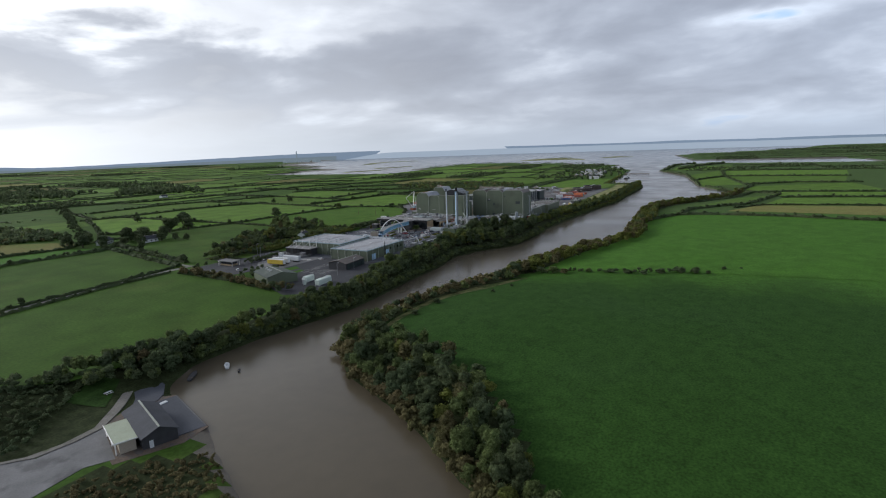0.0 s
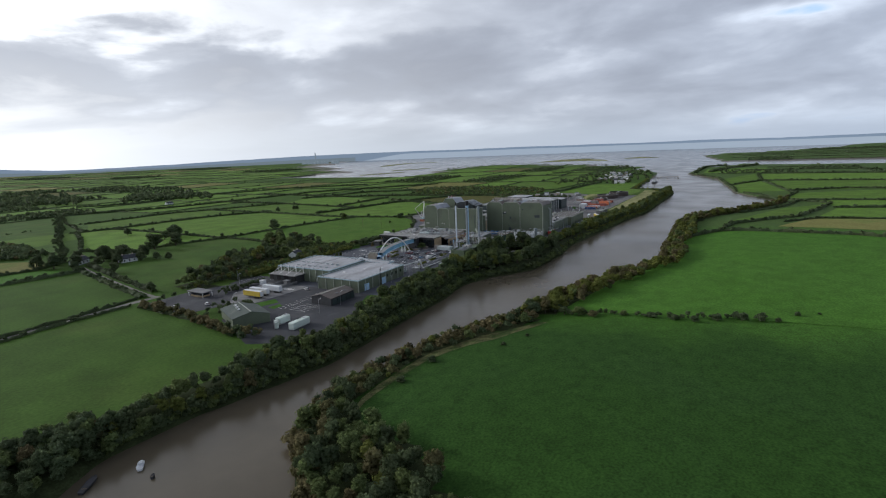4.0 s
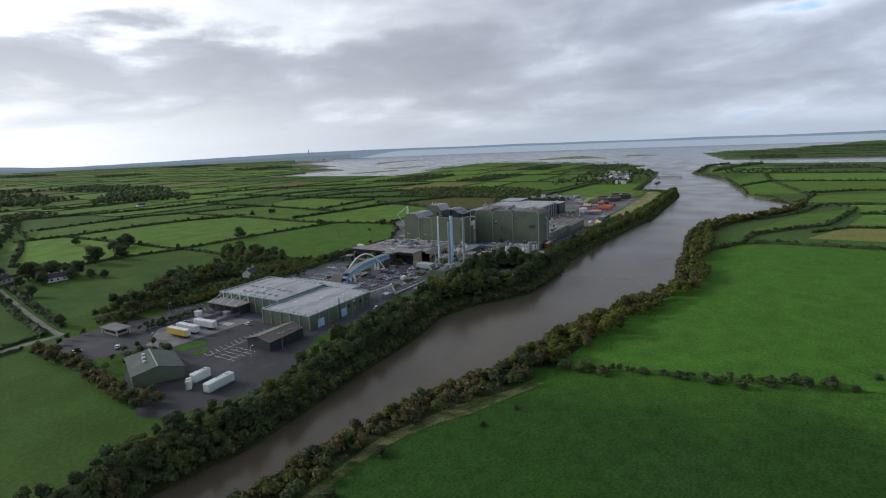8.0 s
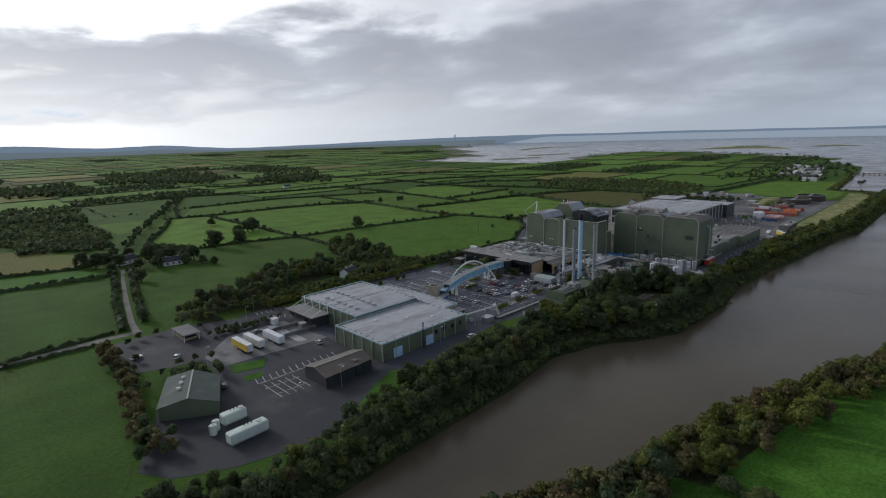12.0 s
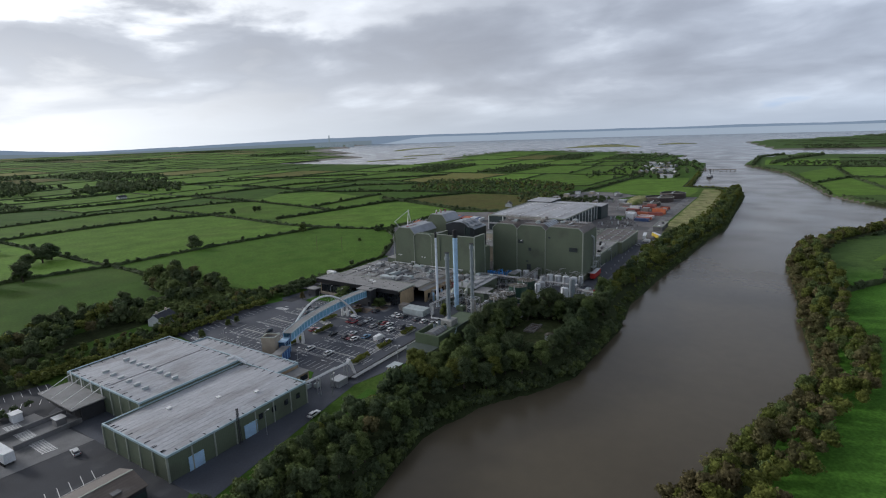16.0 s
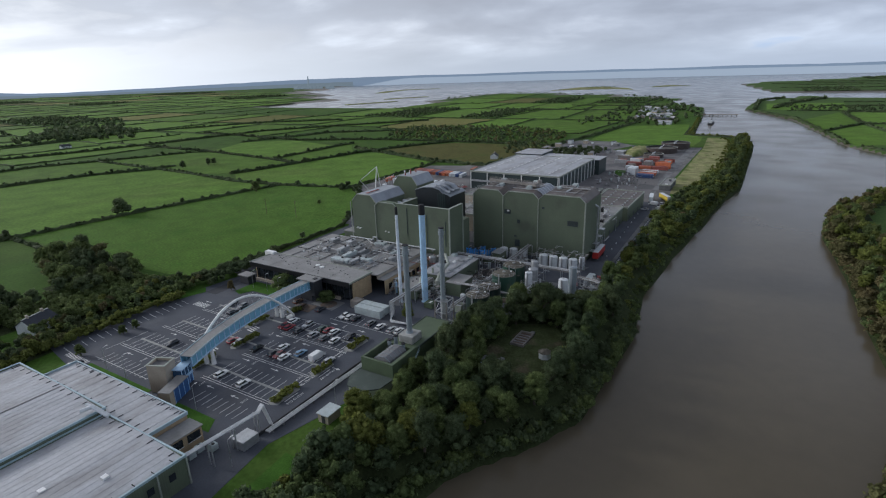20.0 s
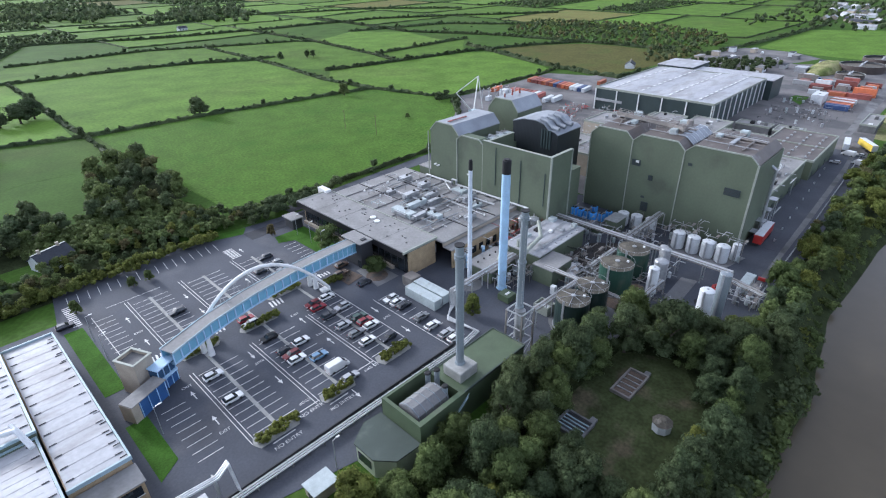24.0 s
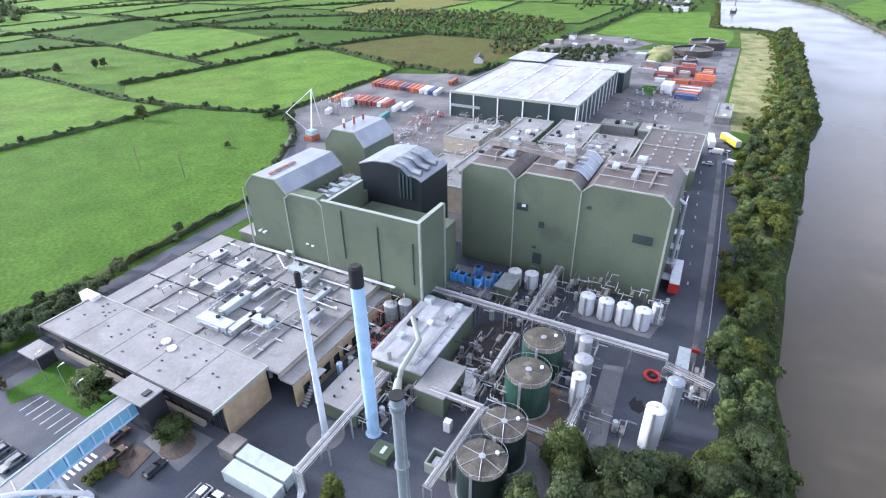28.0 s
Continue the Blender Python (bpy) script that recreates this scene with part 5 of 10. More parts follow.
for k in range(12):
    part("roof_hatch", boxes((262 + (k % 4) * 2.0, 262.3 + (k % 4) * 2.0, 187 + k * 4.0, 187.4 + k * 4.0, 8.45, 8.62)), "soot", of)
for k in range(4):
    part("roof_seam", boxes((257.7, 270.3, 194.2 + k * 10.5, 194.3 + k * 10.5, 8.45, 8.49)), "concrete", of)

# air units at the foot of the extension
for k, (x, y) in enumerate(((173, 160.6), (175.4, 160.4), (177.8, 160.8), (179.6, 158.4))):
    u = thing("condenser_unit", x, y, 0, "grey steel condenser unit on the ground", "air unit", "condenser units")
    part("casing", boxes((x - 0.9, x + 0.9, y - 0.7, y + 0.7, 0.15, 1.7), bevel=0.05), "unit_grey", u)
    part("fan_grille", cyl(bmesh.new(), x, y, 1.7, 1.8, 0.45, 0.45, 12), "soot", u)
    each("foot", "dark_wall", u, (x - 0.8, x - 0.6, y - 0.6, y + 0.6, 0.06, 0.15), (x + 0.6, x + 0.8, y - 0.6, y + 0.6, 0.06, 0.15))
# ---- tall process buildings ----
def gable_profile(a, b, eave, crown, c1=1.3, c2=3.2):
    return [(a, eave), (a + c1, eave + (crown - eave) * c1 / c2 * 1.06), (a + c2, crown), (b - c2, crown), (b - c1, eave + (crown - eave) * c1 / c2 * 1.06), (b, eave)]


def tower_block(parent, a, b, x0, x1, eave, crown, roof_mat, z0=0.0, wall=None, c1=1.3, c2=3.2):
    top = gable_profile(a, b, eave, crown, c1, c2)
    body = [(a, z0)] + [(y, z - 0.3) for y, z in top] + [(b, z0)]
    part("wall", extrude_x(bmesh.new(), body, x0, x1), wall or "green_x", parent)
    part("roof", sheet_x(bmesh.new(), top, x0 + 0.35, x1 + 0.1, 0.28), roof_mat, parent)
    bm = bmesh.new()
    sheet_x(bm, [(y, z + 0.12) for y, z in top], x0 - 0.12, x0 + 0.33, 0.34)
    part("verge_trim", bm, "trim", parent)


b2 = thing("process_tower", 350, 147, 0, "tall olive green clad drying tower with three brown mansard roofs", "industrial building")
for a, b in ((159.4, 174.4), (142.4, 159.2), (121.4, 142.2)):
    tower_block(b2, a, b, 338.0, 360.5, 26.6, 28.9, "roof_brown", c1=1.25, c2=2.5)
for y in (174.5, 159.3, 142.3):
    part("downpipe", boxes((337.7, 337.95, y - 0.15, y + 0.15, 0, 26.5)), "trim", b2)
part("corner_trim", boxes((337.6, 338.2, 121.1, 121.6, 0, 26.6)), "trim", b2)
part("side_wall", boxes((338.3, 360.4, 121.0, 121.35, 0, 26.2)), "green_y", b2)
part("corner_trim", boxes((360.2, 360.7, 120.9, 121.4, 0, 26.5)), "trim", b2)
for y, z, w, h in ((157, 18.4, 3.0, 2.0), (151.5, 14.5, 1.5, 1.7), (152, 3.5, 2.4, 3.2), (140, 22.3, 1.2, 0.9), (126.5, 16.0, 4.6, 2.3), (153, 8.0, 1.2, 0.7)):
    p = part("louvre", boxes((337.8, 337.97, y - w / 2, y + w / 2, z, z + h)), "dark_green", b2)
    for k in range(int(h / 0.45)):
        part("slat", boxes((337.72, 337.79, y - w / 2 + 0.1, y + w / 2 - 0.1, z + 0.15 + k * 0.45, z + 0.3 + k * 0.45)), "dark_wall", p)
part("wall_lamp", boxes((337.5, 337.75, 156.0, 157.0, 19.6, 20.3)), "white_trim", b2)
for k in range(3):
    y = (166, 151, 132)[k]
    part("roof_cap", boxes((345, 358, y - 0.6, y + 0.6, 28.95, 29.5), bevel=0.1), "steel", b2)
# glazed slope on the shoulder of the middle roof
slope = [(142.3, 26.95), (143.65, 28.2), (144.95, 29.08), (147.0, 29.22)]
part("glazed_slope", sheet_x(bmesh.new(), slope, 344, 360.2, 0.16), "roof_silver", b2, "blue-grey glazed roof slope")
for k in range(6):
    part("slope_rib", sheet_x(bmesh.new(), [(y, z + 0.1) for y, z in slope], 344.2 + k * 3.1, 344.4 + k * 3.1, 0.2), "white_steel", b2)
# steel gantry and plant across the roof tops
part("gantry_deck", rods([(351.5, 172.5, 30.6), (350.0, 166, 30.6), (348.5, 154, 30.6), (346.2, 146.5, 30.6)], 0.75, 4), "brown_steel", b2)
for dz in (0.9, 1.5):
    for dx in (-0.8, 0.8):
        part("gantry_rail", rods([(351.5 + dx, 172.5, 30.6 + dz), (350.0 + dx, 166, 30.6 + dz), (348.5 + dx, 154, 30.6 + dz), (346.2 + dx, 146.5, 30.6 + dz)], 0.06, 5), "brown_steel", b2)
for k in range(9):
    y = 147 + k * 3.1
    x = 346.4 + (y - 147) * 0.2
    for dx in (-0.8, 0.8):
        part("gantry_post", boxes((x + dx - 0.06, x + dx + 0.06, y - 0.06, y + 0.06, 28.7, 32.1)), "brown_steel", b2)
for x, y, l, w, h, mat in ((344.0, 148.5, 2.4, 2.0, 1.6, "unit_grey"), (349.5, 147.5, 2.2, 2.4, 1.9, "brown_steel"), (352.5, 152.0, 2.8, 2.0, 1.2, "brown_steel"), (347.0, 163.5, 2.4, 1.8, 1.2, "unit_grey"), (354.0, 131.0, 3.4, 2.0, 1.1, "brown_steel"), (349.5, 136.5, 2.6, 1.6, 1.1, "unit_grey")):
    part("roof_unit", boxes((x, x + l, y, y + w, 28.8, 28.9 + h), bevel=0.1), mat, b2)
part("roof_drum", cyl(bmesh.new(), 355.5, 148.6, 28.8, 31.4, 1.2, 1.0, 14), "brown_steel", b2, "grey steel roof drum")
part("roof_pipe", rods([(341, 127.5, 29.25), (352, 127.5, 29.25), (352, 135.5, 29.25), (358, 135.5, 29.25)], 0.22, 8), "brown_steel", b2)
part("roof_pipe", rods([(341.5, 166.5, 29.3), (347, 168.5, 29.3), (358, 168.5, 29.3)], 0.2, 8), "brown_steel", b2)
for k in range(7):
    x = 340 + k * 3.2
    part("roof_rail_post", boxes((x, x + 0.08, 131, 131.08, 28.9, 30.1)), "steel", b2)
part("roof_rail", rods([(340, 131, 30.1), (359.4, 131, 30.1)], 0.05, 5), "steel", b2)
# plant and ladders along the river side
for k in range(4):
    x = 346 + k * 4.5
    part("side_platform", boxes((x, x + 3.2, 118.6, 120.9, 3.0 + k * 2.2, 3.2 + k * 2.2)), "steel", b2)
    each("side_leg", "steel", b2, (x, x + 0.2, 118.7, 118.9, 0, 3.0 + k * 2.2), (x + 3.0, x + 3.2, 118.7, 118.9, 0, 3.0 + k * 2.2))
part("side_duct", rods([(352, 119.6, 0), (352, 119.6, 22), (352, 121.2, 23)], 0.45, 10), "steel", b2)

b1 = thing("process_tower", 325, 195, 0, "olive green tower group with silver vaulted roofs and dark inner block", "industrial building")
tower_block(b1, 208.4, 222.4, 307.2, 330, 25.0, 28.4, "roof_silver")
tower_block(b1, 196.6, 208.2, 306.4, 310, 24.6, 26.0, "green_box", c1=0.8, c2=1.8)
part("deck", boxes((310.1, 330, 196.6, 208.2, 0, 21.5)), "green_y", b1)
for y in (222.5, 208.3, 196.4):
    part("downpipe", boxes((306.1, 306.4, y - 0.15, y + 0.15, 0, 24.6)), "trim", b1)
part("screen_wall", boxes((305.9, 306.5, 169.2, 196.2, 0, 26.4)), "green_x", b1)
part("screen_wall", boxes((306.5, 317.5, 169.2, 169.8, 0, 26.4)), "green_y", b1)
part("screen_wall", boxes((306.5, 322.0, 195.5, 196.2, 14, 25.6)), "green_y", b1)
part("lower_block", boxes((306.6, 325.0, 169.9, 195.4, 0, 18.5)), "green_y", b1)
for a in ((305.7, 306.7, 169.0, 196.3), (306.7, 317.6, 169.0, 170.0), (306.7, 322.1, 195.4, 196.3)):
    part("coping", boxes((*a, 26.4 if a[1] < 319 else 25.6, 26.55 if a[1] < 319 else 25.75)), "trim", b1)
part("corner_trim", boxes((305.6, 306.2, 168.8, 169.3, 0, 26.4)), "trim", b1)
part("corner_trim", boxes((317.3, 317.7, 168.9, 169.5, 0, 26.4)), "trim", b1)
for y, z0, z1 in ((190.5, 12, 25), (180.3, 8, 23), (171.0, 10, 21)):
    part("wall_conduit", boxes((305.72, 305.9, y - 0.12, y + 0.12, z0, z1)), "dark_green", b1)
for y, z in ((203, 12.5), (201.3, 12.3), (219.5, 12.4), (218, 12.2)):
    part("wall_lamp", boxes((306.0, 306.38 if y < 208 else 307.15, y - 0.3, y + 0.3, z, z + 0.4)), "white_trim", b1)
part("inner_block", boxes((325.1, 339.5, 179.8, 198.4, 0, 27.0)), "dark_clad", b1)
prof = [(179.6, 27.0), (181.2, 27.9), (183.5, 28.1), (185.5, 29.9), (189, 30.6), (194, 30.3), (198.6, 28.9)]
part("inner_roof", sheet_x(bmesh.new(), prof, 325.0, 339.6, 0.3), "roof_silver", b1)
part("inner_gable", extrude_x(bmesh.new(), [(179.8, 27.0)] + [(y, z - 0.3) for y, z in prof[1:]] + [(198.4, 27.0)], 325.1, 339.4), "dark_clad", b1)
for k in range(3):
    part("roof_chute", rods([(327 + k * 4, 188, 30.8), (327 + k * 4, 185, 30.2), (327 + k * 4, 183.2, 28.7), (327 + k * 4, 180.5, 28.4)], 0.8, 8), "roof_silver", b1)
for k in range(4):
    part("hanging_duct", boxes((324.7, 325.05, 182.3 + k * 1.1, 182.9 + k * 1.1, 21.5, 28.0)), "dark_green", b1)
tower_block(b1, 206.6, 221.0, 338.5, 354.5, 27.4, 31.6, "roof_silver")
for k in range(5):
    x, y = 341 + k * 2.4, 215 + (k % 2) * 2
    part("roof_vent", cyl(bmesh.new(), x, y, 31.6, 33.0 + (k % 3) * 0.4, 0.35, seg=8), "white_trim" if k % 2 else "rust", b1)
for k in range(4):
    x = 312 + k * 4.4
    part("deck_duct", rods([(x, 198, 22.4), (x + 1, 206.5, 22.4)], 0.7, 8), "steel", b1)
    part("deck_unit", boxes((x, x + 2.6, 200, 203, 21.6, 23.6), bevel=0.1), "unit_grey", b1)
for k in range(4):
    part("vault_walkway", boxes((309 + k * 2.5, 311 + k * 2.5, 214.5, 215.4, 28.65, 28.85)), "rust", b1)
part("annex", boxes((307.5, 316, 222.6, 229, 0, 9.5)), "green_x", b1)
part("annex_roof", boxes((307.3, 316.2, 222.5, 229.2, 9.5, 9.8)), "roof_flat", b1)


# ---- chimneys ----
def chimney(x, y, z0, top, r0, r1, mat, label, cap=3.0, collar=None, flue=False):
    c = thing("chimney", x, y, z0, label, "chimney", "factory chimneys")
    bm = bmesh.new()
    cyl(bm, x, y, z0, top - cap, r0, r1, 20)
    part("shaft", bm, mat, c, smooth=False)
    if cap:
        part("cap", cyl(bmesh.new(), x, y, top - cap + 0.004, top, r1 * 1.04, r1 * 1.0, 20), "soot" if not flue else mat, c, "sooty black cap" if not flue else "")
        part("rim", cyl(bmesh.new(), x, y, top + 0.004, top + 0.35, r1 * 0.78, r1 * 0.7, 16), "soot", c)
    for z in collar or ():
        part("collar", cyl(bmesh.new(), x, y, z, z + 0.4, r1 * 1.3, r1 * 1.3, 20), mat, c)
    part("base_flange", cyl(bmesh.new(), x, y, z0, z0 + 0.5, r0 * 1.35, r0 * 1.15, 20), mat, c)
    return c


chimney(272.5, 160.5, 0.05, 36.6, 1.15, 1.1, "sky_steel", "tall pale blue steel chimney with black top", 3.4)
chimney(267.8, 168.1, 0.05, 35.9, 0.65, 0.5, "white_steel", "slim whitish steel chimney with black tip", 2.4, collar=(9.0, 17.5))
c3 = chimney(233.8, 140.6, 9.6, 35.9, 0.8, 0.78, "grey_flue", "grey steel boiler chimney with flared collar", 0.0, collar=(33.2, 33.8))
part("cap", cyl(bmesh.new(), 233.8, 140.6, 35.9, 36.1, 0.95, 0.95, 18), "soot", c3)
c4 = chimney(253.8, 141.2, 12.4, 35.5, 0.78, 0.74, "grey_flue", "grey steel chimney on an open steel frame", 0.0, collar=(23.5, 33.4, 34.0))
part("cap", cyl(bmesh.new(), 253.8, 141.2, 35.5, 35.7, 0.9, 0.9, 18), "soot", c4)
for k in range(6):
    part("rung", rods([(253.0, 140.2, 14 + k * 3.2), (253.0, 140.2, 16.8 + k * 3.2)], 0.06, 5), "steel", c4)
fr = thing("steel_frame", 253.5, 140.7, 0, "galvanised open steel frame carrying a chimney", "steel frame")
for x in (251.3, 255.7):
    for y in (138.6, 142.8):
        part("post", boxes((x - 0.18, x + 0.18, y - 0.18, y + 0.18, 0, 12.3)), "brown_steel", fr)
for z in (4.0, 8.2, 12.1):
    each("ring_beam", "steel", fr, (251.5, 255.5, 138.5, 138.75, z, z + 0.3), (251.5, 255.5, 142.65, 142.9, z, z + 0.3), (251.15, 251.4, 138.8, 142.6, z, z + 0.3), (255.6, 255.85, 138.8, 142.6, z, z + 0.3))
for s in (138.6, 142.8):
    part("brace", rods([(251.3, s, 0.3), (255.7, s, 4.0)], 0.08, 5), "steel", fr)
    part("brace", rods([(255.7, s, 4.2), (251.3, s, 8.1)], 0.08, 5), "steel", fr)
    part("brace", rods([(251.3, s, 8.4), (255.7, s, 12)], 0.08, 5), "steel", fr)
cyl_bm = cyl(bmesh.new(), 253.5, 140.7, 5.0, 12.0, 1.2, 1.2, 14)
part("drum", cyl_bm, "steel", fr)

# ---- boiler house ----
bo = thing("boiler_house", 232, 140, 0, "flat green boiler house with sloped lower wing", "boiler house")
part("main_block", boxes((229.5, 249.2, 136.2, 144.8, 0, 7.2)), "green_box", bo)
each("roof_edge", "green_roof", bo, (229.3, 249.4, 136.0, 136.25, 6.8, 7.35), (229.3, 249.4, 144.75, 145.0, 6.8, 7.35), (249.15, 249.4, 136.25, 144.75, 6.8, 7.35))
part("plinth", boxes((231.2, 236.2, 138.0, 142.8, 7.2, 9.6), bevel=0.15), "kerb", bo, "pale concrete chimney plinth")
each("west_block", "green_box", bo, (217.5, 229.2, 135.0, 136.0, 0, 8.6), (217.5, 218.2, 136.0, 145.4, 0, 8.6), (218.2, 229.2, 144.8, 145.4, 0, 8.6))
part("west_floor", boxes((218.3, 229.1, 136.1, 144.7, 0, 4.5)), "dark_wall", bo)
part("drum_casing", sheet_x(bmesh.new(), [(136.6, 6.6), (137.0, 8.4), (138.6, 9.3), (140.4, 9.3), (142.0, 8.4), (142.4, 6.6)], 218.8, 226.6, 2.2), "concrete", bo, "weathered pale rounded casing")
for k in range(5):
    part("casing_rib", sheet_x(bmesh.new(), [(136.45, 6.6), (136.9, 8.5), (138.55, 9.42), (140.45, 9.42), (142.1, 8.5), (142.55, 6.6)], 219.0 + k * 1.8, 219.08 + k * 1.8, 0.3), "grey_flue", bo)
for x, y, z in ((227.4, 143.2, 9.4), (228.3, 141.6, 10.6), (226.8, 138.0, 9.8)):
    part("flue", cyl(bmesh.new(), x, y, 4.5, z, 0.55, 0.55, 12), "grey_flue", bo)
    part("flue_cap", cyl(bmesh.new(), x, y, z + 0.004, z + 0.3, 0.7, 0.5, 12), "soot", bo)
for k in range(4):
    part("stair_stringer", rods([(220 + k * 2.4, 134.6, 0.2 + k * 1.8), (222.4 + k * 2.4, 134.6, 2.0 + k * 1.8)], 0.09, 5), "blue_trim", bo)
    part("stair_rail", rods([(220 + k * 2.4, 134.4, 1.2 + k * 1.8), (222.4 + k * 2.4, 134.4, 3.0 + k * 1.8)], 0.05, 5), "blue_trim", bo)
part("lower_wing", prism(bmesh.new(), [(209.5, 138.5), (212, 135.4), (217.3, 135.0), (217.3, 145.4), (213.5, 145.8), (209.5, 143.4)], 0, 4.6), "annex_roof", bo, "pale green angular wing")
part("wing_roof", prism(bmesh.new(), [(209.2, 138.3), (211.9, 135.1), (217.3, 134.7), (217.3, 145.7), (213.4, 146.1), (209.2, 143.6)], 4.6, 4.9), "green_roof", bo)
part("wing_window", boxes((209.35, 209.48, 139.3, 142.8, 1.5, 3.4)), "window", bo)
hut = thing("pump_hut", 201.4, 143, 0, "small flat-roofed cabin beside the road", "cabin")
part("body", boxes((199.2, 203.6, 141.4, 144.6, 0, 2.4)), "beige", hut)
part("roof", boxes((198.9, 203.9, 141.1, 144.9, 2.4, 2.6)), "unit_grey", hut)
part("door", boxes((199.08, 199.19, 142.4, 143.4, 0.05, 2.1)), "dark_wall", hut)


# ---- tanks and silos ----
def fixed_roof_tank(x, y, r, h, mat, label, radial=6):
    t = thing("storage_tank", x, y, 0, label, "tank", "round storage tanks")
    part("shell", cyl(bmesh.new(), x, y, 0.05, h, r, r, 32), mat, t)
    part("roof", cyl(bmesh.new(), x, y, h + 0.002, h + 0.7, r * 1.0, r * 0.12, 32), "tank_top", t, "weathered conical tank top")
    for k in range(radial):
        a = 2 * math.pi * k / radial + 0.3
        part("roof_beam", rods([(x + math.cos(a) * r * 0.15, y + math.sin(a) * r * 0.15, h + 0.72), (x + math.cos(a) * r * 0.97, y + math.sin(a) * r * 0.97, h + 0.12)], 0.07, 5), "steel", t)
    part("centre_ring", cyl(bmesh.new(), x, y, h + 0.65, h + 0.9, r * 0.14, r * 0.14, 12), "steel", t)
    n = 28
    part("hand_rail", rods([(x + math.cos(6.2832 * k / n) * r, y + math.sin(6.2832 * k / n) * r, h + 1.05) for k in range(n + 1)], 0.04, 4), "steel", t)
    for k in range(0, n, 2):
        p = (x + math.cos(6.2832 * k / n) * r, y + math.sin(6.2832 * k / n) * r)
        part("rail_post", rods([(*p, h), (*p, h + 1.05)], 0.035, 4), "steel", t)
    part("base_rim", cyl(bmesh.new(), x, y, 0.0, 0.25, r * 1.07, r * 1.07, 32), "steel", t)
    part("ladder", boxes((x - r - 0.25, x - r - 0.05, y - 0.25, y + 0.25, 0.1, h + 1.0)), "steel", t)
    part("manway", cyl(bmesh.new(), x + r * 0.45, y - r * 0.45, h + 0.25, h + 0.7, 0.35, 0.35, 10), "white_trim", t)


fixed_roof_tank(270.6, 137.6, 4.1, 8.0, "tank_dark", "blackish green storage tank with brown weathered top")
fixed_roof_tank(278.8, 137.2, 4.0, 8.0, "tank_dark", "blackish green storage tank with brown weathered top")
fixed_roof_tank(292.6, 137.9, 4.4, 8.0, "tank_green", "dark green storage tank with railing and crusty top", 0)
fixed_roof_tank(303.0, 138.4, 4.3, 8.0, "tank_green", "dark green storage tank with railing and crusty top", 0)


def silo(x, y, r, h, mat, label, legs=False, z=0.05):
    s = thing("silo", x, y, 0, label, "silo", "silos")
    z0 = z + (2.0 if legs else 0)
    bm = bmesh.new()
    rings = []
    prof = [(z0, r * 0.9), (z0 + 0.3, r), (h - r * 0.28, r), (h - r * 0.14, r * 0.9), (h - 0.06, r * 0.6), (h, r * 0.15)]
    for zz, rr in prof:
        rings.append([(x + math.cos(2 * math.pi * k / 20) * rr, y + math.sin(2 * math.pi * k / 20) * rr, zz) for k in range(20)])
    part("shell", loft(bm, rings), mat, s)
    if legs:
        for k in range(4):
            a = math.pi / 4 + k * math.pi / 2
            part("leg", boxes((x + math.cos(a) * r * 0.8 - 0.12, x + math.cos(a) * r * 0.8 + 0.12, y + math.sin(a) * r * 0.8 - 0.12, y + math.sin(a) * r * 0.8 + 0.12, 0.05, z0 + 0.4)), "steel", s)
    part("ladder", boxes((x - r - 0.2, x - r - 0.03, y - 0.22, y + 0.22, z0, h)), "steel", s)
    part("top_rail", cyl(bmesh.new(), x, y, h - 0.1, h + 0.1, 0.3, 0.3, 8), "steel", s)
    part("rail_ring", cyl(bmesh.new(), x, y, h - r * 0.3, h - r * 0.3 + 0.1, r * 1.04, r * 1.04, 20), "steel", s)


for x, y in ((327.2, 135.2), (327.0, 130.7), (327.0, 126.4), (327.0, 122.2)):
    silo(x, y, 1.85, 5.5, "white", "white upright process tank on a bunded slab")
silo(330.6, 119.6, 1.2, 5.4, "white", "small white upright process tank")
for x, y in ((330.5, 155.2), (331.3, 150.9), (331.8, 146.2)):
    silo(x, y, 1.8, 4.8, "white", "white upright process tank beside the tower wall")
patch("bund_slab", [(323.8, 119.6), (334, 117.5), (334, 138), (323.8, 138)], "concrete", 0.2, "raised concrete slab under tanks", "slab")
silo(294.8, 128.8, 1.35, 9.5, "white", "white domed gas tank on legs", True)
silo(300.6, 129.4, 1.8, 9.0, "steel", "grey steel silo with ladders")
silo(304.6, 130.2, 1.3, 10.5, "steel", "slim grey steel silo")
silo(307.6, 132.0, 1.0, 9.5, "steel", "slim grey steel silo")
silo(292.6, 114.8, 1.7, 10.0, "white", "white domed gas tank")
silo(296.8, 112.8, 1.4, 13.5, "grey_flue", "tall grey cylindrical tank")
# blue vats in a steel rack
for k, (x, y) in enumerate([(322.6, 173.6 - 2.3 * k) for k in range(6)] + [(323.8, 159.6), (327.0, 158.9), (327.4, 164.4)]):
    v = thing("blue_vat", x, y, 2.2, "bright blue plastic process vat with open top", "vat", "blue vats")
    part("body", boxes((x - 0.98, x + 0.98, y - 0.98, y + 0.98, 2.35, 4.9), bevel=0.14), "blue_tank", v)
    part("lid", boxes((x - 0.7, x + 0.7, y - 0.7, y + 0.7, 4.904, 4.96), bevel=0.02), "soot", v)
    part("base", boxes((x - 1.05, x + 1.05, y - 1.05, y + 1.05, 2.2, 2.345)), "steel", v)
    for dy in (-0.6, 0.6):
        part("strap", boxes((x - 1.01, x - 0.985, y + dy - 0.06, y + dy + 0.06, 2.4, 4.8)), "steel", v)
vp = thing("vat_platform", 322, 166, 0, "concrete and green steel platform carrying blue vats", "platform")
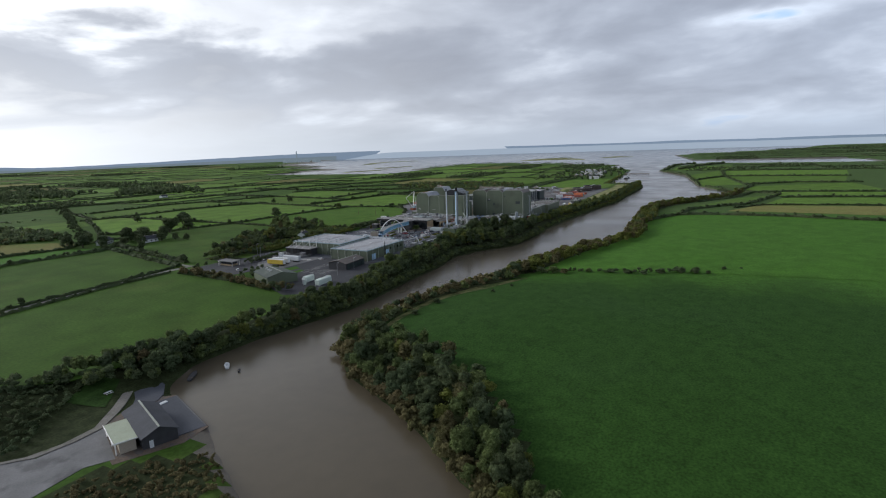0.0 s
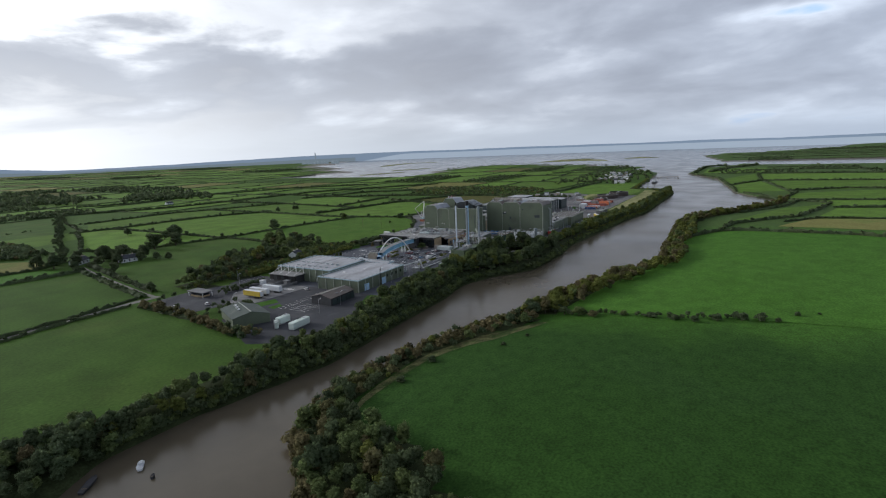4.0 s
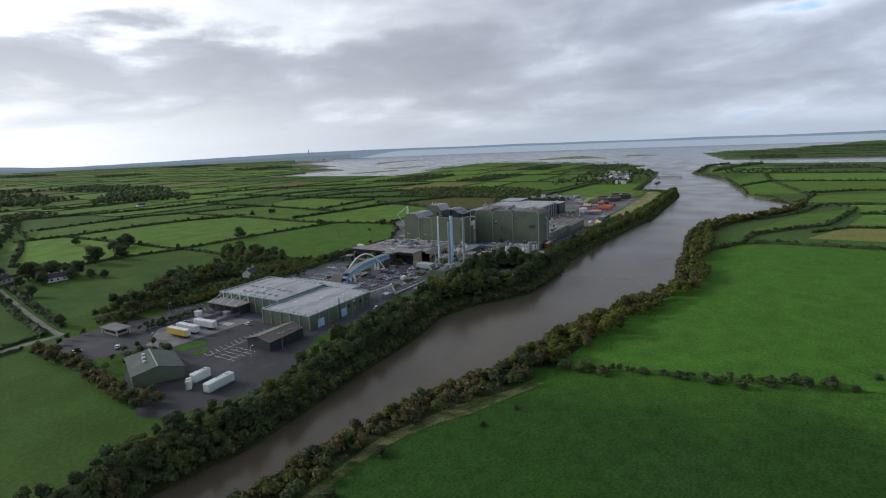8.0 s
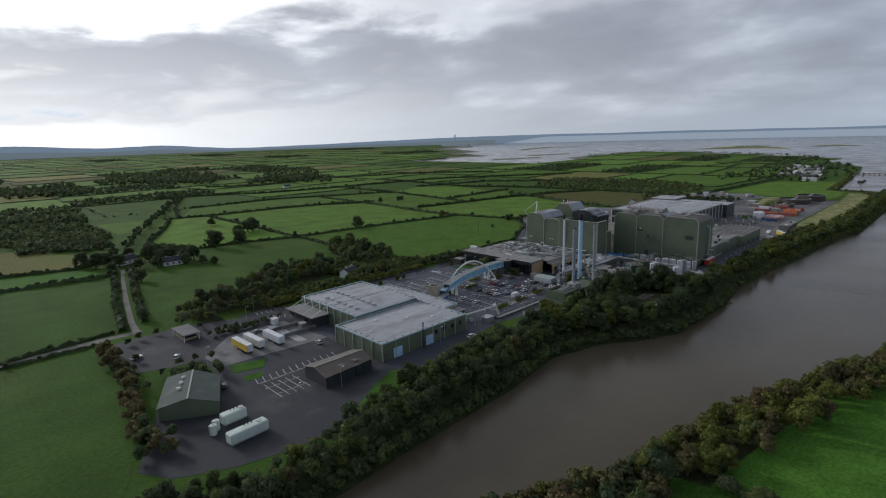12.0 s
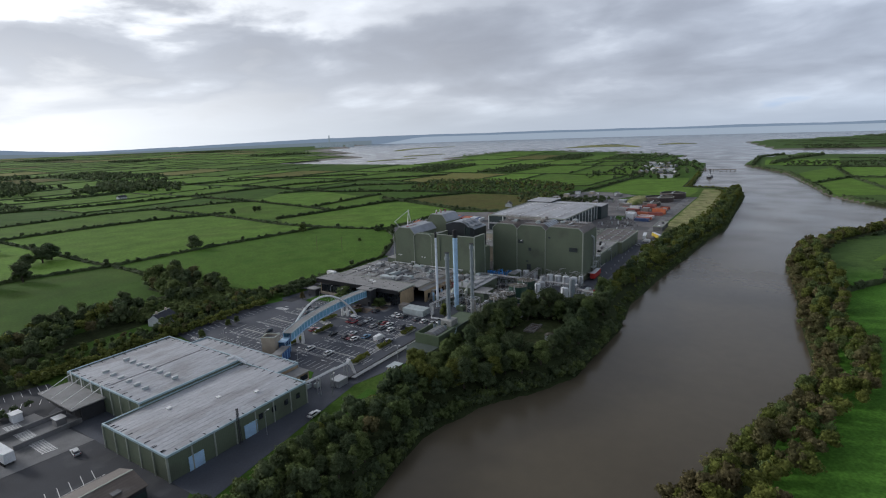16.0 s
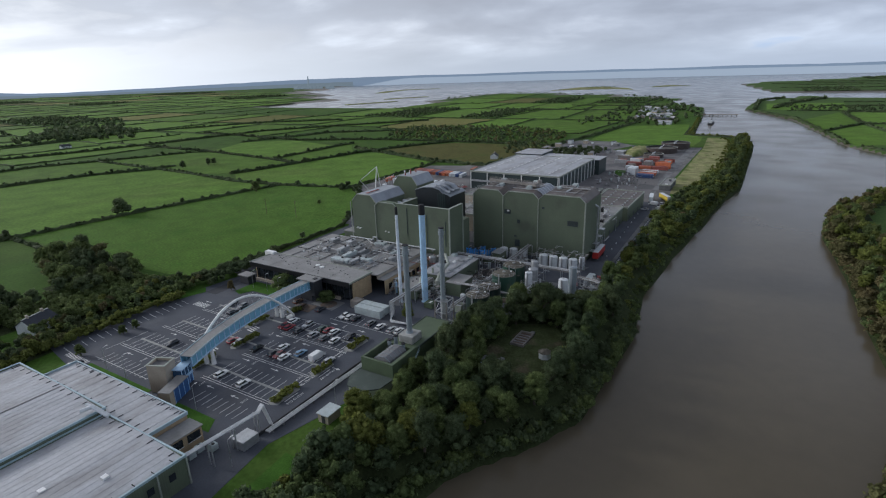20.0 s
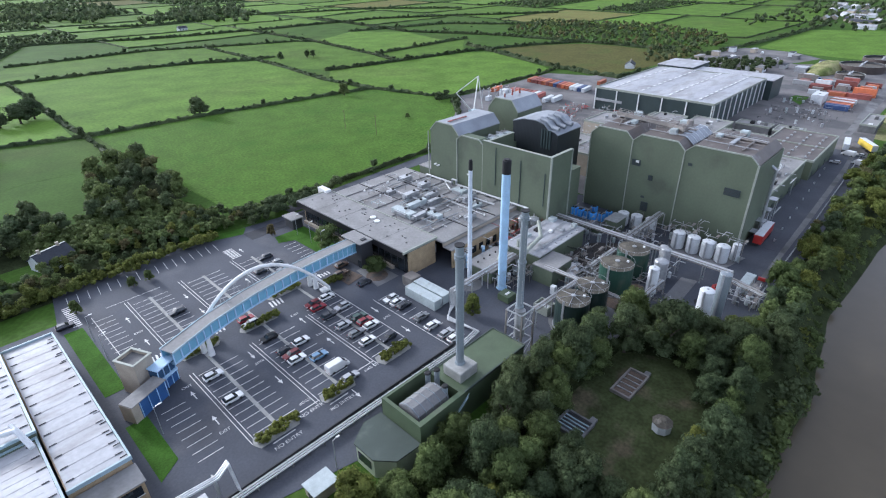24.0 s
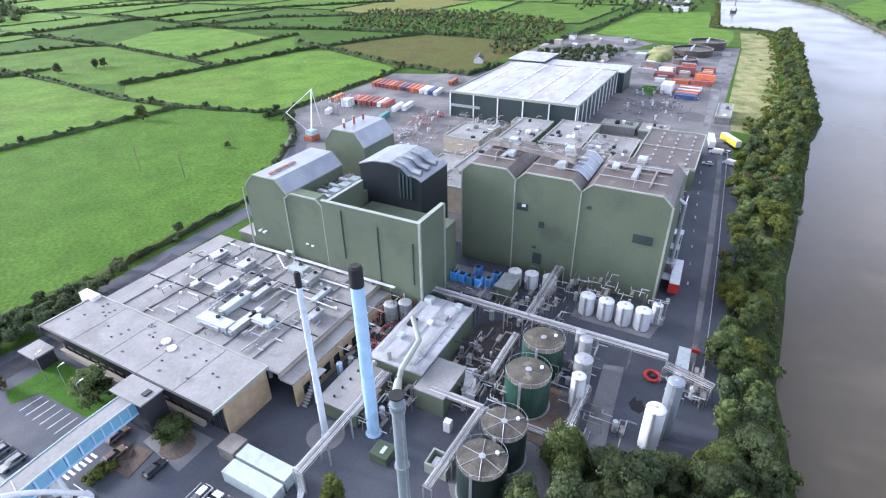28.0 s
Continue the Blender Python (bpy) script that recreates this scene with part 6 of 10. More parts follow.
part("deck", boxes((318.4, 330.0, 157.2, 175.6, 1.9, 2.2)), "concrete", vp)
part("wall", boxes((318.7, 329.7, 157.5, 175.3, 0, 1.9)), "green_y", vp)
for k in range(7):
    part("rail_post", rods([(318.6, 158 + k * 2.9, 2.2), (318.6, 158 + k * 2.9, 3.3)], 0.04, 4), "steel", vp)
for z in (2.75, 3.3):
    part("hand_rail", rods([(318.6, 157.6, z), (318.6, 175.4, z)], 0.04, 4), "steel", vp)
for k in range(4):
    part("overhead_beam", boxes((321.6, 324.4, 158.6 + k * 5.0, 158.8 + k * 5.0, 5.6, 5.8)), "brown_steel", vp)
    for x in (321.6, 324.2):
        part("beam_post", boxes((x, x + 0.15, 158.6 + k * 5.0, 158.75 + k * 5.0, 2.2, 5.6)), "brown_steel", vp)
patch("vat_slab", [(316.8, 156.2), (331, 156.2), (331, 175), (318.8, 175)], "concrete", 0.12, "concrete slab under blue vats", "slab")
g = thing("green_plant_room", 327, 158.5, 0, "small green plant room by blue vats", "cabin")
part("body", boxes((321.5, 328, 153.0, 157.0, 0, 4.5)), "green_y", g)
part("roof", boxes((321.3, 328.2, 152.8, 157.2, 4.5, 4.75)), "steel", g)

# ---- utility building with white roof and cream ducts ----
ut = thing("utility_building", 292, 165, 0, "low utility building with whitish roof and cream ducts", "industrial building")
part("main_wall", boxes((284.5, 308.2, 157.0, 169.0, 0, 5.8)), "green_y", ut)
part("main_roof", boxes((284.2, 308.5, 156.7, 169.3, 5.8, 6.2)), "roof_metal", ut)
part("low_wall", boxes((271.8, 284.0, 163.8, 172.4, 0, 3.6)), "green_y", ut)
part("low_roof", boxes((271.5, 284.2, 163.5, 172.7, 3.6, 3.9)), "roof_flat", ut)
part("low_wall", boxes((281.5, 291.0, 150.5, 156.8, 0, 5.0)), "green_y", ut)
part("low_roof", boxes((281.3, 291.2, 150.3, 156.85, 5.0, 5.3)), "roof_flat", ut)
for pts, r in (([(281.6, 160.6, 4.2), (283, 160.6, 6.9), (290.5, 160.8, 8.8), (293.8, 164.2, 11.4)], 0.55), ([(285.2, 164.8, 3.9), (285.2, 164.8, 8.4)], 0.5), ([(279.4, 159.4, 3.0), (279.4, 159.4, 5.4), (281.6, 160.4, 5.6)], 0.7), ([(278.0, 166.2, 3.9), (281.0, 167.6, 5.2), (284.0, 167.6, 5.2)], 0.6)):
    part("cream_duct", rods(pts, r, 12), "trim", ut)
for k in range(10):
    x, y = 294 + (k % 5) * 2.8, 157.6 + (k // 5) * 1.3
    part("roof_curb", boxes((x, x + 0.4, y, y + 0.5, 6.2, 6.5)), "steel", ut)
for x, y, l, w, h, mat in ((305.2, 166.2, 2.2, 2.0, 1.1, "unit_grey"), (301.0, 160.2, 1.6, 2.4, 0.9, "steel"), (306.0, 159.0, 1.5, 1.5, 1.2, "unit_grey"), (296.2, 166.0, 2.6, 1.4, 0.7, "soot"), (298.4, 162.4, 1.2, 1.2, 0.8, "white_trim"), (291.4, 165.8, 1.8, 1.3, 0.9, "unit_grey"), (288.6, 158.6, 1.4, 1.6, 1.0, "steel")):
    part("roof_unit", boxes((x, x + l, y, y + w, 6.2, 6.2 + h), bevel=0.06), mat, ut)
for y, z in ((159.2, 6.45), (159.7, 6.45), (168.2, 6.5), (163.4, 6.4)):
    part("roof_pipe", rods([(286, y, z), (307.6, y, z)], 0.12, 6), "steel", ut)
for k in range(5):
    part("roof_rail", rods([(285 + k * 5.3, 157.1, 7.2), (290.3 + k * 5.3, 157.1, 7.2)], 0.04, 4), "steel", ut)
    part("window", boxes((287 + k * 4.6, 288.8 + k * 4.6, 157.05, 157.19, 2.0, 3.6)), "window", ut)
for k in range(8):
    part("low_vent", cyl(bmesh.new(), 273.5 + (k % 4) * 2.6, 165.5 + (k // 4) * 4.5, 3.9, 4.3, 0.22, 0.22, 8), "soot", ut)
for x, y in ((307.0, 172.0), (313.3, 172.4), (304.8, 174.6)):
    silo(x - 4, y, 1.6, 7.0, "steel", "stainless steel vessel beside the pipework")
for x, y in ((274.0, 174.8), (281.0, 174.5)):
    silo(x, y, 0.6, 4.6, "sky_steel", "small pale blue pressure vessel")
# pipework thicket between the roofs
tk = thing("process_pipework", 300, 176, 0, "dense red-braced pipework and small vessels between buildings", "pipework")
for k in range(46):
    x, y, z = random.uniform(292, 306), random.uniform(173.5, 178.5), random.uniform(1.5, 6.5)
    d = random.choice(((random.uniform(2, 5), 0, 0), (0, random.uniform(1.5, 4), 0), (0, 0, random.uniform(1.5, 3))))
    part("pipe", rods([(x, y, z), (x + d[0], y + d[1], z + d[2])], random.uniform(0.06, 0.16), 5), random.choice(("steel", "pipe_white", "rust", "steel")), tk)


patch("oily_ground", [(291, 152.5), (299, 158), (311, 156.5), (317, 150), (313, 146.5), (303, 145), (289, 140.5)], "oily", 0.105, "dark oil-stained ground between tanks and utility building", "yard")


# ---- pipe racks ----
def pipe_rack(pts, z, w=2.0, pipes=5, every=6.0, mats=("pipe_white", "steel", "brown_steel", "steel", "pipe_white"), ground=0.05, label="galvanised pipe rack with lagged white pipes on posts"):
    r = thing("pipe_rack", pts[0][0], pts[0][1], 0, label, "pipe rack", "pipe racks")
    line = [Vector((x, y, z)) for x, y in pts]
    for a, b in zip(line, line[1:]):
        d = (b - a).normalized()
        n = Vector((-d.y, d.x, 0))
        count = max(1, int((b - a).length / every))
        for k in range(count + 1):
            p = a.lerp(b, k / count)
            for s in (-w / 2, w / 2):
                q = p + n * s
                part("post", boxes((q.x - 0.12, q.x + 0.12, q.y - 0.12, q.y + 0.12, ground, z - 0.1)), "steel", r)
            bm = bmesh.new()
            beam(bm, p + n * w / 2 - Vector((0, 0, 0.2)), p - n * w / 2 - Vector((0, 0, 0.2)), 0.2, 0.22)
            part("cross_beam", bm, "steel", r)
        for s in (-w / 2, w / 2):
            bm = bmesh.new()
            beam(bm, a + n * s, b + n * s, 0.14, 0.22)
            part("side_beam", bm, "brown_steel", r)
        for k in range(pipes):
            off = n * ((k + 0.5) / pipes - 0.5) * w * 0.86 + Vector((0, 0, 0.22))
            part("pipe", rods([a + off, b + off], 0.08 + 0.04 * (k % 3), 6), mats[k % len(mats)], r)
    return r


pipe_rack([(256.5, 164), (282.5, 164.0)], 5.2, 2.0)
pipe_rack([(264, 144.0), (283, 143.2), (283, 154)], 5.0, 1.6)
pipe_rack([(312, 172), (312, 143), (312, 115)], 5.6, 2.4, 6)
pipe_rack([(312, 145), (336, 145)], 5.6, 2.2)
pipe_rack([(283, 143), (283, 128), (298, 127.5)], 4.6, 1.4, 4)
pipe_rack([(311.5, 115), (309, 106)], 4.0, 2.6, 4)
pipe_rack([(294, 146), (308, 146)], 3.2, 1.6, 6, 4)
low = thing("pipe_run", 220, 151, 0, "pair of white lagged pipes running low beside the road", "pipes")
for off in (0.0, 0.55, 1.1):
    part("pipe", rods([(189.5, 151.2 + off, 0.9), (245.5, 150.6 + off, 0.9), (252.5, 151.6 + off, 0.9), (252.0 - off, 161.5 - off, 0.9), (256.5, 163.3 + off, 1.2), (257, 164 + off, 5.3)], 0.17, 8), "pipe_white", low)
for k in range(17):
    x = 190.5 + k * 3.4
    part("pipe_support", boxes((x, x + 0.25, 150.9, 152.7, 0, 0.72)), "concrete", low)
wallb = boxes((188, 246, 153.0, 153.25, 0, 0.9))
solo("kerb_wall", wallb, "dark_wall", "low dark wall between car park and pipes", "wall", kind="structure")


# ---- containers, cabins, trailers ----
PAINT_WORDS = {"rust": "dark red", "orange": "orange", "white": "white", "navy": "navy blue", "teal": "teal green"}


def steel_container(x, y, l, w, h, turn, mat, z=0.06, name="shipping_container", label="steel shipping container", group="shipping containers"):
    if label == "steel shipping container":
        label = PAINT_WORDS.get(mat, mat) + " shipping container of ribbed steel on the yard"
    u = thing(name, x, y, z, label, "container", group)
    zz = z
    part("body", boxes((x - l / 2, x + l / 2, y - w / 2, y + w / 2, zz + 0.15, zz + h), turn=turn, pivot=(x, y, 0), bevel=0.04), mat, u)
    for s in (-1, 1):
        part("door" if s > 0 else "end_panel", boxes((x + s * l / 2 - 0.02, x + s * l / 2 + 0.05, y - w / 2 + 0.15, y + w / 2 - 0.15, zz + 0.3, zz + h - 0.2), turn=turn, pivot=(x, y, 0)), mat, u)
    part("skid", boxes((x - l / 2 + 0.1, x + l / 2 - 0.1, y - w / 2 + 0.1, y + w / 2 - 0.1, zz, zz + 0.148), turn=turn, pivot=(x, y, 0)), "steel", u)
    return u


steel_container(253.4, 171.6, 11.2, 2.9, 2.8, 90, "unit_grey", name="portable_cabin", label="pale grey portable cabin on the asphalt", group="portable cabins")
steel_container(256.8, 171.9, 11.2, 2.9, 2.8, 90, "unit_grey", name="portable_cabin", label="pale grey portable cabin on the asphalt", group="portable cabins")
steel_container(257.0, 180.0, 3.8, 3.6, 2.9, 90, "brown_steel", name="portable_cabin", label="small grey cabin by the offices", group="portable cabins")
steel_container(290.5, 149.2, 7.5, 2.4, 2.6, 20, "white", label="white container between tanks")
steel_container(316.6, 112.0, 8.0, 2.5, 2.8, 1, "unit_grey", name="portable_cabin", label="white cabin by the river road", group="portable cabins")


def trailer(x, y, turn, mat, z=0.06, l=13.2):
    t = thing("trailer", x, y, z, {"yellow": "yellow", "white": "white", "trim": "cream", "red": "red-sided"}[mat] + " box lorry trailer parked in the yard", "trailer", "lorry trailers")
    pv = (x, y, 0)
    part("box_body", boxes((x - l / 2, x + l / 2, y - 1.25, y + 1.25, z + 1.2, z + 4.0), turn=turn, pivot=pv, bevel=0.05), mat, t)
    part("chassis", boxes((x - l / 2 + 0.3, x + l / 2 - 0.3, y - 0.6, y + 0.6, z + 0.8, z + 1.19), turn=turn, pivot=pv), "dark_wall", t)
    part("roof", boxes((x - l / 2 + 0.05, x + l / 2 - 0.05, y - 1.2, y + 1.2, z + 4.002, z + 4.06), turn=turn, pivot=pv), "white", t)
    rot = Matrix.Translation(Vector(pv)) @ Matrix.Rotation(radians(turn), 4, "Z") @ Matrix.Translation(-Vector(pv))
    for k in range(3):
        for s in (-1, 1):
            a, b = Vector((x - l / 2 + 1.6 + k * 1.3, y + s * 0.85, z + 0.5)), Vector((x - l / 2 + 1.6 + k * 1.3, y + s * 1.2, z + 0.5))
            part("wheel", rods([rot @ a, rot @ b], 0.5, 12), "rubber", t)
    part("landing_leg", boxes((x + l / 2 - 3.0, x + l / 2 - 2.8, y - 0.7, y + 0.7, z, z + 0.8), turn=turn, pivot=pv), "steel", t)
    part("door", boxes((x - l / 2 - 0.05, x - l / 2 - 0.001, y - 1.15, y + 1.15, z + 1.3, z + 3.9), turn=turn, pivot=pv), "white", t)


trailer(95.6, 204.5, 92, "yellow")
trailer(101.0, 205.5, 92, "white")
trailer(108.4, 203.2, 92, "white")
trailer(350.5, 117.8, 182, "red", float(plain(350)) + 0.06)
trailer(482, 111.5, 32, "yellow", float(plain(474)) + 0.06)
trailer(477.5, 119, 8, "trim", float(plain(474)) + 0.06)

for cx, cy, l, w, turn in ((69.0, 142.6, 11.5, 3.2, 4), (70.0, 154.2, 7.2, 3.0, 4)):
    t = thing("generator_container", cx, cy, 0, "pale mint green plant container with rounded edges", "container", "mint containers")
    part("body", boxes((cx - l / 2, cx + l / 2, cy - w / 2, cy + w / 2, 0.25, 3.3), turn=turn, bevel=0.3), "mint", t)
    part("skid", boxes((cx - l / 2 + 0.2, cx + l / 2 - 0.2, cy - w / 2 + 0.1, cy + w / 2 - 0.1, 0.06, 0.24), turn=turn), "steel", t)
    for k in range(3):
        part("exhaust", cyl(bmesh.new(), cx - 0.5 + k * 1.0, cy + 0.6, 3.3, 4.0, 0.14, 0.14, 8), "soot", t)
    part("hatch", boxes((cx + l / 4, cx + l / 4 + 1.4, cy - 0.7, cy + 0.7, 3.3, 3.45), turn=turn, pivot=(cx, cy, 0)), "steel", t)
for cx, cy in ((62.6, 150.6), (64.2, 152.6)):
    silo(cx, cy, 1.0, 3.2, "mint", "small pale mint upright tank")


# ---- sheds ----
def gabled(name, pts, eave, ridge, wall, roof, label, z0=0.0, cat="shed", over=0.4):
    """A gabled house on four plan corners a, b, c, d, with the ridge between the middles of a-b and c-d."""
    a, b, c, d = (Vector((*p, 0)) for p in pts)
    ctr = (a + b + c + d) / 4
    h = thing(name, ctr.x, ctr.y, z0, label, cat)
    m1, m2 = (a + b) / 2, (c + d) / 2
    bm = bmesh.new()
    lo = [bm.verts.new(p + Vector((0, 0, z0))) for p in (a, b, c, d)]
    hi = [bm.verts.new(p + Vector((0, 0, z0 + eave))) for p in (a, b, c, d)]
    r1, r2 = bm.verts.new(m1 + Vector((0, 0, z0 + ridge - 0.05))), bm.verts.new(m2 + Vector((0, 0, z0 + ridge - 0.05)))
    for f in ((lo[0], lo[1], hi[1], r1, hi[0]), (lo[2], lo[3], hi[3], r2, hi[2]), (lo[1], lo[2], hi[2], hi[1]), (lo[3], lo[0], hi[0], hi[3]), (hi[0], r1, r2, hi[3]), (hi[1], hi[2], r2, r1), lo[::-1]):
        bm.faces.new(f)
    bmesh.ops.recalc_face_normals(bm, faces=bm.faces[:])
    part("wall", bm, wall, h)
    e = (m2 - m1).normalized() * over
    m1, m2 = m1 - e, m2 + e
    for p, q in ((a, d), (b, c)):
        out = ((p - (a + b) / 2).normalized()) * over
        k = eave - (ridge - eave) * over / max(0.1, (p - (a + b) / 2).length)
        ps = [m1 + Vector((0, 0, z0 + ridge)), m2 + Vector((0, 0, z0 + ridge)), q + out + e + Vector((0, 0, z0 + k)), p + out - e + Vector((0, 0, z0 + k))]
        bm = bmesh.new()
        loft(bm, [[v + Vector((0, 0, 0.03)) for v in ps], [v + Vector((0, 0, 0.22)) for v in ps]])
        part("roof", bm, roof, h)
    bm = bmesh.new()
    beam(bm, m1 + Vector((0, 0, z0 + ridge + 0.22)), m2 + Vector((0, 0, z0 + ridge + 0.22)), 0.5, 0.12)
    part("ridge_cap", bm, "trim", h)
    return h


sh = gabled("shed", [(54.2, 169.8), (68.6, 161.2), (76.4, 179.2), (63.6, 190.2)], 4.2, 6.4, "green_y", "green_roof", "grey-green metal shed with gabled roof")
for k in range(3):
    part("roof_light", boxes((61.5 + k * 2.0, 62.6 + k * 2.0, 174.5 + k * 3.6, 175.3 + k * 3.6, 6.0, 6.6)), "white_trim", sh)
sd = gabled("storage_shed", [(100, 164.5), (100, 151.0), (119.5, 152.0), (119.5, 163.8)], 3.9, 5.6, "dark_wall", "roof_brown", "dark open-fronted store with brown sloping roof")
for k in range(5):
    part("door", boxes((101.5 + k * 3.6, 104.4 + k * 3.6, 151.0, 151.15, 0.1, 3.2)), "dark_green", sd)
part("roof_light", boxes((107, 109, 153.2, 156.0, 4.7, 4.95)), "concrete", sd)
part("roof_light", boxes((113, 115, 153.2, 156.0, 4.7, 4.95)), "concrete", sd)
ki = thing("gatehouse", 86, 238, 0, "small gatehouse with overhanging pale flat roof", "gatehouse")
part("wall", boxes((83.6, 88.4, 233.0, 242.6, 0, 2.8)), "window", ki)
part("base_wall", boxes((83.4, 88.6, 232.8, 242.8, 0, 1.0)), "brick", ki)
part("roof", boxes((82.4, 89.6, 230.6, 244.8, 2.8, 3.25)), "concrete", ki)
for x, y in ((83, 231.4), (89, 231.4), (83, 244), (89, 244)):
    part("post", boxes((x - 0.12, x + 0.12, y - 0.12, y + 0.12, 0, 2.8)), "white_trim", ki)
ls = []
for k in range(13):
    ls.append(((86 + k * 2.6, 171.5), (87.2 + k * 2.6, 176.2)))
flat_lines("parking_lines", ls + [((86.4, 171.4), (119.5, 171.4))])
ls = [((87, 160 + 0), (98, 160)), ((86, 166.2), (98.6, 166.2))]
for k in range(5):
    ls += [((87 + k * 2.6, 156.8), (87 + k * 2.6, 169.2))]
flat_lines("parking_lines", ls)


# ---- east works ----
e0 = -2.45
bw = thing("warehouse", 512, 211, e0, "large dark green warehouse with pale ribbed roof and white posts", "warehouse")
each("wall", "dark_green", bw, (470.0, 470.5, 178.5, 246.5, e0, 10.2), (554.6, 555.0, 178.5, 246.5, e0, 10.2))
each("wall", "dark_green", bw, (470.5, 554.6, 178.5, 179.0, e0, 10.2), (470.5, 554.6, 246.0, 246.5, e0, 10.2))
part("roof", sheet_x(bmesh.new(), [(178.8, 10.2), (195.5, 10.9), (212.5, 10.2), (229.5, 10.9), (246.2, 10.2)], 470.2, 554.8, 0.3), "roof_metal", bw)
for a in ((469.7, 470.15, 178.2, 246.8), (554.9, 555.3, 178.2, 246.8), (470.15, 554.9, 178.2, 178.55), (470.15, 554.9, 246.5, 246.8)):
    part("parapet", boxes((*a, 9.7, 10.8)), "trim", bw)
for k in range(6):
    part("white_post", boxes((469.55, 469.95, 178.6 + k * 13.5, 179.2 + k * 13.5, e0, 9.7)), "white_trim", bw)
for k in range(11):
    x = 470.4 + k * 8.4
    part("white_post", boxes((x, x + 0.45, 177.95, 178.45, e0, 9.7)), "white_trim", bw)
for j in range(4):
    for k in range(11):
        x, y = 475 + k * 7.4, 187.5 + j * 16.5
        part("roof_light", boxes((x, x + 4.0, y, y + 0.9, 10.75, 10.9)), "white_trim", bw)
part("lattice_sign", boxes((469.3, 469.5, 229, 246, 3.0, 4.4)), "steel", bw)
wx = thing("warehouse_extension", 566, 200, e0, "dark green extension with pale roof behind the large warehouse", "warehouse")
part("wall", boxes((555.6, 577.5, 174.5, 225, e0, 9.2)), "dark_green", wx)
part("roof", boxes((555.5, 577.9, 174.2, 225.4, 9.2, 9.6)), "roof_metal", wx)
part("upper_block", boxes((560, 590, 226, 250, e0, 10.8)), "dark_green", wx)
part("upper_roof", boxes((559.7, 590.3, 225.7, 250.3, 10.8, 11.2)), "roof_metal", wx)


def flat_block(x0, x1, y0, y1, z, wall, roof, label, units=4):
    g0 = min(float(plain(x0)), float(plain(x1))) - 0.05
    f = thing("works_building", (x0 + x1) / 2, (y0 + y1) / 2, g0, label, "industrial building", "works buildings")
    part("wall", boxes((x0, x1, y0, y1, g0, z)), wall, f)
    part("roof", boxes((x0 + 0.3, x1 - 0.3, y0 + 0.3, y1 - 0.3, z, z + 0.12)), roof, f)
    for a in ((x0 - 0.15, x0 + 0.28, y0 - 0.15, y1 + 0.15), (x1 - 0.28, x1 + 0.15, y0 - 0.15, y1 + 0.15), (x0 + 0.28, x1 - 0.28, y0 - 0.15, y0 + 0.28), (x0 + 0.28, x1 - 0.28, y1 - 0.28, y1 + 0.15)):
        part("parapet", boxes((*a, z - 0.3, z + 0.55)), "trim", f)
    for k in range(units):
        x, y = random.uniform(x0 + 1, x1 - 3), random.uniform(y0 + 1, y1 - 3)
        l, w, h = random.uniform(0.8, 2.4), random.uniform(0.8, 2.0), random.uniform(0.4, 1.5)
        part("roof_unit", boxes((x, x + l, y, y + w, z + 0.12, z + 0.12 + h), bevel=0.06), random.choice(("steel", "white_trim", "soot", "concrete")), f)
    for k in range(max(2, int((x1 - x0) / 9))):
        x = x0 + (k + 0.5) * (x1 - x0) / max(2, int((x1 - x0) / 9))
        part("door", boxes((x - 1.2, x + 1.2, y0 - 0.1, y0 - 0.005, g0 + 0.05, g0 + 3.0)), "dark_green", f)
    return f


flat_block(418, 456, 185.5, 200, 5.6, "green_y", "roof_flat", "low works building with white-edged flat roof", 9)
flat_block(428, 461, 165, 182.5, 5.4, "green_y", "roof_flat", "low works building with mossy flat roof", 10)
flat_block(416, 446, 145, 163.5, 5.8, "beige", "roof_flat", "low works building crowded with vents", 16)
rb = flat_block(420, 464, 121.2, 143.5, 6.0, "green_y", "roof_brown", "long works building with brown roof", 0)
for j in range(3):
    for k in range(7):
        x, y = 423 + k * 5.7, 124.5 + j * 6.2
        part("roof_vent", boxes((x, x + 1.6, y, y + 0.8, 6.12, 6.7)), "steel", rb)
part("roof_divider", boxes((440.8, 441.2, 121.6, 143.1, 6.12, 6.6)), "trim", rb)
flat_block(363, 415, 175, 198, 8.4, "beige", "roof_flat", "grey-roofed link building behind the towers", 22)
flat_block(363, 414, 150, 173.5, 9.2, "green_y", "roof_brown", "brown-roofed link building behind the towers", 24)
flat_block(363, 416, 123, 148.5, 7.0, "green_y", "roof_flat", "flat-roofed process building beside the river road", 22)
flat_block(418, 440, 206, 223, 5.0, "beige", "roof_flat", "small grey-roofed plant building", 5)
flat_block(372, 400, 203, 214, 4.0, "concrete", "roof_flat", "low concrete plant building", 10)
flat_block(455, 463, 201, 206, 3.2, "beige", "roof_flat", "small store by the yard", 1)
flat_block(514, 540, 113.6, 120.6, 1.2, "concrete", "roof_flat", "low grey store beside the river road", 2)
flat_block(474, 486, 138, 150, 1.4, "concrete", "roof_flat", "low concrete walled pen in the works yard", 6)
flat_block(476, 484, 152, 168, 1.6, "concrete", "roof_flat", "low concrete works store beside the pens", 5)
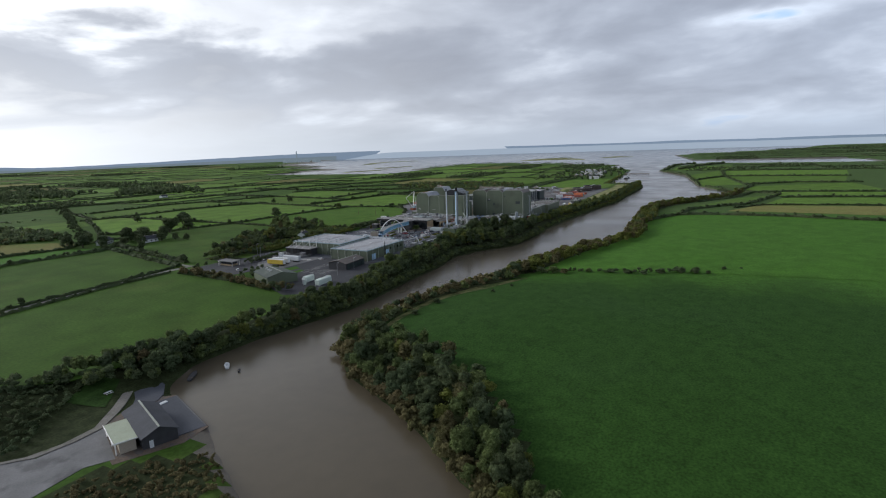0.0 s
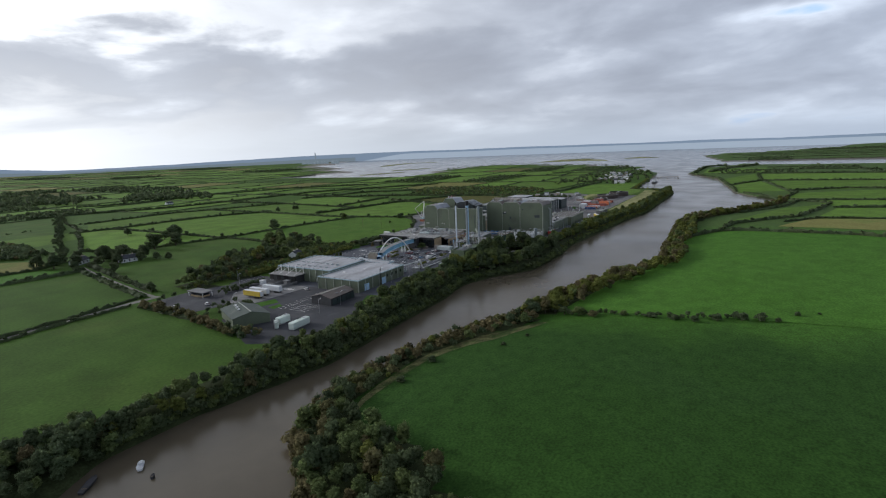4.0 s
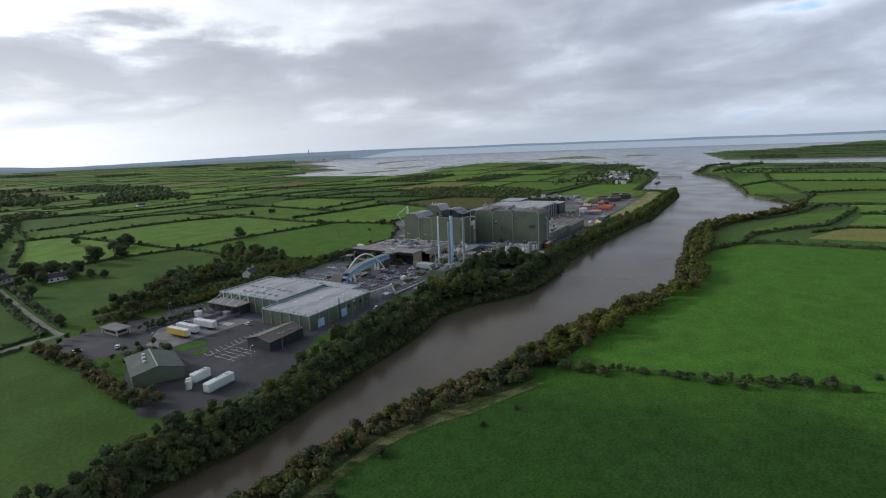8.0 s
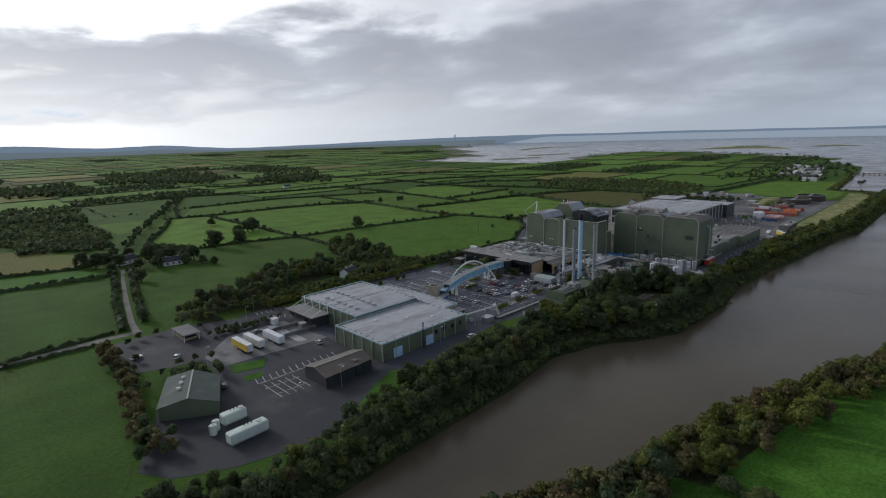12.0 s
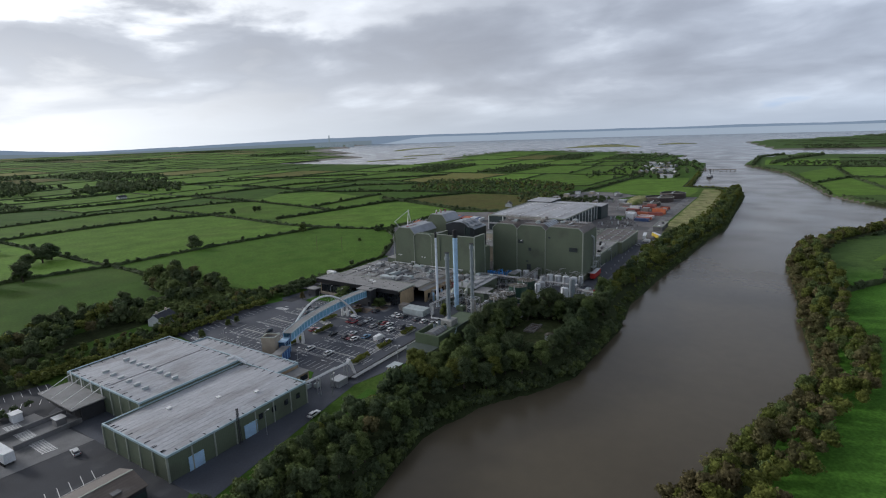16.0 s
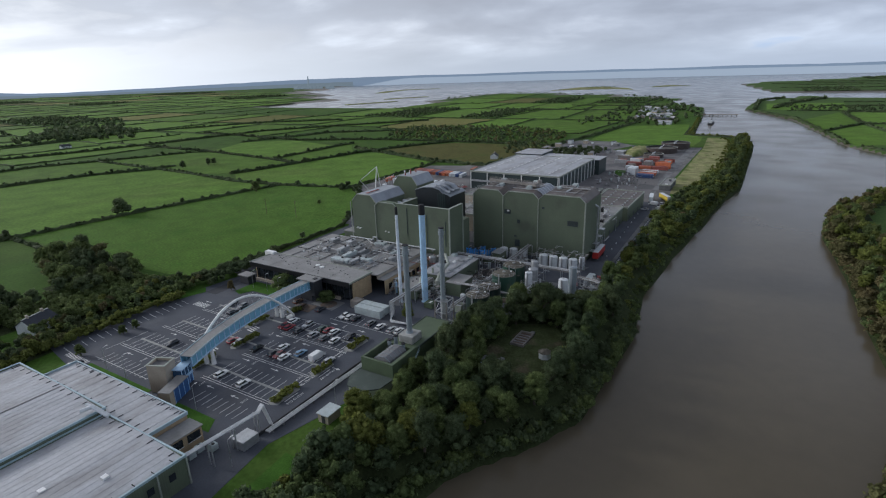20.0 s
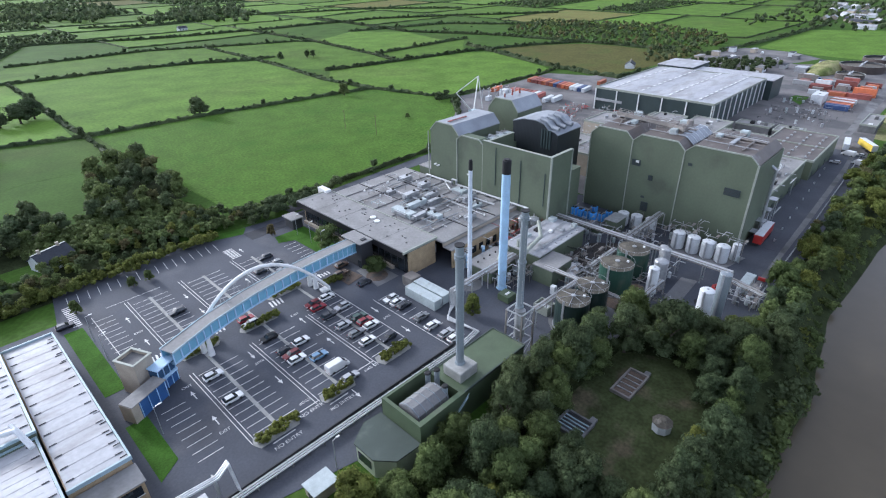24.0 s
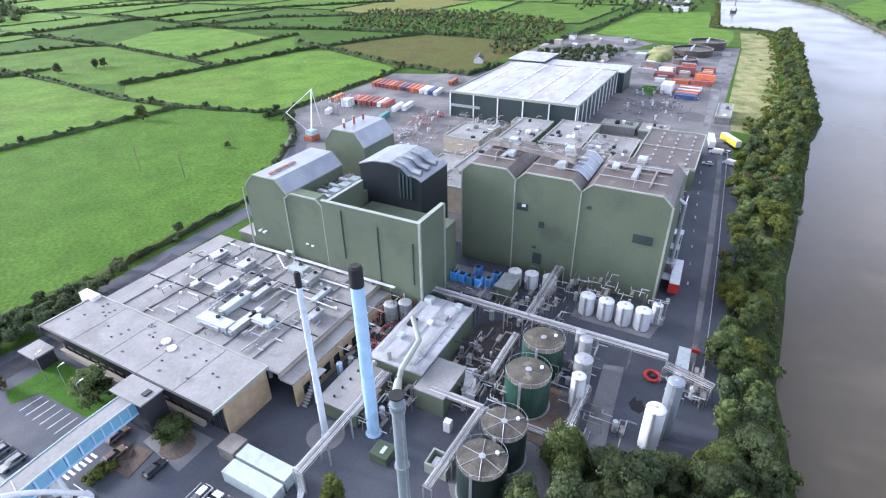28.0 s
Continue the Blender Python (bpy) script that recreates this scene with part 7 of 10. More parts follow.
for x0, y0, n in ((365, 200, 26), (400, 203, 26), (365, 149, 12), (362, 121, 18)):
    k = thing("process_pipework", x0, y0, float(plain(x0)), "tangle of steel pipework and platforms", "pipework")
    for j in range(n):
        x, y, z = x0 + random.uniform(0, 40), y0 + random.uniform(-2, 6), random.uniform(2, 9)
        d = random.choice(((random.uniform(3, 9), 0, 0), (0, random.uniform(2, 6), 0), (0, 0, random.uniform(-2, 2.5))))
        part("pipe", rods([(x, y, z), (x + d[0], y + d[1], z + d[2])], random.uniform(0.1, 0.3), 5), random.choice(("steel", "pipe_white", "rust", "steel")), k)
        if j % 3 == 0:
            part("post", boxes((x - 0.12, x + 0.12, y - 0.12, y + 0.12, float(plain(x)), z)), "steel", k)
# containers in ranks
for k in range(15):
    steel_container(512 - (k % 15) * 0.3, 322 - k * 3.4, 12.2, 2.45, 2.6, 8, ("orange", "rust", "rust", "rust", "orange", "rust", "orange", "navy", "rust", "orange", "orange", "white", "white", "navy", "white")[k], -2.4)
for k in range(8):
    steel_container(472 + k * 0.1, 311 - k * 3.3, 12.2, 2.45, 2.6, 8, ("rust", "rust", "orange", "rust", "rust", "rust", "white", "rust")[k], -2.4)
for x, y, c in ((470, 322, "orange"), (468, 278.5, "white"), (472, 274.5, "white"), (448, 275, "teal"), (535, 278, "orange")):
    steel_container(x, y, 12.2, 2.45, 2.7, 8, c, float(plain(x)) + 0.06)
rng = random.Random(5)
for k in range(15):
    for j, y in enumerate((133.5, 146.2, 159.0, 171.0)):
        x = 594 + k * 3.1
        if rng.random() < 0.72 and not (j == 3 and k < 8):
            steel_container(x + rng.uniform(-0.3, 0.3), y + rng.uniform(-0.6, 0.6), rng.choice((12.2, 6.1, 6.1, 9.0)), 2.45, 2.6 * rng.choice((1, 1, 2, 1.15)), 90 + rng.uniform(-7, 7), rng.choice(("orange", "orange", "rust", "rust", "rust", "brown_steel", "white", "navy", "steel")), -2.4)
for k, c in enumerate(("navy", "navy", "orange", "orange", "white", "orange", "white", "rust")):
    steel_container(556 + k * 3.6, 138.5 + 0.3 * (k % 3), 12.2, 2.45, 2.6, 88, c, -2.4)
patch("verge", [(556, 157), (582, 158), (582, 166), (571, 167)], "verge", 0.14, "small lawn beside the warehouse", "grass")
wt = thing("water_tank", 553, 150, e0, "white box tank beside stacked containers", "tank")
part("body", boxes((564, 576, 147.5, 154, e0 + 0.05, 3.0), bevel=0.15), "white", wt)
part("roof_hatch", boxes((568, 569.2, 150, 151.2, 3.0, 3.3)), "steel", wt)


def round_basin(x, y, r, h, label):
    b = thing("settling_tank", x, y, e0, label, "tank", "settling tanks")
    bm = bmesh.new()
    bmesh.ops.create_cone(bm, cap_ends=False, segments=40, radius1=r, radius2=r, depth=h, matrix=Matrix.Translation((x, y, e0 + h / 2)))
    part("outer_wall", bm, "basin", b)
    bm = bmesh.new()
    bmesh.ops.create_cone(bm, cap_ends=False, segments=40, radius1=r - 0.35, radius2=r - 0.35, depth=h, matrix=Matrix.Translation((x, y, e0 + h / 2)))
    bmesh.ops.reverse_faces(bm, faces=bm.faces[:])
    part("inner_wall", bm, "dark_wall", b)
    bm = bmesh.new()
    n = 40
    rings = [[(x + math.cos(2 * math.pi * k / n) * q, y + math.sin(2 * math.pi * k / n) * q, e0 + h + 0.02) for q in (r - 0.4, r + 0.1)] for k in range(n + 1)]
    for p, q in zip(rings, rings[1:]):
        bm.faces.new([bm.verts.new(v) for v in (p[0], p[1], q[1], q[0])])
    bmesh.ops.recalc_face_normals(bm, faces=bm.faces[:])
    part("rim", bm, "trim", b)
    part("liquid", cyl(bmesh.new(), x, y, e0 + 0.1, e0 + h * 0.7, r - 0.4, r - 0.4, 40), "bank_mud", b)
    bm = bmesh.new()
    beam(bm, (x - r, y, e0 + h + 0.4), (x + r, y, e0 + h + 0.4), 1.0, 0.2)
    part("walkway", bm, "steel", b)
    part("centre_drum", cyl(bmesh.new(), x, y, e0 + h * 0.6, e0 + h + 0.9, 1.2, 1.2, 14), "steel", b)


round_basin(700, 151, 15, 5.0, "round dark settling tank with murky liquid")
round_basin(735, 143, 14, 6.0, "tall round dark-stained settling tank")
round_basin(664, 152, 9, 3.4, "small round settling tank")
rng = random.Random(9)
for k in range(26):
    x, y = rng.uniform(640, 745), rng.uniform(170, 262)
    if abs(x - 690) < 12:
        continue
    l, w, h = rng.uniform(5, 14), rng.uniform(4, 8), rng.uniform(2.2, 4.5)
    u = thing("works_cabin", x, y, e0, "small pale works cabin at the edge of the yard", "cabin", "far works cabins")
    part("body", boxes((x, x + l, y, y + w, e0, e0 + h)), rng.choice(("white", "beige", "concrete", "steel")), u)
    part("roof", boxes((x - 0.2, x + l + 0.2, y - 0.2, y + w + 0.2, e0 + h, e0 + h + 0.25)), rng.choice(("roof_flat", "slate", "roof_metal")), u)
mo = thing("mound", 672, 172, e0, "grassy spoil mound behind the containers", "mound")
bm = bmesh.new()
bmesh.ops.create_icosphere(bm, subdivisions=3, radius=1, matrix=Matrix.Translation((690, 172, e0 - 1)) @ Matrix.Diagonal((34, 11, 6.5, 1)))
for v in bm.verts:
    v.co.z += 1.5 * noise.noise(v.co * 0.15)
part("mound_body", bm, "scrub_grass", mo, smooth=True)
# crawler crane with lattice jib
cr = thing("crane", 404, 286, -1.5, "pale blue lattice crane on an orange base", "crane")
zc = float(plain(404))
part("base", boxes((401, 407, 283.5, 288.5, zc, zc + 2.4), bevel=0.2), "orange", cr)
part("turntable", boxes((402, 406.4, 284, 288, zc + 2.4, zc + 4.6), bevel=0.15), "blue_trim", cr)
for p, q in (((404, 285.5, zc + 4), (408, 286, 21)), ((404.8, 286.6, zc + 4), (408.6, 286.6, 21)), ((403, 286, zc + 4), (392, 288, 14)), ((403, 287, zc + 4), (392.4, 288.4, 14)), ((408.4, 286.3, 21), (392, 288.2, 14)), ((408, 286, 21), (412, 286, zc + 4))):
    part("jib_chord", rods([p, q], 0.22, 5), "white_trim", cr)
for k in range(9):
    t0 = k / 9
    a, b = Vector((404, 285.5, zc + 4)).lerp(Vector((408, 286, 21)), t0), Vector((404.8, 286.6, zc + 4)).lerp(Vector((408.6, 286.6, 21)), t0 + 0.1)
    part("lacing", rods([a, b], 0.08, 4), "white_trim", cr)
# electricity compound
for k in range(12):
    x, y = 444 + (k % 4) * 6, 301 + (k // 4) * 6
    s = thing("transformer_post", x, y, -2.4, "steel switchgear post in a fenced compound", "switchgear", "switchgear posts")
    zz = float(plain(x))
    part("post", boxes((x, x + 0.3, y, y + 0.3, zz, 3.5)), "steel", s)
    part("cross_arm", boxes((x - 1.5, x + 1.8, y, y + 0.25, 3.5, 3.8)), "steel", s)
    part("insulator", cyl(bmesh.new(), x + 1.2, y + 0.12, 3.8, 4.6, 0.18, 0.1, 8), "white_trim", s)
tf = thing("transformer", 462, 309, -2.4, "white electricity transformer cabin", "transformer")
part("body", boxes((459, 465, 306, 311, -2.45, 1.8), bevel=0.1), "white", tf)
part("radiator", boxes((465.1, 466, 306.5, 310.5, -2.3, 1.4)), "steel", tf)
for x, y in ((343, 299), (339, 320)):
    s = thing("telegraph_pole", x, y, -0.5, "thin wooden pole standing in the field", "pole", "field poles")
    part("pole", cyl(bmesh.new(), x, y, float(plain(x)) - 0.2, 10, 0.14, 0.1, 6), "wood", s)
    part("cross_arm", boxes((x - 0.9, x + 0.9, y - 0.06, y + 0.06, 9.2, 9.35)), "wood", s)
# river-side fence and lamp posts
for k in range(9):
    x = 352 + k * 11
    y = 108.2 + (x - 345) * 0.055
    s = thing("bollard", x, y + 6, 0, "pale concrete bollard along the river road", "bollard", "road bollards")
    part("shaft", cyl(bmesh.new(), x, y + 6, float(plain(x)), float(plain(x)) + 0.9, 0.25, 0.18, 8), "white", s)
    part("foot", cyl(bmesh.new(), x, y + 6, float(plain(x)), float(plain(x)) + 0.12, 0.4, 0.4, 8), "concrete", s)


def lamp_post(x, y, h=7.0):
    s = thing("lamp_post", x, y, 0, "thin grey street lamp on the plant road", "street lamp", "street lamps")
    part("pole", cyl(bmesh.new(), x, y, float(plain(x)), h, 0.09, 0.06, 6), "steel", s)
    part("arm", rods([(x, y, h), (x + 0.9, y, h + 0.25)], 0.05, 5), "steel", s)
    part("lantern", boxes((x + 0.8, x + 1.5, y - 0.15, y + 0.15, h + 0.18, h + 0.32)), "white_trim", s)


for x, y in ((152, 150), (178, 150), (206, 145), (187.6, 208), (187.6, 218), (187.6, 176), (251, 214), (252, 222), (252, 230), (88, 148), (104, 148), (122, 250), (80, 200), (112, 236)):
    lamp_post(x, y)
# things in the clearing
gz = thing("gazebo", 254, 107, 0, "small weathered octagonal hut with pale roof", "hut")
part("wall", cyl(bmesh.new(), 254, 107, 0.05, 2.0, 1.8, 1.8, 8), "white", gz)
part("roof", cyl(bmesh.new(), 254, 107, 2.0, 2.7, 2.0, 0.6, 8), "tank_top", gz)
for x0, y0, w, d in ((240.5, 116.5, 5.5, 6.0), (256.5, 114.8, 9, 4.4)):
    p = thing("filter_pit", x0, y0, 0, "sunken dark concrete pit with grating and rails", "pit", "filter pits")
    each("rim", "concrete" if w < 8 else "brown_steel", p, (x0, x0 + w, y0, y0 + 0.4, 0, 0.9), (x0, x0 + w, y0 + d - 0.4, y0 + d, 0, 0.9), (x0, x0 + 0.4, y0 + 0.4, y0 + d - 0.4, 0, 0.9), (x0 + w - 0.4, x0 + w, y0 + 0.4, y0 + d - 0.4, 0, 0.9))
    part("cover", boxes((x0 + 0.4, x0 + w - 0.4, y0 + 0.4, y0 + d - 0.4, 0, 0.4)), "dark_wall" if w < 8 else "dirt", p)
    for k in range(5):
        part("grating_bar", boxes((x0 + 0.5 + k * (w - 1) / 5, x0 + 0.7 + k * (w - 1) / 5, y0 + 0.42, y0 + d - 0.42, 0.42, 0.6)), "blue_trim" if w < 8 else "steel", p)
    part("side_box", boxes((x0 + w + 0.1, x0 + w + 1.3, y0 + 0.2, y0 + 1.4, 0, 0.8)), "concrete", p)

# fence between the river road and the trees
fn = thing("river_fence", 312, 107.6, 0, "grey steel post and rail fence along the river road", "fence")
FENCE = [(306, 107.6), (342, 108.1), (373, 108.8), (430, 110.4), (470, 111.6)]
for (ax, ay), (bx, by) in zip(FENCE, FENCE[1:]):
    n = int((bx - ax) / 3.0)
    for k in range(n):
        x, y = ax + (bx - ax) * k / n, ay + (by - ay) * k / n
        part("post", boxes((x - 0.06, x + 0.06, y - 0.06, y + 0.06, float(plain(x)), float(plain(x)) + 1.5)), "steel", fn)
for z in (0.5, 0.95, 1.4):
    part("rail", rods([(x, y, float(plain(x)) + z) for x, y in FENCE], 0.05, 4), "steel", fn)
hr = thing("hose_reel", 311.3, 116.9, 0, "large red hose reel standing on asphalt", "hose reel")
part("drum", rods([(311.3 + 1.5 * math.cos(k * 0.3142), 116.9 + 1.5 * math.sin(k * 0.3142), 0.45) for k in range(21)], 0.38, 8), "red", hr)
part("hub", cyl(bmesh.new(), 311.3, 116.9, 0.05, 0.7, 0.5, 0.5, 12), "dark_wall", hr)
rbar = thing("road_barrier", 323.5, 109.9, 0, "red plastic barrier blocking the river road strip", "barrier")
part("panel", boxes((323.2, 323.8, 108.9, 110.9, 0.1, 1.0), bevel=0.08), "red", rbar)
each("foot", "dark_wall", rbar, (323.0, 324.0, 109.0, 109.2, 0.05, 0.12), (323.0, 324.0, 110.6, 110.8, 0.05, 0.12))
patch("oil_stain", [(299.8, 117.4), (301.4, 116.6), (303.6, 117.6), (303.0, 118.6), (304.2, 119.0), (301.8, 119.8), (300.2, 119.0)], "soot", 0.062, "dark oil stain on asphalt", "stain")
patch("soil_patch", [(284, 131), (287, 128.4), (292, 129.2), (299, 132.4), (299, 134.4), (290, 143.4), (284, 142.2)], "dirt", 0.10, "brown dirt between the storage tanks", "ground")
patch("round_pad", [(274.5 + 9.6 * math.cos(k * 0.2618), 135.6 + 9.0 * math.sin(k * 0.2618)) for k in range(24)], "concrete", 0.09, "pale concrete pad under round tanks", "slab")
patch("round_pad", [(267.8 + 3.6 * math.cos(k * 0.2618), 168.1 + 3.6 * math.sin(k * 0.2618)) for k in range(24)], "concrete", 0.09, "round concrete pad under a chimney", "slab")
cb = thing("cream_enclosure", 271.2, 145.8, 0, "cream open-topped plant enclosure beside pipes", "enclosure")
each("wall", "trim", cb, (269.4, 269.7, 143.6, 147.8, 0, 2.5), (272.7, 273.0, 143.6, 147.8, 0, 2.5), (269.7, 272.7, 143.6, 143.9, 0, 2.5), (269.7, 272.7, 147.5, 147.8, 0, 2.5))
part("machine", boxes((270.2, 272.2, 144.4, 147.0, 0, 1.7), bevel=0.1), "white", cb)
wb2 = thing("switch_cabinet", 279.4, 148.4, 0, "tall white electrical cabinet on asphalt", "cabinet")
part("body", boxes((278.7, 280.0, 147.7, 149.1, 0.1, 2.6), bevel=0.05), "white", wb2)
part("plinth", boxes((278.6, 280.1, 147.6, 149.2, 0.05, 0.1)), "concrete", wb2)
gc = thing("pump_cabin", 287.4, 127.9, 0, "small grey pump cabin by the soil", "cabin")
part("body", boxes((285.8, 289.0, 127.0, 128.8, 0.05, 2.5)), "unit_grey", gc)
part("roof", boxes((285.7, 289.1, 126.9, 128.9, 2.5, 2.62)), "white_trim", gc)
bx = thing("filter_skid", 268.2, 158.0, 0, "dark green machine box at the chimney foot", "machine")
part("body", boxes((267.0, 270.4, 154.0, 157.6, 0.3, 2.2), bevel=0.08), "green_box", bx)
part("hatch", boxes((267.8, 269.4, 155.2, 155.9, 2.2, 2.32)), "white_trim", bx)


def pipe_thicket(x0, x1, y0, y1, z0, z1, n, label, seed, mats=("steel", "pipe_white", "brown_steel", "steel")):
    """Runs of pipe with elbows, each on its own stand."""
    r = random.Random(seed)
    g0 = float(plain((x0 + x1) / 2))
    k = thing("process_pipework", (x0 + x1) / 2, (y0 + y1) / 2, g0, label, "pipework")
    for j in range(n):
        x, y, z = r.uniform(x0, x1), r.uniform(y0, y1), g0 + r.uniform(z0, z1)
        a = Vector((r.uniform(1.5, 4.5), 0, 0)) if r.random() < 0.5 else Vector((0, r.uniform(1.5, 4.0), 0))
        b = Vector((0, 0, r.choice((-1, 1)) * r.uniform(0.4, 1.2))) if r.random() < 0.6 else a.cross(Vector((0, 0, 1))) * 0.5
        p = Vector((x, y, z))
        part("pipe", rods([p, p + a, p + a + b], r.uniform(0.05, 0.14), 6), r.choice(mats), k)
        if j % 2 == 0:
            part("stand", boxes((x - 0.07, x + 0.07, y - 0.07, y + 0.07, g0, z)), "brown_steel", k)
        if j % 5 == 0:
            part("vessel", cyl(bmesh.new(), x + 0.8, y + 0.6, g0 + 0.1, g0 + r.uniform(1.4, 2.8), r.uniform(0.35, 0.7), seg=12), r.choice(("steel", "white", "unit_grey")), k)
        if j % 4 == 1:
            part("gantry", boxes((x, x + r.uniform(1.2, 2.6), y, y + 0.8, z + 0.3, z + 0.38)), "brown_steel", k)


pipe_thicket(283, 293, 139, 149, 0.5, 4.6, 44, "dense pipework between tanks and utility building", 1)
pipe_thicket(291, 304, 145, 155, 0.4, 4.4, 40, "brown and grey pipework on the oily ground", 41, ("brown_steel", "steel", "brown_steel", "dark_wall"))
pipe_thicket(312, 324, 139, 156, 0.4, 3.6, 30, "low pipes and valves behind the green tanks", 42, ("brown_steel", "steel", "steel", "dark_wall"))
pipe_thicket(286, 296, 117, 130, 0.4, 3.0, 22, "pipes and valves round the gas tanks", 2)
pipe_thicket(298, 309, 126, 136, 0.5, 5.5, 26, "pipes climbing between steel silos", 3)
pipe_thicket(306, 312, 106, 113, 0.4, 4.0, 26, "steel pipe frames by the river trees", 4)
pipe_thicket(318, 336, 138, 156, 0.4, 4.5, 48, "pipes and ducts along the tower foot", 5)
pipe_thicket(326, 336, 117, 140, 3.0, 7.8, 26, "pipes and ladders round white process tanks", 6)
pipe_thicket(283, 304, 169.5, 176, 0.5, 6.0, 50, "red and grey pipework between office and utility roofs", 7, ("steel", "rust", "pipe_white", "brown_steel", "red"))
pipe_thicket(271, 283, 156, 163, 0.4, 5.0, 40, "pipes and valves at the chimney feet", 8)
pipe_thicket(310, 319, 158, 178, 0.5, 6.0, 34, "pipework between utility building and vats", 9)
pipe_thicket(500, 548, 132, 166, 0.3, 4.2, 60, "scrap steel and machinery in the works yard", 10, ("dark_wall", "brown_steel", "steel", "dark_wall"))
pipe_thicket(418, 466, 201, 232, 0.3, 4.5, 70, "brown and grey pipework east of the towers", 11, ("steel", "brown_steel", "rust", "brown_steel", "unit_grey"))
pipe_thicket(436, 466, 246, 258, 0.3, 2.0, 46, "heap of red pipes and scaffold in the yard", 31, ("red", "rust", "red", "steel"))
pipe_thicket(411, 440, 234, 254, 0.3, 3.2, 60, "stored steel pipes and frames beside the towers", 32, ("steel", "brown_steel", "rust", "brown_steel"))
pipe_thicket(452, 468, 208, 238, 0.3, 3.6, 44, "grey pipework at the warehouse end", 33, ("steel", "brown_steel", "unit_grey", "steel"))
pipe_thicket(548, 575, 128, 168, 0.3, 2.6, 44, "machine parts stored on the works yard", 34, ("dark_wall", "dark_wall", "brown_steel", "steel"))
gb = float(plain(435))
lb = thing("works_building", 435, 215, gb, "low beige works building with grey flat roof", "building")
part("wall", boxes((422.4, 448, 208.6, 221.6, gb, gb + 4.6)), "beige", lb)
part("roof", boxes((421.8, 448.6, 208.0, 222.2, gb + 4.6, gb + 5.0), bevel=0.05), "roof_flat", lb)
for k in range(4):
    part("roof_vent", boxes((425 + k * 6, 426.4 + k * 6, 212 + (k % 2) * 4, 213.2 + (k % 2) * 4, gb + 5.002, gb + 5.8), bevel=0.06), "unit_grey", lb)
    part("window", boxes((422.28, 422.39, 209.6 + k * 3, 211.2 + k * 3, gb + 1.6, gb + 3.2)), "window", lb)
steel_container(444, 308, 6.1, 2.45, 2.6, 20, "white", float(plain(444)) + 0.06, name="portable_cabin", label="white site cabin by the field edge", group="portable cabins")
pipe_thicket(363, 416, 199, 216, 0.5, 7.5, 60, "steel pipe bridges behind the towers", 12)
ww = thing("wall_pipes", 305, 197, 7.5, "pair of white lagged pipes along the tower wall", "pipes")
for k in range(2):
    part("pipe", rods([(305.3 - k * 0.5, 223, 8.2), (305.3 - k * 0.5, 209.5, 8.2), (305.3 - k * 0.5, 209.5, 9.6), (305.3 - k * 0.5, 207.5, 9.6), (305.3 - k * 0.5, 207.5, 8.2), (305.3 - k * 0.5, 176, 8.2)], 0.17, 7), "pipe_white", ww)
for k in range(9):
    part("bracket", boxes((304.6, 305.9, 177 + k * 5.4, 177.15 + k * 5.4, 7.3, 8.02)), "steel", ww)
rk = thing("roof_pipe_bridge", 350, 165, 29, "steel pipes and gantries across the tower roofs", "pipework")
for k, (y0, y1) in enumerate(((124, 140), (145, 157), (162, 173))):
    for j in range(3):
        part("pipe", rods([(344 + j * 5, y0, 29.3), (344 + j * 5, y1, 29.3)], 0.14, 6), ("steel", "brown_steel", "pipe_white")[j], rk)
    part("gantry", boxes((352, 353.4, y0, y1, 29.2, 29.3)), "brown_steel", rk)
    for j in range(5):
        y = y0 + (y1 - y0) * j / 4
        part("gantry_post", boxes((352, 352.08, y, y + 0.08, 29.3, 30.4)), "steel", rk)
    part("gantry_rail", rods([(352.04, y0, 30.4), (352.04, y1, 30.4)], 0.04, 4), "steel", rk)
    part("fan_housing", boxes((356, 358.4, (y0 + y1) / 2 - 1.2, (y0 + y1) / 2 + 1.2, 28.9, 30.6), bevel=0.15), "unit_grey", rk)

pipe_thicket(364, 412, 176, 195, 9.9, 11.6, 44, "pipes and vents across the grey link roof", 21)
pipe_thicket(364, 410, 151, 171, 10.7, 12.2, 40, "pipes and vents across the brown link roof", 22)
pipe_thicket(364, 412, 124, 146, 8.5, 10.0, 36, "pipes and vents on the riverside process roof", 23)
pipe_thicket(417, 444, 146, 162, 8.2, 9.4, 26, "crowded vents on a low works roof", 24)
pipe_thicket(418, 460, 166, 198, 7.9, 8.8, 30, "pipes across low works roofs", 25)
pipe_thicket(272, 303, 184, 233, 7.7, 8.8, 60, "thin pipes and cable trays on the office roof", 26, ("steel", "pipe_white", "unit_grey", "steel"))
pipe_thicket(311, 328, 197.5, 206.5, 21.7, 23.4, 24, "ducts and pipes on the tower deck", 27)
pipe_thicket(363, 366, 128, 170, 2.0, 9.0, 30, "risers behind the drying tower", 28)
# ---- trees, hedges and fields ----
ICO = bmesh.new()
bmesh.ops.create_icosphere(ICO, subdivisions=1, radius=1.0)
ICO_V = np.array([v.co[:] for v in ICO.verts])
ICO_F = np.array([[v.index for v in f.verts] for f in ICO.faces])
ICO.free()

BALL = bmesh.new()
bmesh.ops.create_icosphere(BALL, subdivisions=2, radius=1.0)
BALL_V = np.array([v.co[:] for v in BALL.verts])
BALL_F = np.array([[v.index for v in f.verts] for f in BALL.faces])
BALL.free()


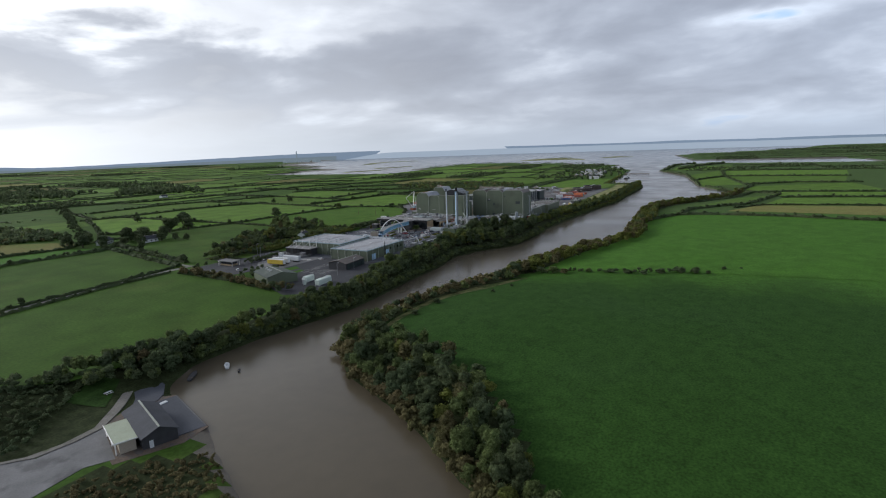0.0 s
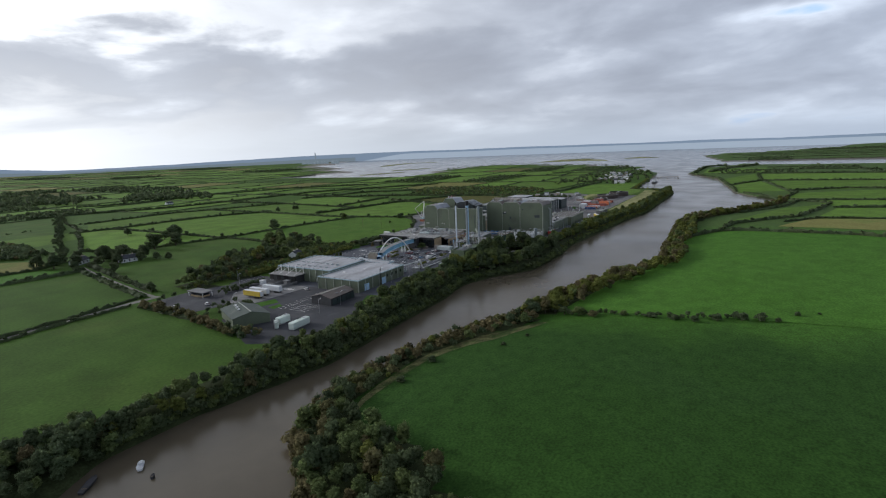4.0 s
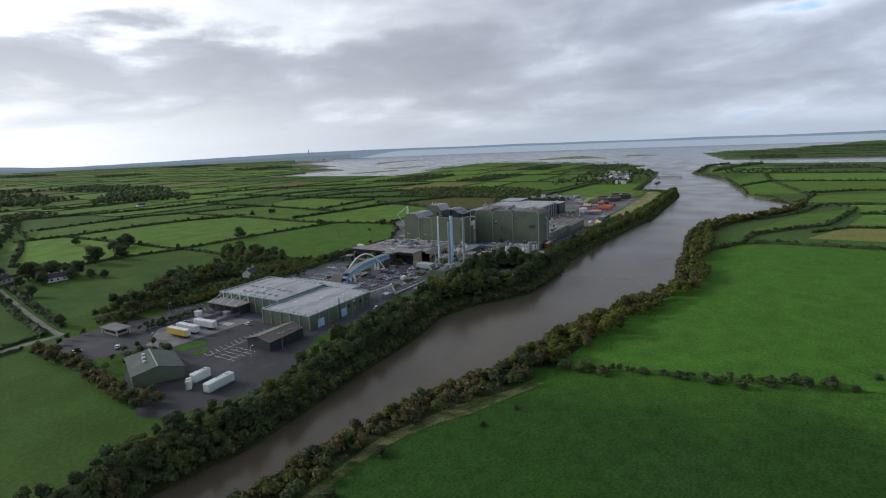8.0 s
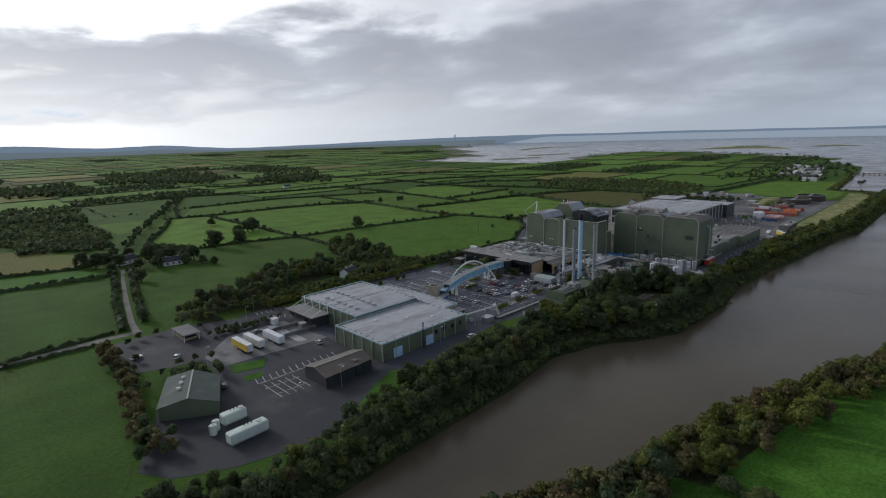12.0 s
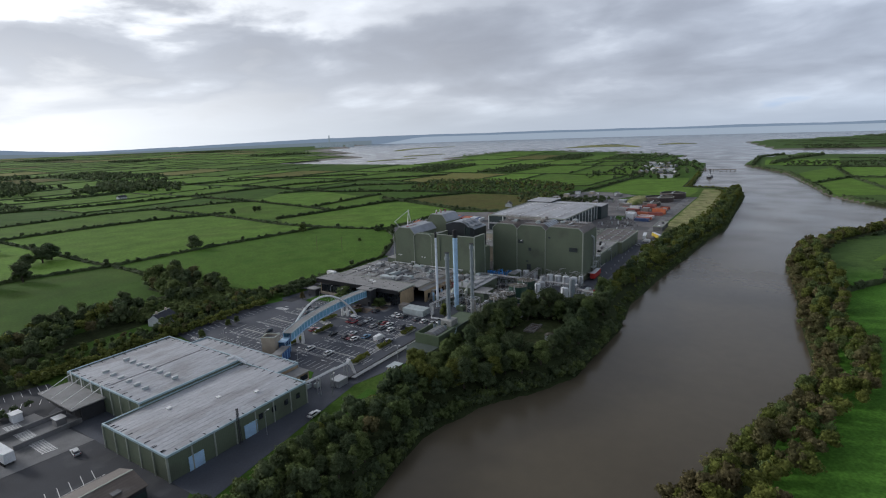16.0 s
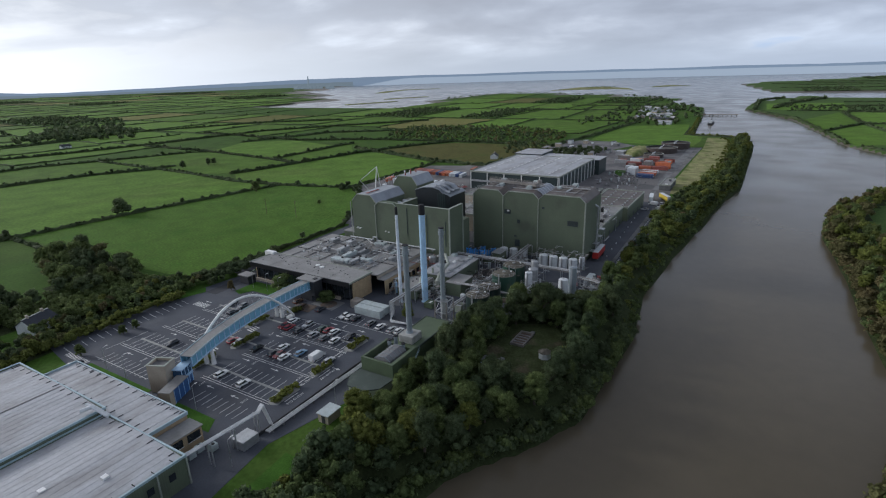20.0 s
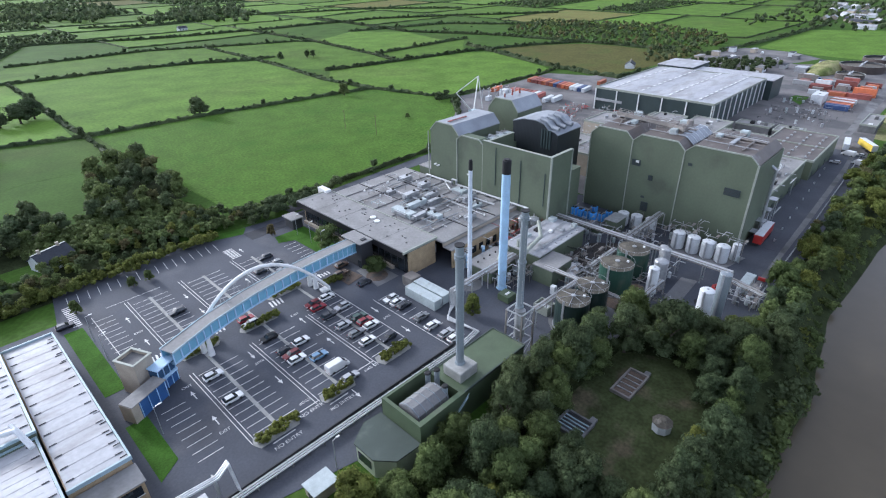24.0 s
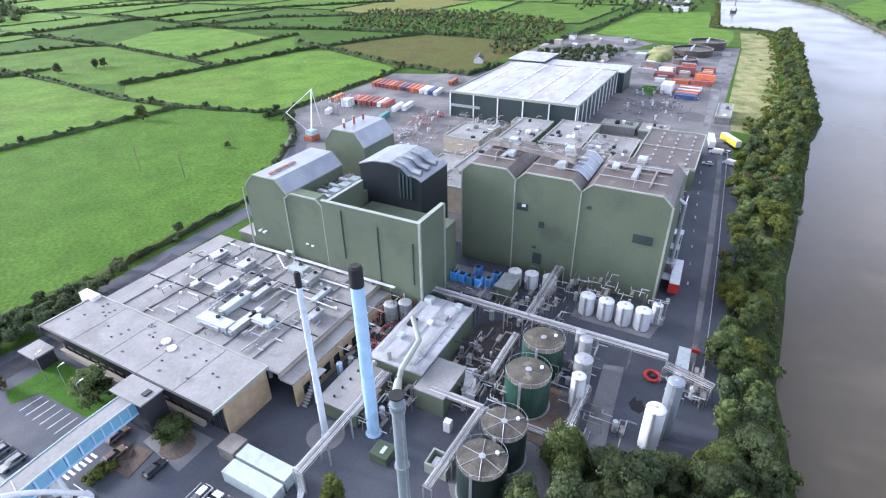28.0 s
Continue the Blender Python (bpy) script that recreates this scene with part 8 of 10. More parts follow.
def crown_data(rng, radius, height, blobs, tufts, size, flat=0.9, fine=False, base=0.30, span=0.50, bough=(0.34, 0.52)):
    """Leaf tufts round a handful of boughs: corner points of quads, then core points and faces."""
    cs, rs = [], []
    for k in range(blobs):
        a, q = rng.uniform(0, 2 * math.pi), math.sqrt(rng.uniform(0.0, 1.0))
        hh = rng.uniform(0.25, 1.0)
        w = radius * (1.05 - 0.9 * bough[1]) * q * (1.2 - 0.7 * hh)
        cs.append((math.cos(a) * w, math.sin(a) * w, height * (base + span * hh)))
        rs.append(radius * rng.uniform(*bough))
    cs, rs = np.array(cs), np.array(rs)
    pick = rng.integers(0, blobs, tufts)
    d = rng.normal(size=(tufts, 3))
    d[:, 2] = np.abs(d[:, 2]) * 0.9 - 0.25
    d /= np.linalg.norm(d, axis=1)[:, None]
    p = cs[pick] + d * (rs[pick] * rng.uniform(0.80, 1.22, tufts))[:, None] * np.array([1, 1, flat])
    n = d + rng.normal(size=(tufts, 3)) * 0.35
    n /= np.linalg.norm(n, axis=1)[:, None]
    u = np.cross(n, rng.normal(size=(tufts, 3)))
    u /= np.linalg.norm(u, axis=1)[:, None]
    v = np.cross(n, u)
    s = (size * rng.uniform(0.6, 1.35, tufts))[:, None]
    quad = np.stack([p - u * s * 0.5 - v * s * 0.35, p + u * s * 0.45 - v * s * 0.5 + n * s * 0.12, p + u * s * 0.5 + v * s * 0.4, p - u * s * 0.4 + v * s * 0.5 + n * s * 0.15], 1)
    V, T = (BALL_V, BALL_F) if fine else (ICO_V, ICO_F)
    core = np.concatenate([V * (r * 0.78) * np.array([1, 1, flat]) * rng.uniform(0.88, 1.1, (len(V), 1)) + c for c, r in zip(cs, rs)])
    faces = np.concatenate([T + len(V) * k for k in range(blobs)])
    nrm = d + np.array([0, 0, 0.25]) + rng.normal(size=(tufts, 3)) * 0.42
    nrm = np.repeat(nrm / np.linalg.norm(nrm, axis=1)[:, None], 4, 0)
    cn = np.concatenate([V] * blobs)
    return quad, core, faces, nrm, cn


def mesh_from(name, quads, cores, faces, nq_, nc_, mats):
    """One mesh from tuft quads (n, 4, 3) and core points with their triangles."""
    nq = len(quads)
    verts = np.concatenate([quads.reshape(-1, 3), cores]) if len(cores) else quads.reshape(-1, 3)
    me = bpy.data.meshes.new(name)
    tri = faces + nq * 4 if len(cores) else np.zeros((0, 3), int)
    loops = np.concatenate([np.arange(nq * 4), tri.ravel()])
    starts = np.concatenate([np.arange(nq) * 4, nq * 4 + np.arange(len(tri)) * 3])
    me.vertices.add(len(verts))
    me.vertices.foreach_set("co", verts.ravel())
    me.loops.add(len(loops))
    me.loops.foreach_set("vertex_index", loops.astype(np.int32))
    me.polygons.add(len(starts))
    me.polygons.foreach_set("loop_start", starts.astype(np.int32))
    me.polygons.foreach_set("material_index", np.concatenate([np.zeros(nq), np.ones(len(tri))]).astype(np.int32))
    me.update(calc_edges=True)
    me.shade_smooth()
    way = me.attributes.new("custom_normal", "FLOAT_VECTOR", "POINT")
    way.data.foreach_set("vector", np.concatenate([nq_, nc_]).astype(np.float32).ravel())
    for m in mats:
        me.materials.append(M[m])
    return me


def trunk_mesh(seed):
    rng = random.Random(seed)
    bm = bmesh.new()
    bmesh.ops.create_cone(bm, cap_ends=True, segments=7, radius1=0.32, radius2=0.16, depth=5.0, matrix=Matrix.Translation((0, 0, 2.3)))
    for k in range(4):
        a = k * 1.6 + rng.uniform(-0.3, 0.3)
        b = Vector((0, 0, 2.6 + 0.5 * k))
        e = b + Vector((math.cos(a) * 1.6, math.sin(a) * 1.6, rng.uniform(1.4, 2.4)))
        d = e - b
        bmesh.ops.create_cone(bm, cap_ends=True, segments=5, radius1=0.13, radius2=0.05, depth=d.length, matrix=Matrix.Translation((b + e) / 2) @ d.to_track_quat("Z", "Y").to_matrix().to_4x4())
    return mesh_of(bm, "trunk", "bark")


GEN = np.random.default_rng(11)
TRUNKS = [trunk_mesh(k) for k in range(3)]
KINDS = ("leaf", "leaf_dark", "leaf_brown", "leaf_yellow")
FINE = {k: [crown_data(GEN, 3.6, 8.5, 34, 2400, 0.30, base=0.08, span=0.74, bough=(0.20, 0.38)) for _ in range(2)] for k in KINDS}
FINE_MESH = {k: [mesh_from("crown", *d, (k, k)) for d in v] for k, v in FINE.items()}
NEAR_MESH = {k: [mesh_from("crown", *crown_data(GEN, 3.6, 8.5, 60, 7000, 0.19, base=-0.02, span=0.86, bough=(0.16, 0.32)), (k, k)) for _ in range(2)] for k in ("leaf", "leaf_dark", "leaf_yellow", "leaf_brown")}
COARSE = [crown_data(GEN, 3.6, 8.5, 15, 420, 0.52, base=0.22, span=0.58, bough=(0.24, 0.44)) for _ in range(6)]
SPREAD_MESH = {k: [mesh_from("crown", *crown_data(GEN, 3.9, 8.0, 40, 3000, 0.28, base=0.06, span=0.68, bough=(0.20, 0.36)), (k, k)) for _ in range(3)] for k in KINDS}
BUSH = [crown_data(GEN, 1.9, 2.6, 4, 80, 0.44) for _ in range(6)]
LUMP = [crown_data(GEN, 3.0, 2.2, 2, 8, 1.5) for _ in range(6)]
TREE_WORDS = {"leaf": "green leafy tree with rounded crown", "leaf_dark": "dark green dense tree", "leaf_brown": "brownish autumn tree with thinning crown", "leaf_yellow": "yellow-green tree with bright crown"}


def tree(x, y, size, kind, where, z=None, tall=1.0, near=False, low=False):
    rng = random.Random(int(x * 31 + y * 17))
    z = land_at(x, y) if z is None else z
    t = thing("tree", x, y, z - 0.1, TREE_WORDS[kind] + " " + where, "tree", "trees " + where)
    t.scale = (size * rng.uniform(0.9, 1.1), size * rng.uniform(0.9, 1.1), size * tall * rng.uniform(0.9, 1.12))
    t.rotation_euler = (0, 0, rng.uniform(0, 6.28))
    for name, me in (("trunk", TRUNKS[rng.randrange(3)]), ("crown", rng.choice((SPREAD_MESH if low else NEAR_MESH if near else FINE_MESH)[kind]))):
        o = new(name, me)
        o.parent = t


def planted(name, data, spots, kind, label, category, core=None):
    """Many plants joined into one mesh of kind stuff: spots are rows of x, y, z, size, tall."""
    if not len(spots):
        return
    rng = np.random.default_rng(len(spots))
    Q, C, F, NQ, NC, base = [], [], [], [], [], 0
    for x, y, z, s, tall in spots:
        q, c, f, n1, n2 = data[rng.integers(len(data))]
        a = rng.uniform(0, 6.28)
        rot = np.array([[math.cos(a), -math.sin(a), 0], [math.sin(a), math.cos(a), 0], [0, 0, 1]]).T * s
        rot[:, 2] *= tall
        off = np.array([x, y, z])
        Q.append(q @ rot + off)
        C.append(c @ rot + off)
        F.append(f + base)
        NQ.append(n1 @ (rot / s))
        NC.append(n2 @ (rot / s))
        base += len(c)
    me = mesh_from(name, np.concatenate(Q), np.concatenate(C), np.concatenate(F), np.concatenate(NQ), np.concatenate(NC), (kind, core or kind))
    tagged(new(name, me), label, category, kind="stuff")


def scatter(ring, gap, seed, jitter=0.42, avoid=()):
    rng = np.random.default_rng(seed)
    xs = np.arange(min(p[0] for p in ring), max(p[0] for p in ring) + gap, gap)
    ys = np.arange(min(p[1] for p in ring), max(p[1] for p in ring) + gap, gap)
    gx, gy = np.meshgrid(xs, ys)
    gx = gx.ravel() + rng.uniform(-jitter, jitter, gx.size) * gap + (np.arange(gx.size) // len(xs) % 2) * gap * 0.5
    gy = gy.ravel() + rng.uniform(-jitter, jitter, gy.size) * gap
    ok = inside(gx, gy, ring)
    for r in avoid:
        ok &= ~inside(gx, gy, r)
    return np.c_[gx[ok], gy[ok]]


def sprinkle(line, gap, seed, wide):
    rng = np.random.default_rng(seed)
    out = []
    for (ax, ay), (bx, by) in zip(line, line[1:]):
        n = max(1, int(math.hypot(bx - ax, by - ay) / gap))
        for k in range(n):
            t = (k + rng.uniform(0, 1)) / n
            out.append((ax + (bx - ax) * t + rng.normal() * wide, ay + (by - ay) * t + rng.normal() * wide))
    return np.array(out)


CLEAR = [(233, 101), (262, 101), (276, 112), (270, 124), (238, 125)]
BUILT = [[(208, 133.5), (250, 133.5), (250, 146), (208, 146)], [(260, 131), (310, 131), (310, 150), (260, 150)], [(286, 106), (314, 106), (314, 134), (286, 134)], CLEAR, [(194, 138), (206, 138), (206, 147), (194, 147)]]
WOOD_A = [(-50, 113.5), (-30, 120), (-5, 118), (25, 113.5), (50, 109), (64, 110.5), (60, 121), (44, 130), (34, 131), (13, 126.5), (-4, 127.5), (-25, 128.5), (-47, 128), (-60, 132), (-66, 130), (-56, 121)]
WOOD_B = [(50, 111.0), (80, 112.0), (120, 114.5), (150, 116.0), (180, 119.5), (190, 124.0), (188, 136.0), (150, 136.5), (126, 133.5), (108, 131.0), (92, 125.5), (76, 122.0), (62, 121.5)]
WOOD_C = [(182, 120.0), (205, 113.0), (221, 103.5), (239, 96.0), (292, 95.0), (314, 99.0), (312, 107.0), (286, 112.0), (283, 129.0), (258, 133.0), (249, 135.0), (208, 135.0), (188, 136.0)]
WOOD_D = [(314, 99.0), (325, 99.5), (391, 93.5), (440, 88.5), (505, 83.5), (545, 76.5), (658, 76.5), (740, 75.5), (800, 76.5), (834, 82.5), (836, 92.0), (700, 88.0), (600, 88.0), (545, 92.0), (500, 103.0), (440, 108.5), (391, 107.4), (345, 106.4), (316, 107.0)]
WOOD_E = [(-70, -36), (-54, -4), (-39, 16), (-27, 36), (-15, 60), (2, 77), (30, 86), (26, 74), (12, 66), (7, 42), (-11, 12), (-42, -14), (-62, -30), (-80, -62), (-90, -70)]
WOOD_F = [(24, 86), (55, 86), (87, 81), (111, 72), (132, 60), (124, 47), (108, 51), (93, 61), (80, 66), (71, 71), (55, 72.5), (36, 72.5), (26, 72)]
WOOD_G = [(126, 59.5), (156, 56.5), (202, 42.5), (240, 27.5), (279, 16.5), (330, 20.5), (377, 21.5), (440, 26.5), (490, 21.5), (530, 3.5), (575, -22.5), (640, -52.5), (690, -67.5), (690, -75.5), (640, -61.5), (575, -33.5), (528, -7.5), (488, 6.5), (440, 10.5), (392, 4.5), (330, 8.5), (280, 1.5), (240, 10.5), (200, 24.5), (160, 34.5), (136, 42.5)]
WOOD_N = [(90, 262), (112, 262), (140, 268), (164, 281), (192, 281), (201, 289), (199, 304), (183, 310), (168, 311), (138, 291), (113, 283), (93, 273)]
WOOD_S = [(86, 256), (100, 250), (116, 253), (128, 244), (133, 252), (148, 252), (183, 247), (214, 250), (235, 254), (254, 253), (250, 258), (238, 268), (212, 270), (200, 276), (184, 262), (160, 264), (140, 266), (112, 260), (90, 261)]
WOOD_P = [(205, 290), (214, 281), (230, 276), (240, 284), (246, 318), (244, 336), (232, 345), (222, 336), (212, 306)]


def wood(name, ring, gap, seed, size, mix, label, where, single=0, avoid=(), tall=1.0, coarse=COARSE, nearest=None, near=False):
    """Fills a plan outline with trees: some are things of their own, the rest is joined by leaf colour."""
    pts = scatter(ring, gap, seed, avoid=avoid)
    rng = np.random.default_rng(seed + 50)
    kinds = rng.choice(KINDS, len(pts), p=mix)
    sizes = rng.uniform(0.68, 1.25, len(pts)) * size
    zs = land(pts[:, 0], pts[:, 1])
    order = np.argsort([nearest(x, y) for x, y in pts]) if nearest else np.arange(len(pts))
    chosen = set(order[:single].tolist())
    for i in chosen:
        tree(float(pts[i, 0]), float(pts[i, 1]), float(sizes[i]), str(kinds[i]), where, float(zs[i]), tall, near)
    for kind in KINDS:
        sel = [i for i in range(len(pts)) if kinds[i] == kind and i not in chosen]
        planted(name, coarse, [(pts[i, 0], pts[i, 1], zs[i] - 0.1, sizes[i], tall * rng.uniform(0.85, 1.2)) for i in sel], kind, label, "trees")


# leaf-litter floor under woods and banks, its colour darkened for their shade
floor_mesh = bpy.data.objects["ground"].data
centres = np.empty(len(floor_mesh.polygons) * 3, np.float32)
floor_mesh.polygons.foreach_get("center", centres)
centres = centres.reshape(-1, 3)
kind_of = np.empty(len(floor_mesh.polygons), np.int32)
floor_mesh.polygons.foreach_get("material_index", kind_of)
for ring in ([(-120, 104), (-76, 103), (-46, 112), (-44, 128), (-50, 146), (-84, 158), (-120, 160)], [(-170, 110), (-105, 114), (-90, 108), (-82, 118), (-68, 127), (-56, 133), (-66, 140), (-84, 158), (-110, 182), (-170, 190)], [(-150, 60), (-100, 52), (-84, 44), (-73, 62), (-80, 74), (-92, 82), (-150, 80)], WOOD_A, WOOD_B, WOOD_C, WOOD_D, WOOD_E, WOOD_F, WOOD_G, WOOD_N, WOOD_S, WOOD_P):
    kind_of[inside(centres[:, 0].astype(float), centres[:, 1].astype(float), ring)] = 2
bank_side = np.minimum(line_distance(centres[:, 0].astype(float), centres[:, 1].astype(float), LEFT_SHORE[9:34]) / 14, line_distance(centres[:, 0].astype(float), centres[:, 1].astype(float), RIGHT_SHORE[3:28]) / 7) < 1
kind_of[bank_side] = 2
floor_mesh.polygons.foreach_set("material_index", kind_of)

wood("riverside_wood", WOOD_A, 3.6, 1, 0.74, (0.30, 0.62, 0.04, 0.04), "dense dark riverside trees and thicket", "by the bank", 18, nearest=lambda x, y: -x)
wood("riverside_wood", [(-46, 119), (-30, 123), (-18, 125), (-24, 132), (-40, 137), (-52, 140), (-70, 146), (-76, 142), (-58, 137.5), (-49, 132)], 2.9, 17, 0.72, (0.22, 0.74, 0.04, 0.0), "dense dark thicket above the slipway", "by the bank", 0)
wood("riverside_wood", WOOD_B, 3.7, 2, 0.8, (0.38, 0.56, 0.02, 0.04), "dense dark riverside trees below the depot", "by the bank", 28, nearest=lambda x, y: abs(x - 150))
wood("riverside_wood", WOOD_C, 4.8, 3, 1.1, (0.48, 0.46, 0.0, 0.06), "dense green grove between plant and river", "in the grove", 100, near=True, avoid=BUILT, nearest=lambda x, y: abs(x - 250))
wood("riverside_wood", WOOD_D, 4.6, 4, 0.85, (0.50, 0.18, 0.03, 0.29), "strip of green trees along the river", "by the river road", 25, nearest=lambda x, y: x)
wood("headland_wood", WOOD_E, 4.1, 5, 0.82, (0.34, 0.46, 0.14, 0.06), "mixed brown and green wood on a river headland", "on the headland", 40, nearest=lambda x, y: x)
wood("bank_scrub", WOOD_F, 3.4, 6, 1.4, (0.10, 0.36, 0.46, 0.08), "low brown scrub on the river bank", "on the river bank", 0, coarse=BUSH)
wood("far_bank_trees", WOOD_G, 4.7, 7, 0.85, (0.14, 0.0, 0.36, 0.50), "brown and green trees on the far river bank", "on the far bank", 15, nearest=lambda x, y: x)
wood("shelter_belt", WOOD_N, 4.8, 8, 0.95, (0.26, 0.60, 0.07, 0.07), "olive tree belt behind the warehouses", "behind the warehouses", 0)
wood("shelter_belt", WOOD_S, 3.4, 18, 0.5, (0.44, 0.24, 0.12, 0.20), "low olive scrub trees behind the car park", "behind the car park", 0)
wood("copse", WOOD_P, 6.2, 9, 1.1, (0.25, 0.70, 0.05, 0.0), "dark copse at the field corner", "at the field corner", 0)
def thicket(line, seed, kind, label, s0=1.3, s1=2.0, lean=1.8):
    pts = sprinkle(line, 2.2, seed, 0.8) + np.array([0, lean])
    rng = np.random.default_rng(seed)
    planted("bank_thicket", BUSH, [(x, y, -5.1, rng.uniform(s0, s1), 1.0) for x, y in pts], kind, label, "bushes")


thicket(LEFT_SHORE[10:22], 71, "leaf_dark", "dark bushes overhanging the river bank")
thicket(LEFT_SHORE[10:22], 78, "leaf_dark", "tall dark bushes along the river bank", 1.4, 2.2, lean=4.6)
thicket(LEFT_SHORE[21:36], 80, "leaf_yellow", "tall olive bushes along the river bank", 1.0, 1.7, lean=5.0)
thicket(RIGHT_SHORE[3:26], 79, "leaf_brown", "tall brown bushes along the river bank", 1.2, 1.9, lean=-4.4)
thicket(LEFT_SHORE[10:22], 72, "leaf", "green bushes overhanging the river bank")
thicket(LEFT_SHORE[21:36], 73, "leaf", "green bushes overhanging the river bank", 0.9, 1.5, lean=2.6)
thicket(RIGHT_SHORE[3:11], 74, "leaf_brown", "brown bushes overhanging the river bank", lean=-2.0)
thicket(RIGHT_SHORE[9:15], 75, "leaf_brown", "low brown bushes at the water edge", 0.6, 1.1, lean=-2.0)
thicket(RIGHT_SHORE[13:26], 76, "leaf_brown", "brown bushes overhanging the river bank", lean=-2.0)
thicket(RIGHT_SHORE[13:26], 77, "leaf", "green bushes overhanging the river bank", 0.9, 1.5, lean=-2.0)
for x, y, s, kind, tall in ((255, 127, 1.35, "leaf_dark", 1.35), (276, 116, 1.7, "leaf_dark", 1.15), (233, 128, 1.25, "leaf_dark", 1.4), (244, 129, 1.3, "leaf_dark", 1.3), (270, 123, 1.35, "leaf_dark", 1.3), (279, 100, 1.35, "leaf", 1.0), (284, 105, 1.3, "leaf_dark", 1.0), (223, 125, 1.3, "leaf_dark", 1.3), (210, 120, 1.4, "leaf", 1.0), (196, 124, 1.3, "leaf_yellow", 0.8), (400, 97, 1.3, "leaf_yellow", 0.8), (264, 128, 1.2, "leaf_dark", 1.1)):
    tree(x, y, s, kind, "beside the clearing", 0.0, tall, True)
for x, y, s, kind in ((253.5, 214.8, 1.45, "leaf"), (254.6, 193.0, 1.1, "leaf"), (257.5, 158, 0.72, "leaf_yellow"), (203, 237, 0.42, "leaf"), (207.5, 237.2, 0.40, "leaf"), (188, 234, 0.5, "leaf"), (246, 236, 0.5, "leaf_brown")):
    tree(x, y, s, kind, "in the car park", 0.05, 0.7 if s > 1 else 1.0, True, s > 1)
for x, y, s, kind, tall in ((129, 52, 1.3, "leaf_dark", 0.95), (299, 408, 1.6, "leaf_dark", 1.0), (240, 338, 1.5, "leaf_dark", 1.05), (233, 328, 1.35, "leaf_dark", 0.95), (224, 336, 1.25, "leaf_dark", 0.85), (173, 422, 2.2, "leaf_dark", 0.9), (192, 420, 2.0, "leaf_dark", 0.85), (222, 470, 1.9, "leaf_dark", 0.9), (230, 476, 2.1, "leaf_dark", 0.8), (212, 468, 1.6, "leaf_dark", 0.8), (217, 541, 1.3, "leaf_dark", 0.9), (389, 388, 1.1, "leaf", 1.0), (421, 330, 0.9, "leaf_dark", 1.1), (441, 556, 1.0, "leaf_dark", 1), (465, 548, 1.0, "leaf_dark", 1), (472, 549, 0.9, "leaf_dark", 1), (377, 312, 0.5, "leaf", 1), (80, 276, 0.9, "leaf_dark", 1)):
    tree(x, y, s, kind, "standing in the fields", None, tall, low=True)
for x, y, s in ((92, 420, 1.7), (86, 432, 1.6), (122, 408, 2.0), (134, 402, 1.9), (128, 416, 1.8), (146, 392, 1.5), (102, 356, 1.1), (104, 412, 1.4), (116, 434, 1.4), (126, 398, 1.5), (138, 384, 1.2), (120, 384, 1.2), (146, 376, 1.0), (112, 396, 1.1), (100, 432, 1.2), (130, 415, 1.3), (96, 398, 1.0), (150, 366, 0.9), (135, 425, 1.2), (108, 440, 1.2), (142, 400, 1.1)):
    tree(x, y, s, "leaf_dark", "round the farmhouses", low=True)
for x, y, s, kind in ((132, 24, 0.75, "leaf_brown"), (137, 12, 0.6, "leaf"), (137, 1, 0.6, "leaf_dark"), (136, -9, 0.62, "leaf_dark"), (136, -17, 0.66, "leaf_dark"), (140, -25, 0.68, "leaf_dark"), (144, -34, 0.85, "leaf_dark"), (145, -41, 0.6, "leaf_dark"), (146, -47, 0.45, "leaf_dark"), (158, -54, 0.42, "leaf_dark"), (163, -62, 0.25, "leaf_dark"), (118, 50, 0.7, "leaf_dark"), (84, 47, 0.34, "leaf_dark"), (60, 66, 0.6, "leaf_dark"), (40, 66, 0.55, "leaf_dark"), (134, 38, 0.9, "leaf_dark"), (140, 44, 1.0, "leaf_dark"), (133, 31, 1.0, "leaf"), (97, 42, 0.28, "leaf_dark")):
    tree(x, y, s, kind, "in a field hedge", None, 0.62, low=True)
planted("scrub", COARSE, [(x, y, -0.1, random.uniform(0.45, 0.75), 0.9) for x, y in scatter([(244, 246.5), (256, 245.8), (270, 247), (280, 249.5), (286, 254), (270, 257), (246, 257)], 2.8, 36)], "leaf_dark", "dark green hedge trees beside the service road", "trees")
planted("hedge", BUSH, [(x, y, land_at(x, y) - 0.1, random.uniform(0.5, 1.05), 1.0) for x, y in sprinkle([(134, 34), (137, 20), (138, 5), (138, -8), (142, -20), (146, -34), (149, -44)], 1.7, 3, 0.7)], "leaf_dark", "rough dark hedge across the river field", "hedge")
planted("planted_shrubs", BUSH, [(x, y, 0.15, random.uniform(0.34, 0.55), 0.9) for cx, cy, w, d in ((203.5, 160.6, 4.6, 1.7), (218.2, 161.0, 4.0, 1.5), (234.3, 161.6, 4.4, 1.8), (204, 195.5, 4.5, 1.2), (219, 195.0, 5.0, 1.3), (231, 203, 5.0, 1.3), (243, 197.5, 2.5, 1.5)) for x, y in ((cx + random.uniform(-w, w) * 0.92, cy + random.uniform(-d, d) * 0.75) for _ in range(60))], "leaf_yellow", "low yellow-green shrubs in kerbed beds", "shrubs")
planted("scrub", BUSH, [(x, y, float(plain(x)) - 0.1, random.uniform(0.5, 1.2), 0.8) for x, y in sprinkle([(505, 104), (560, 95), (640, 92), (720, 92), (800, 95), (834, 104)], 1.6, 31, 3.0)], "leaf_yellow", "yellowish scrub between rough grass and river trees", "scrub")
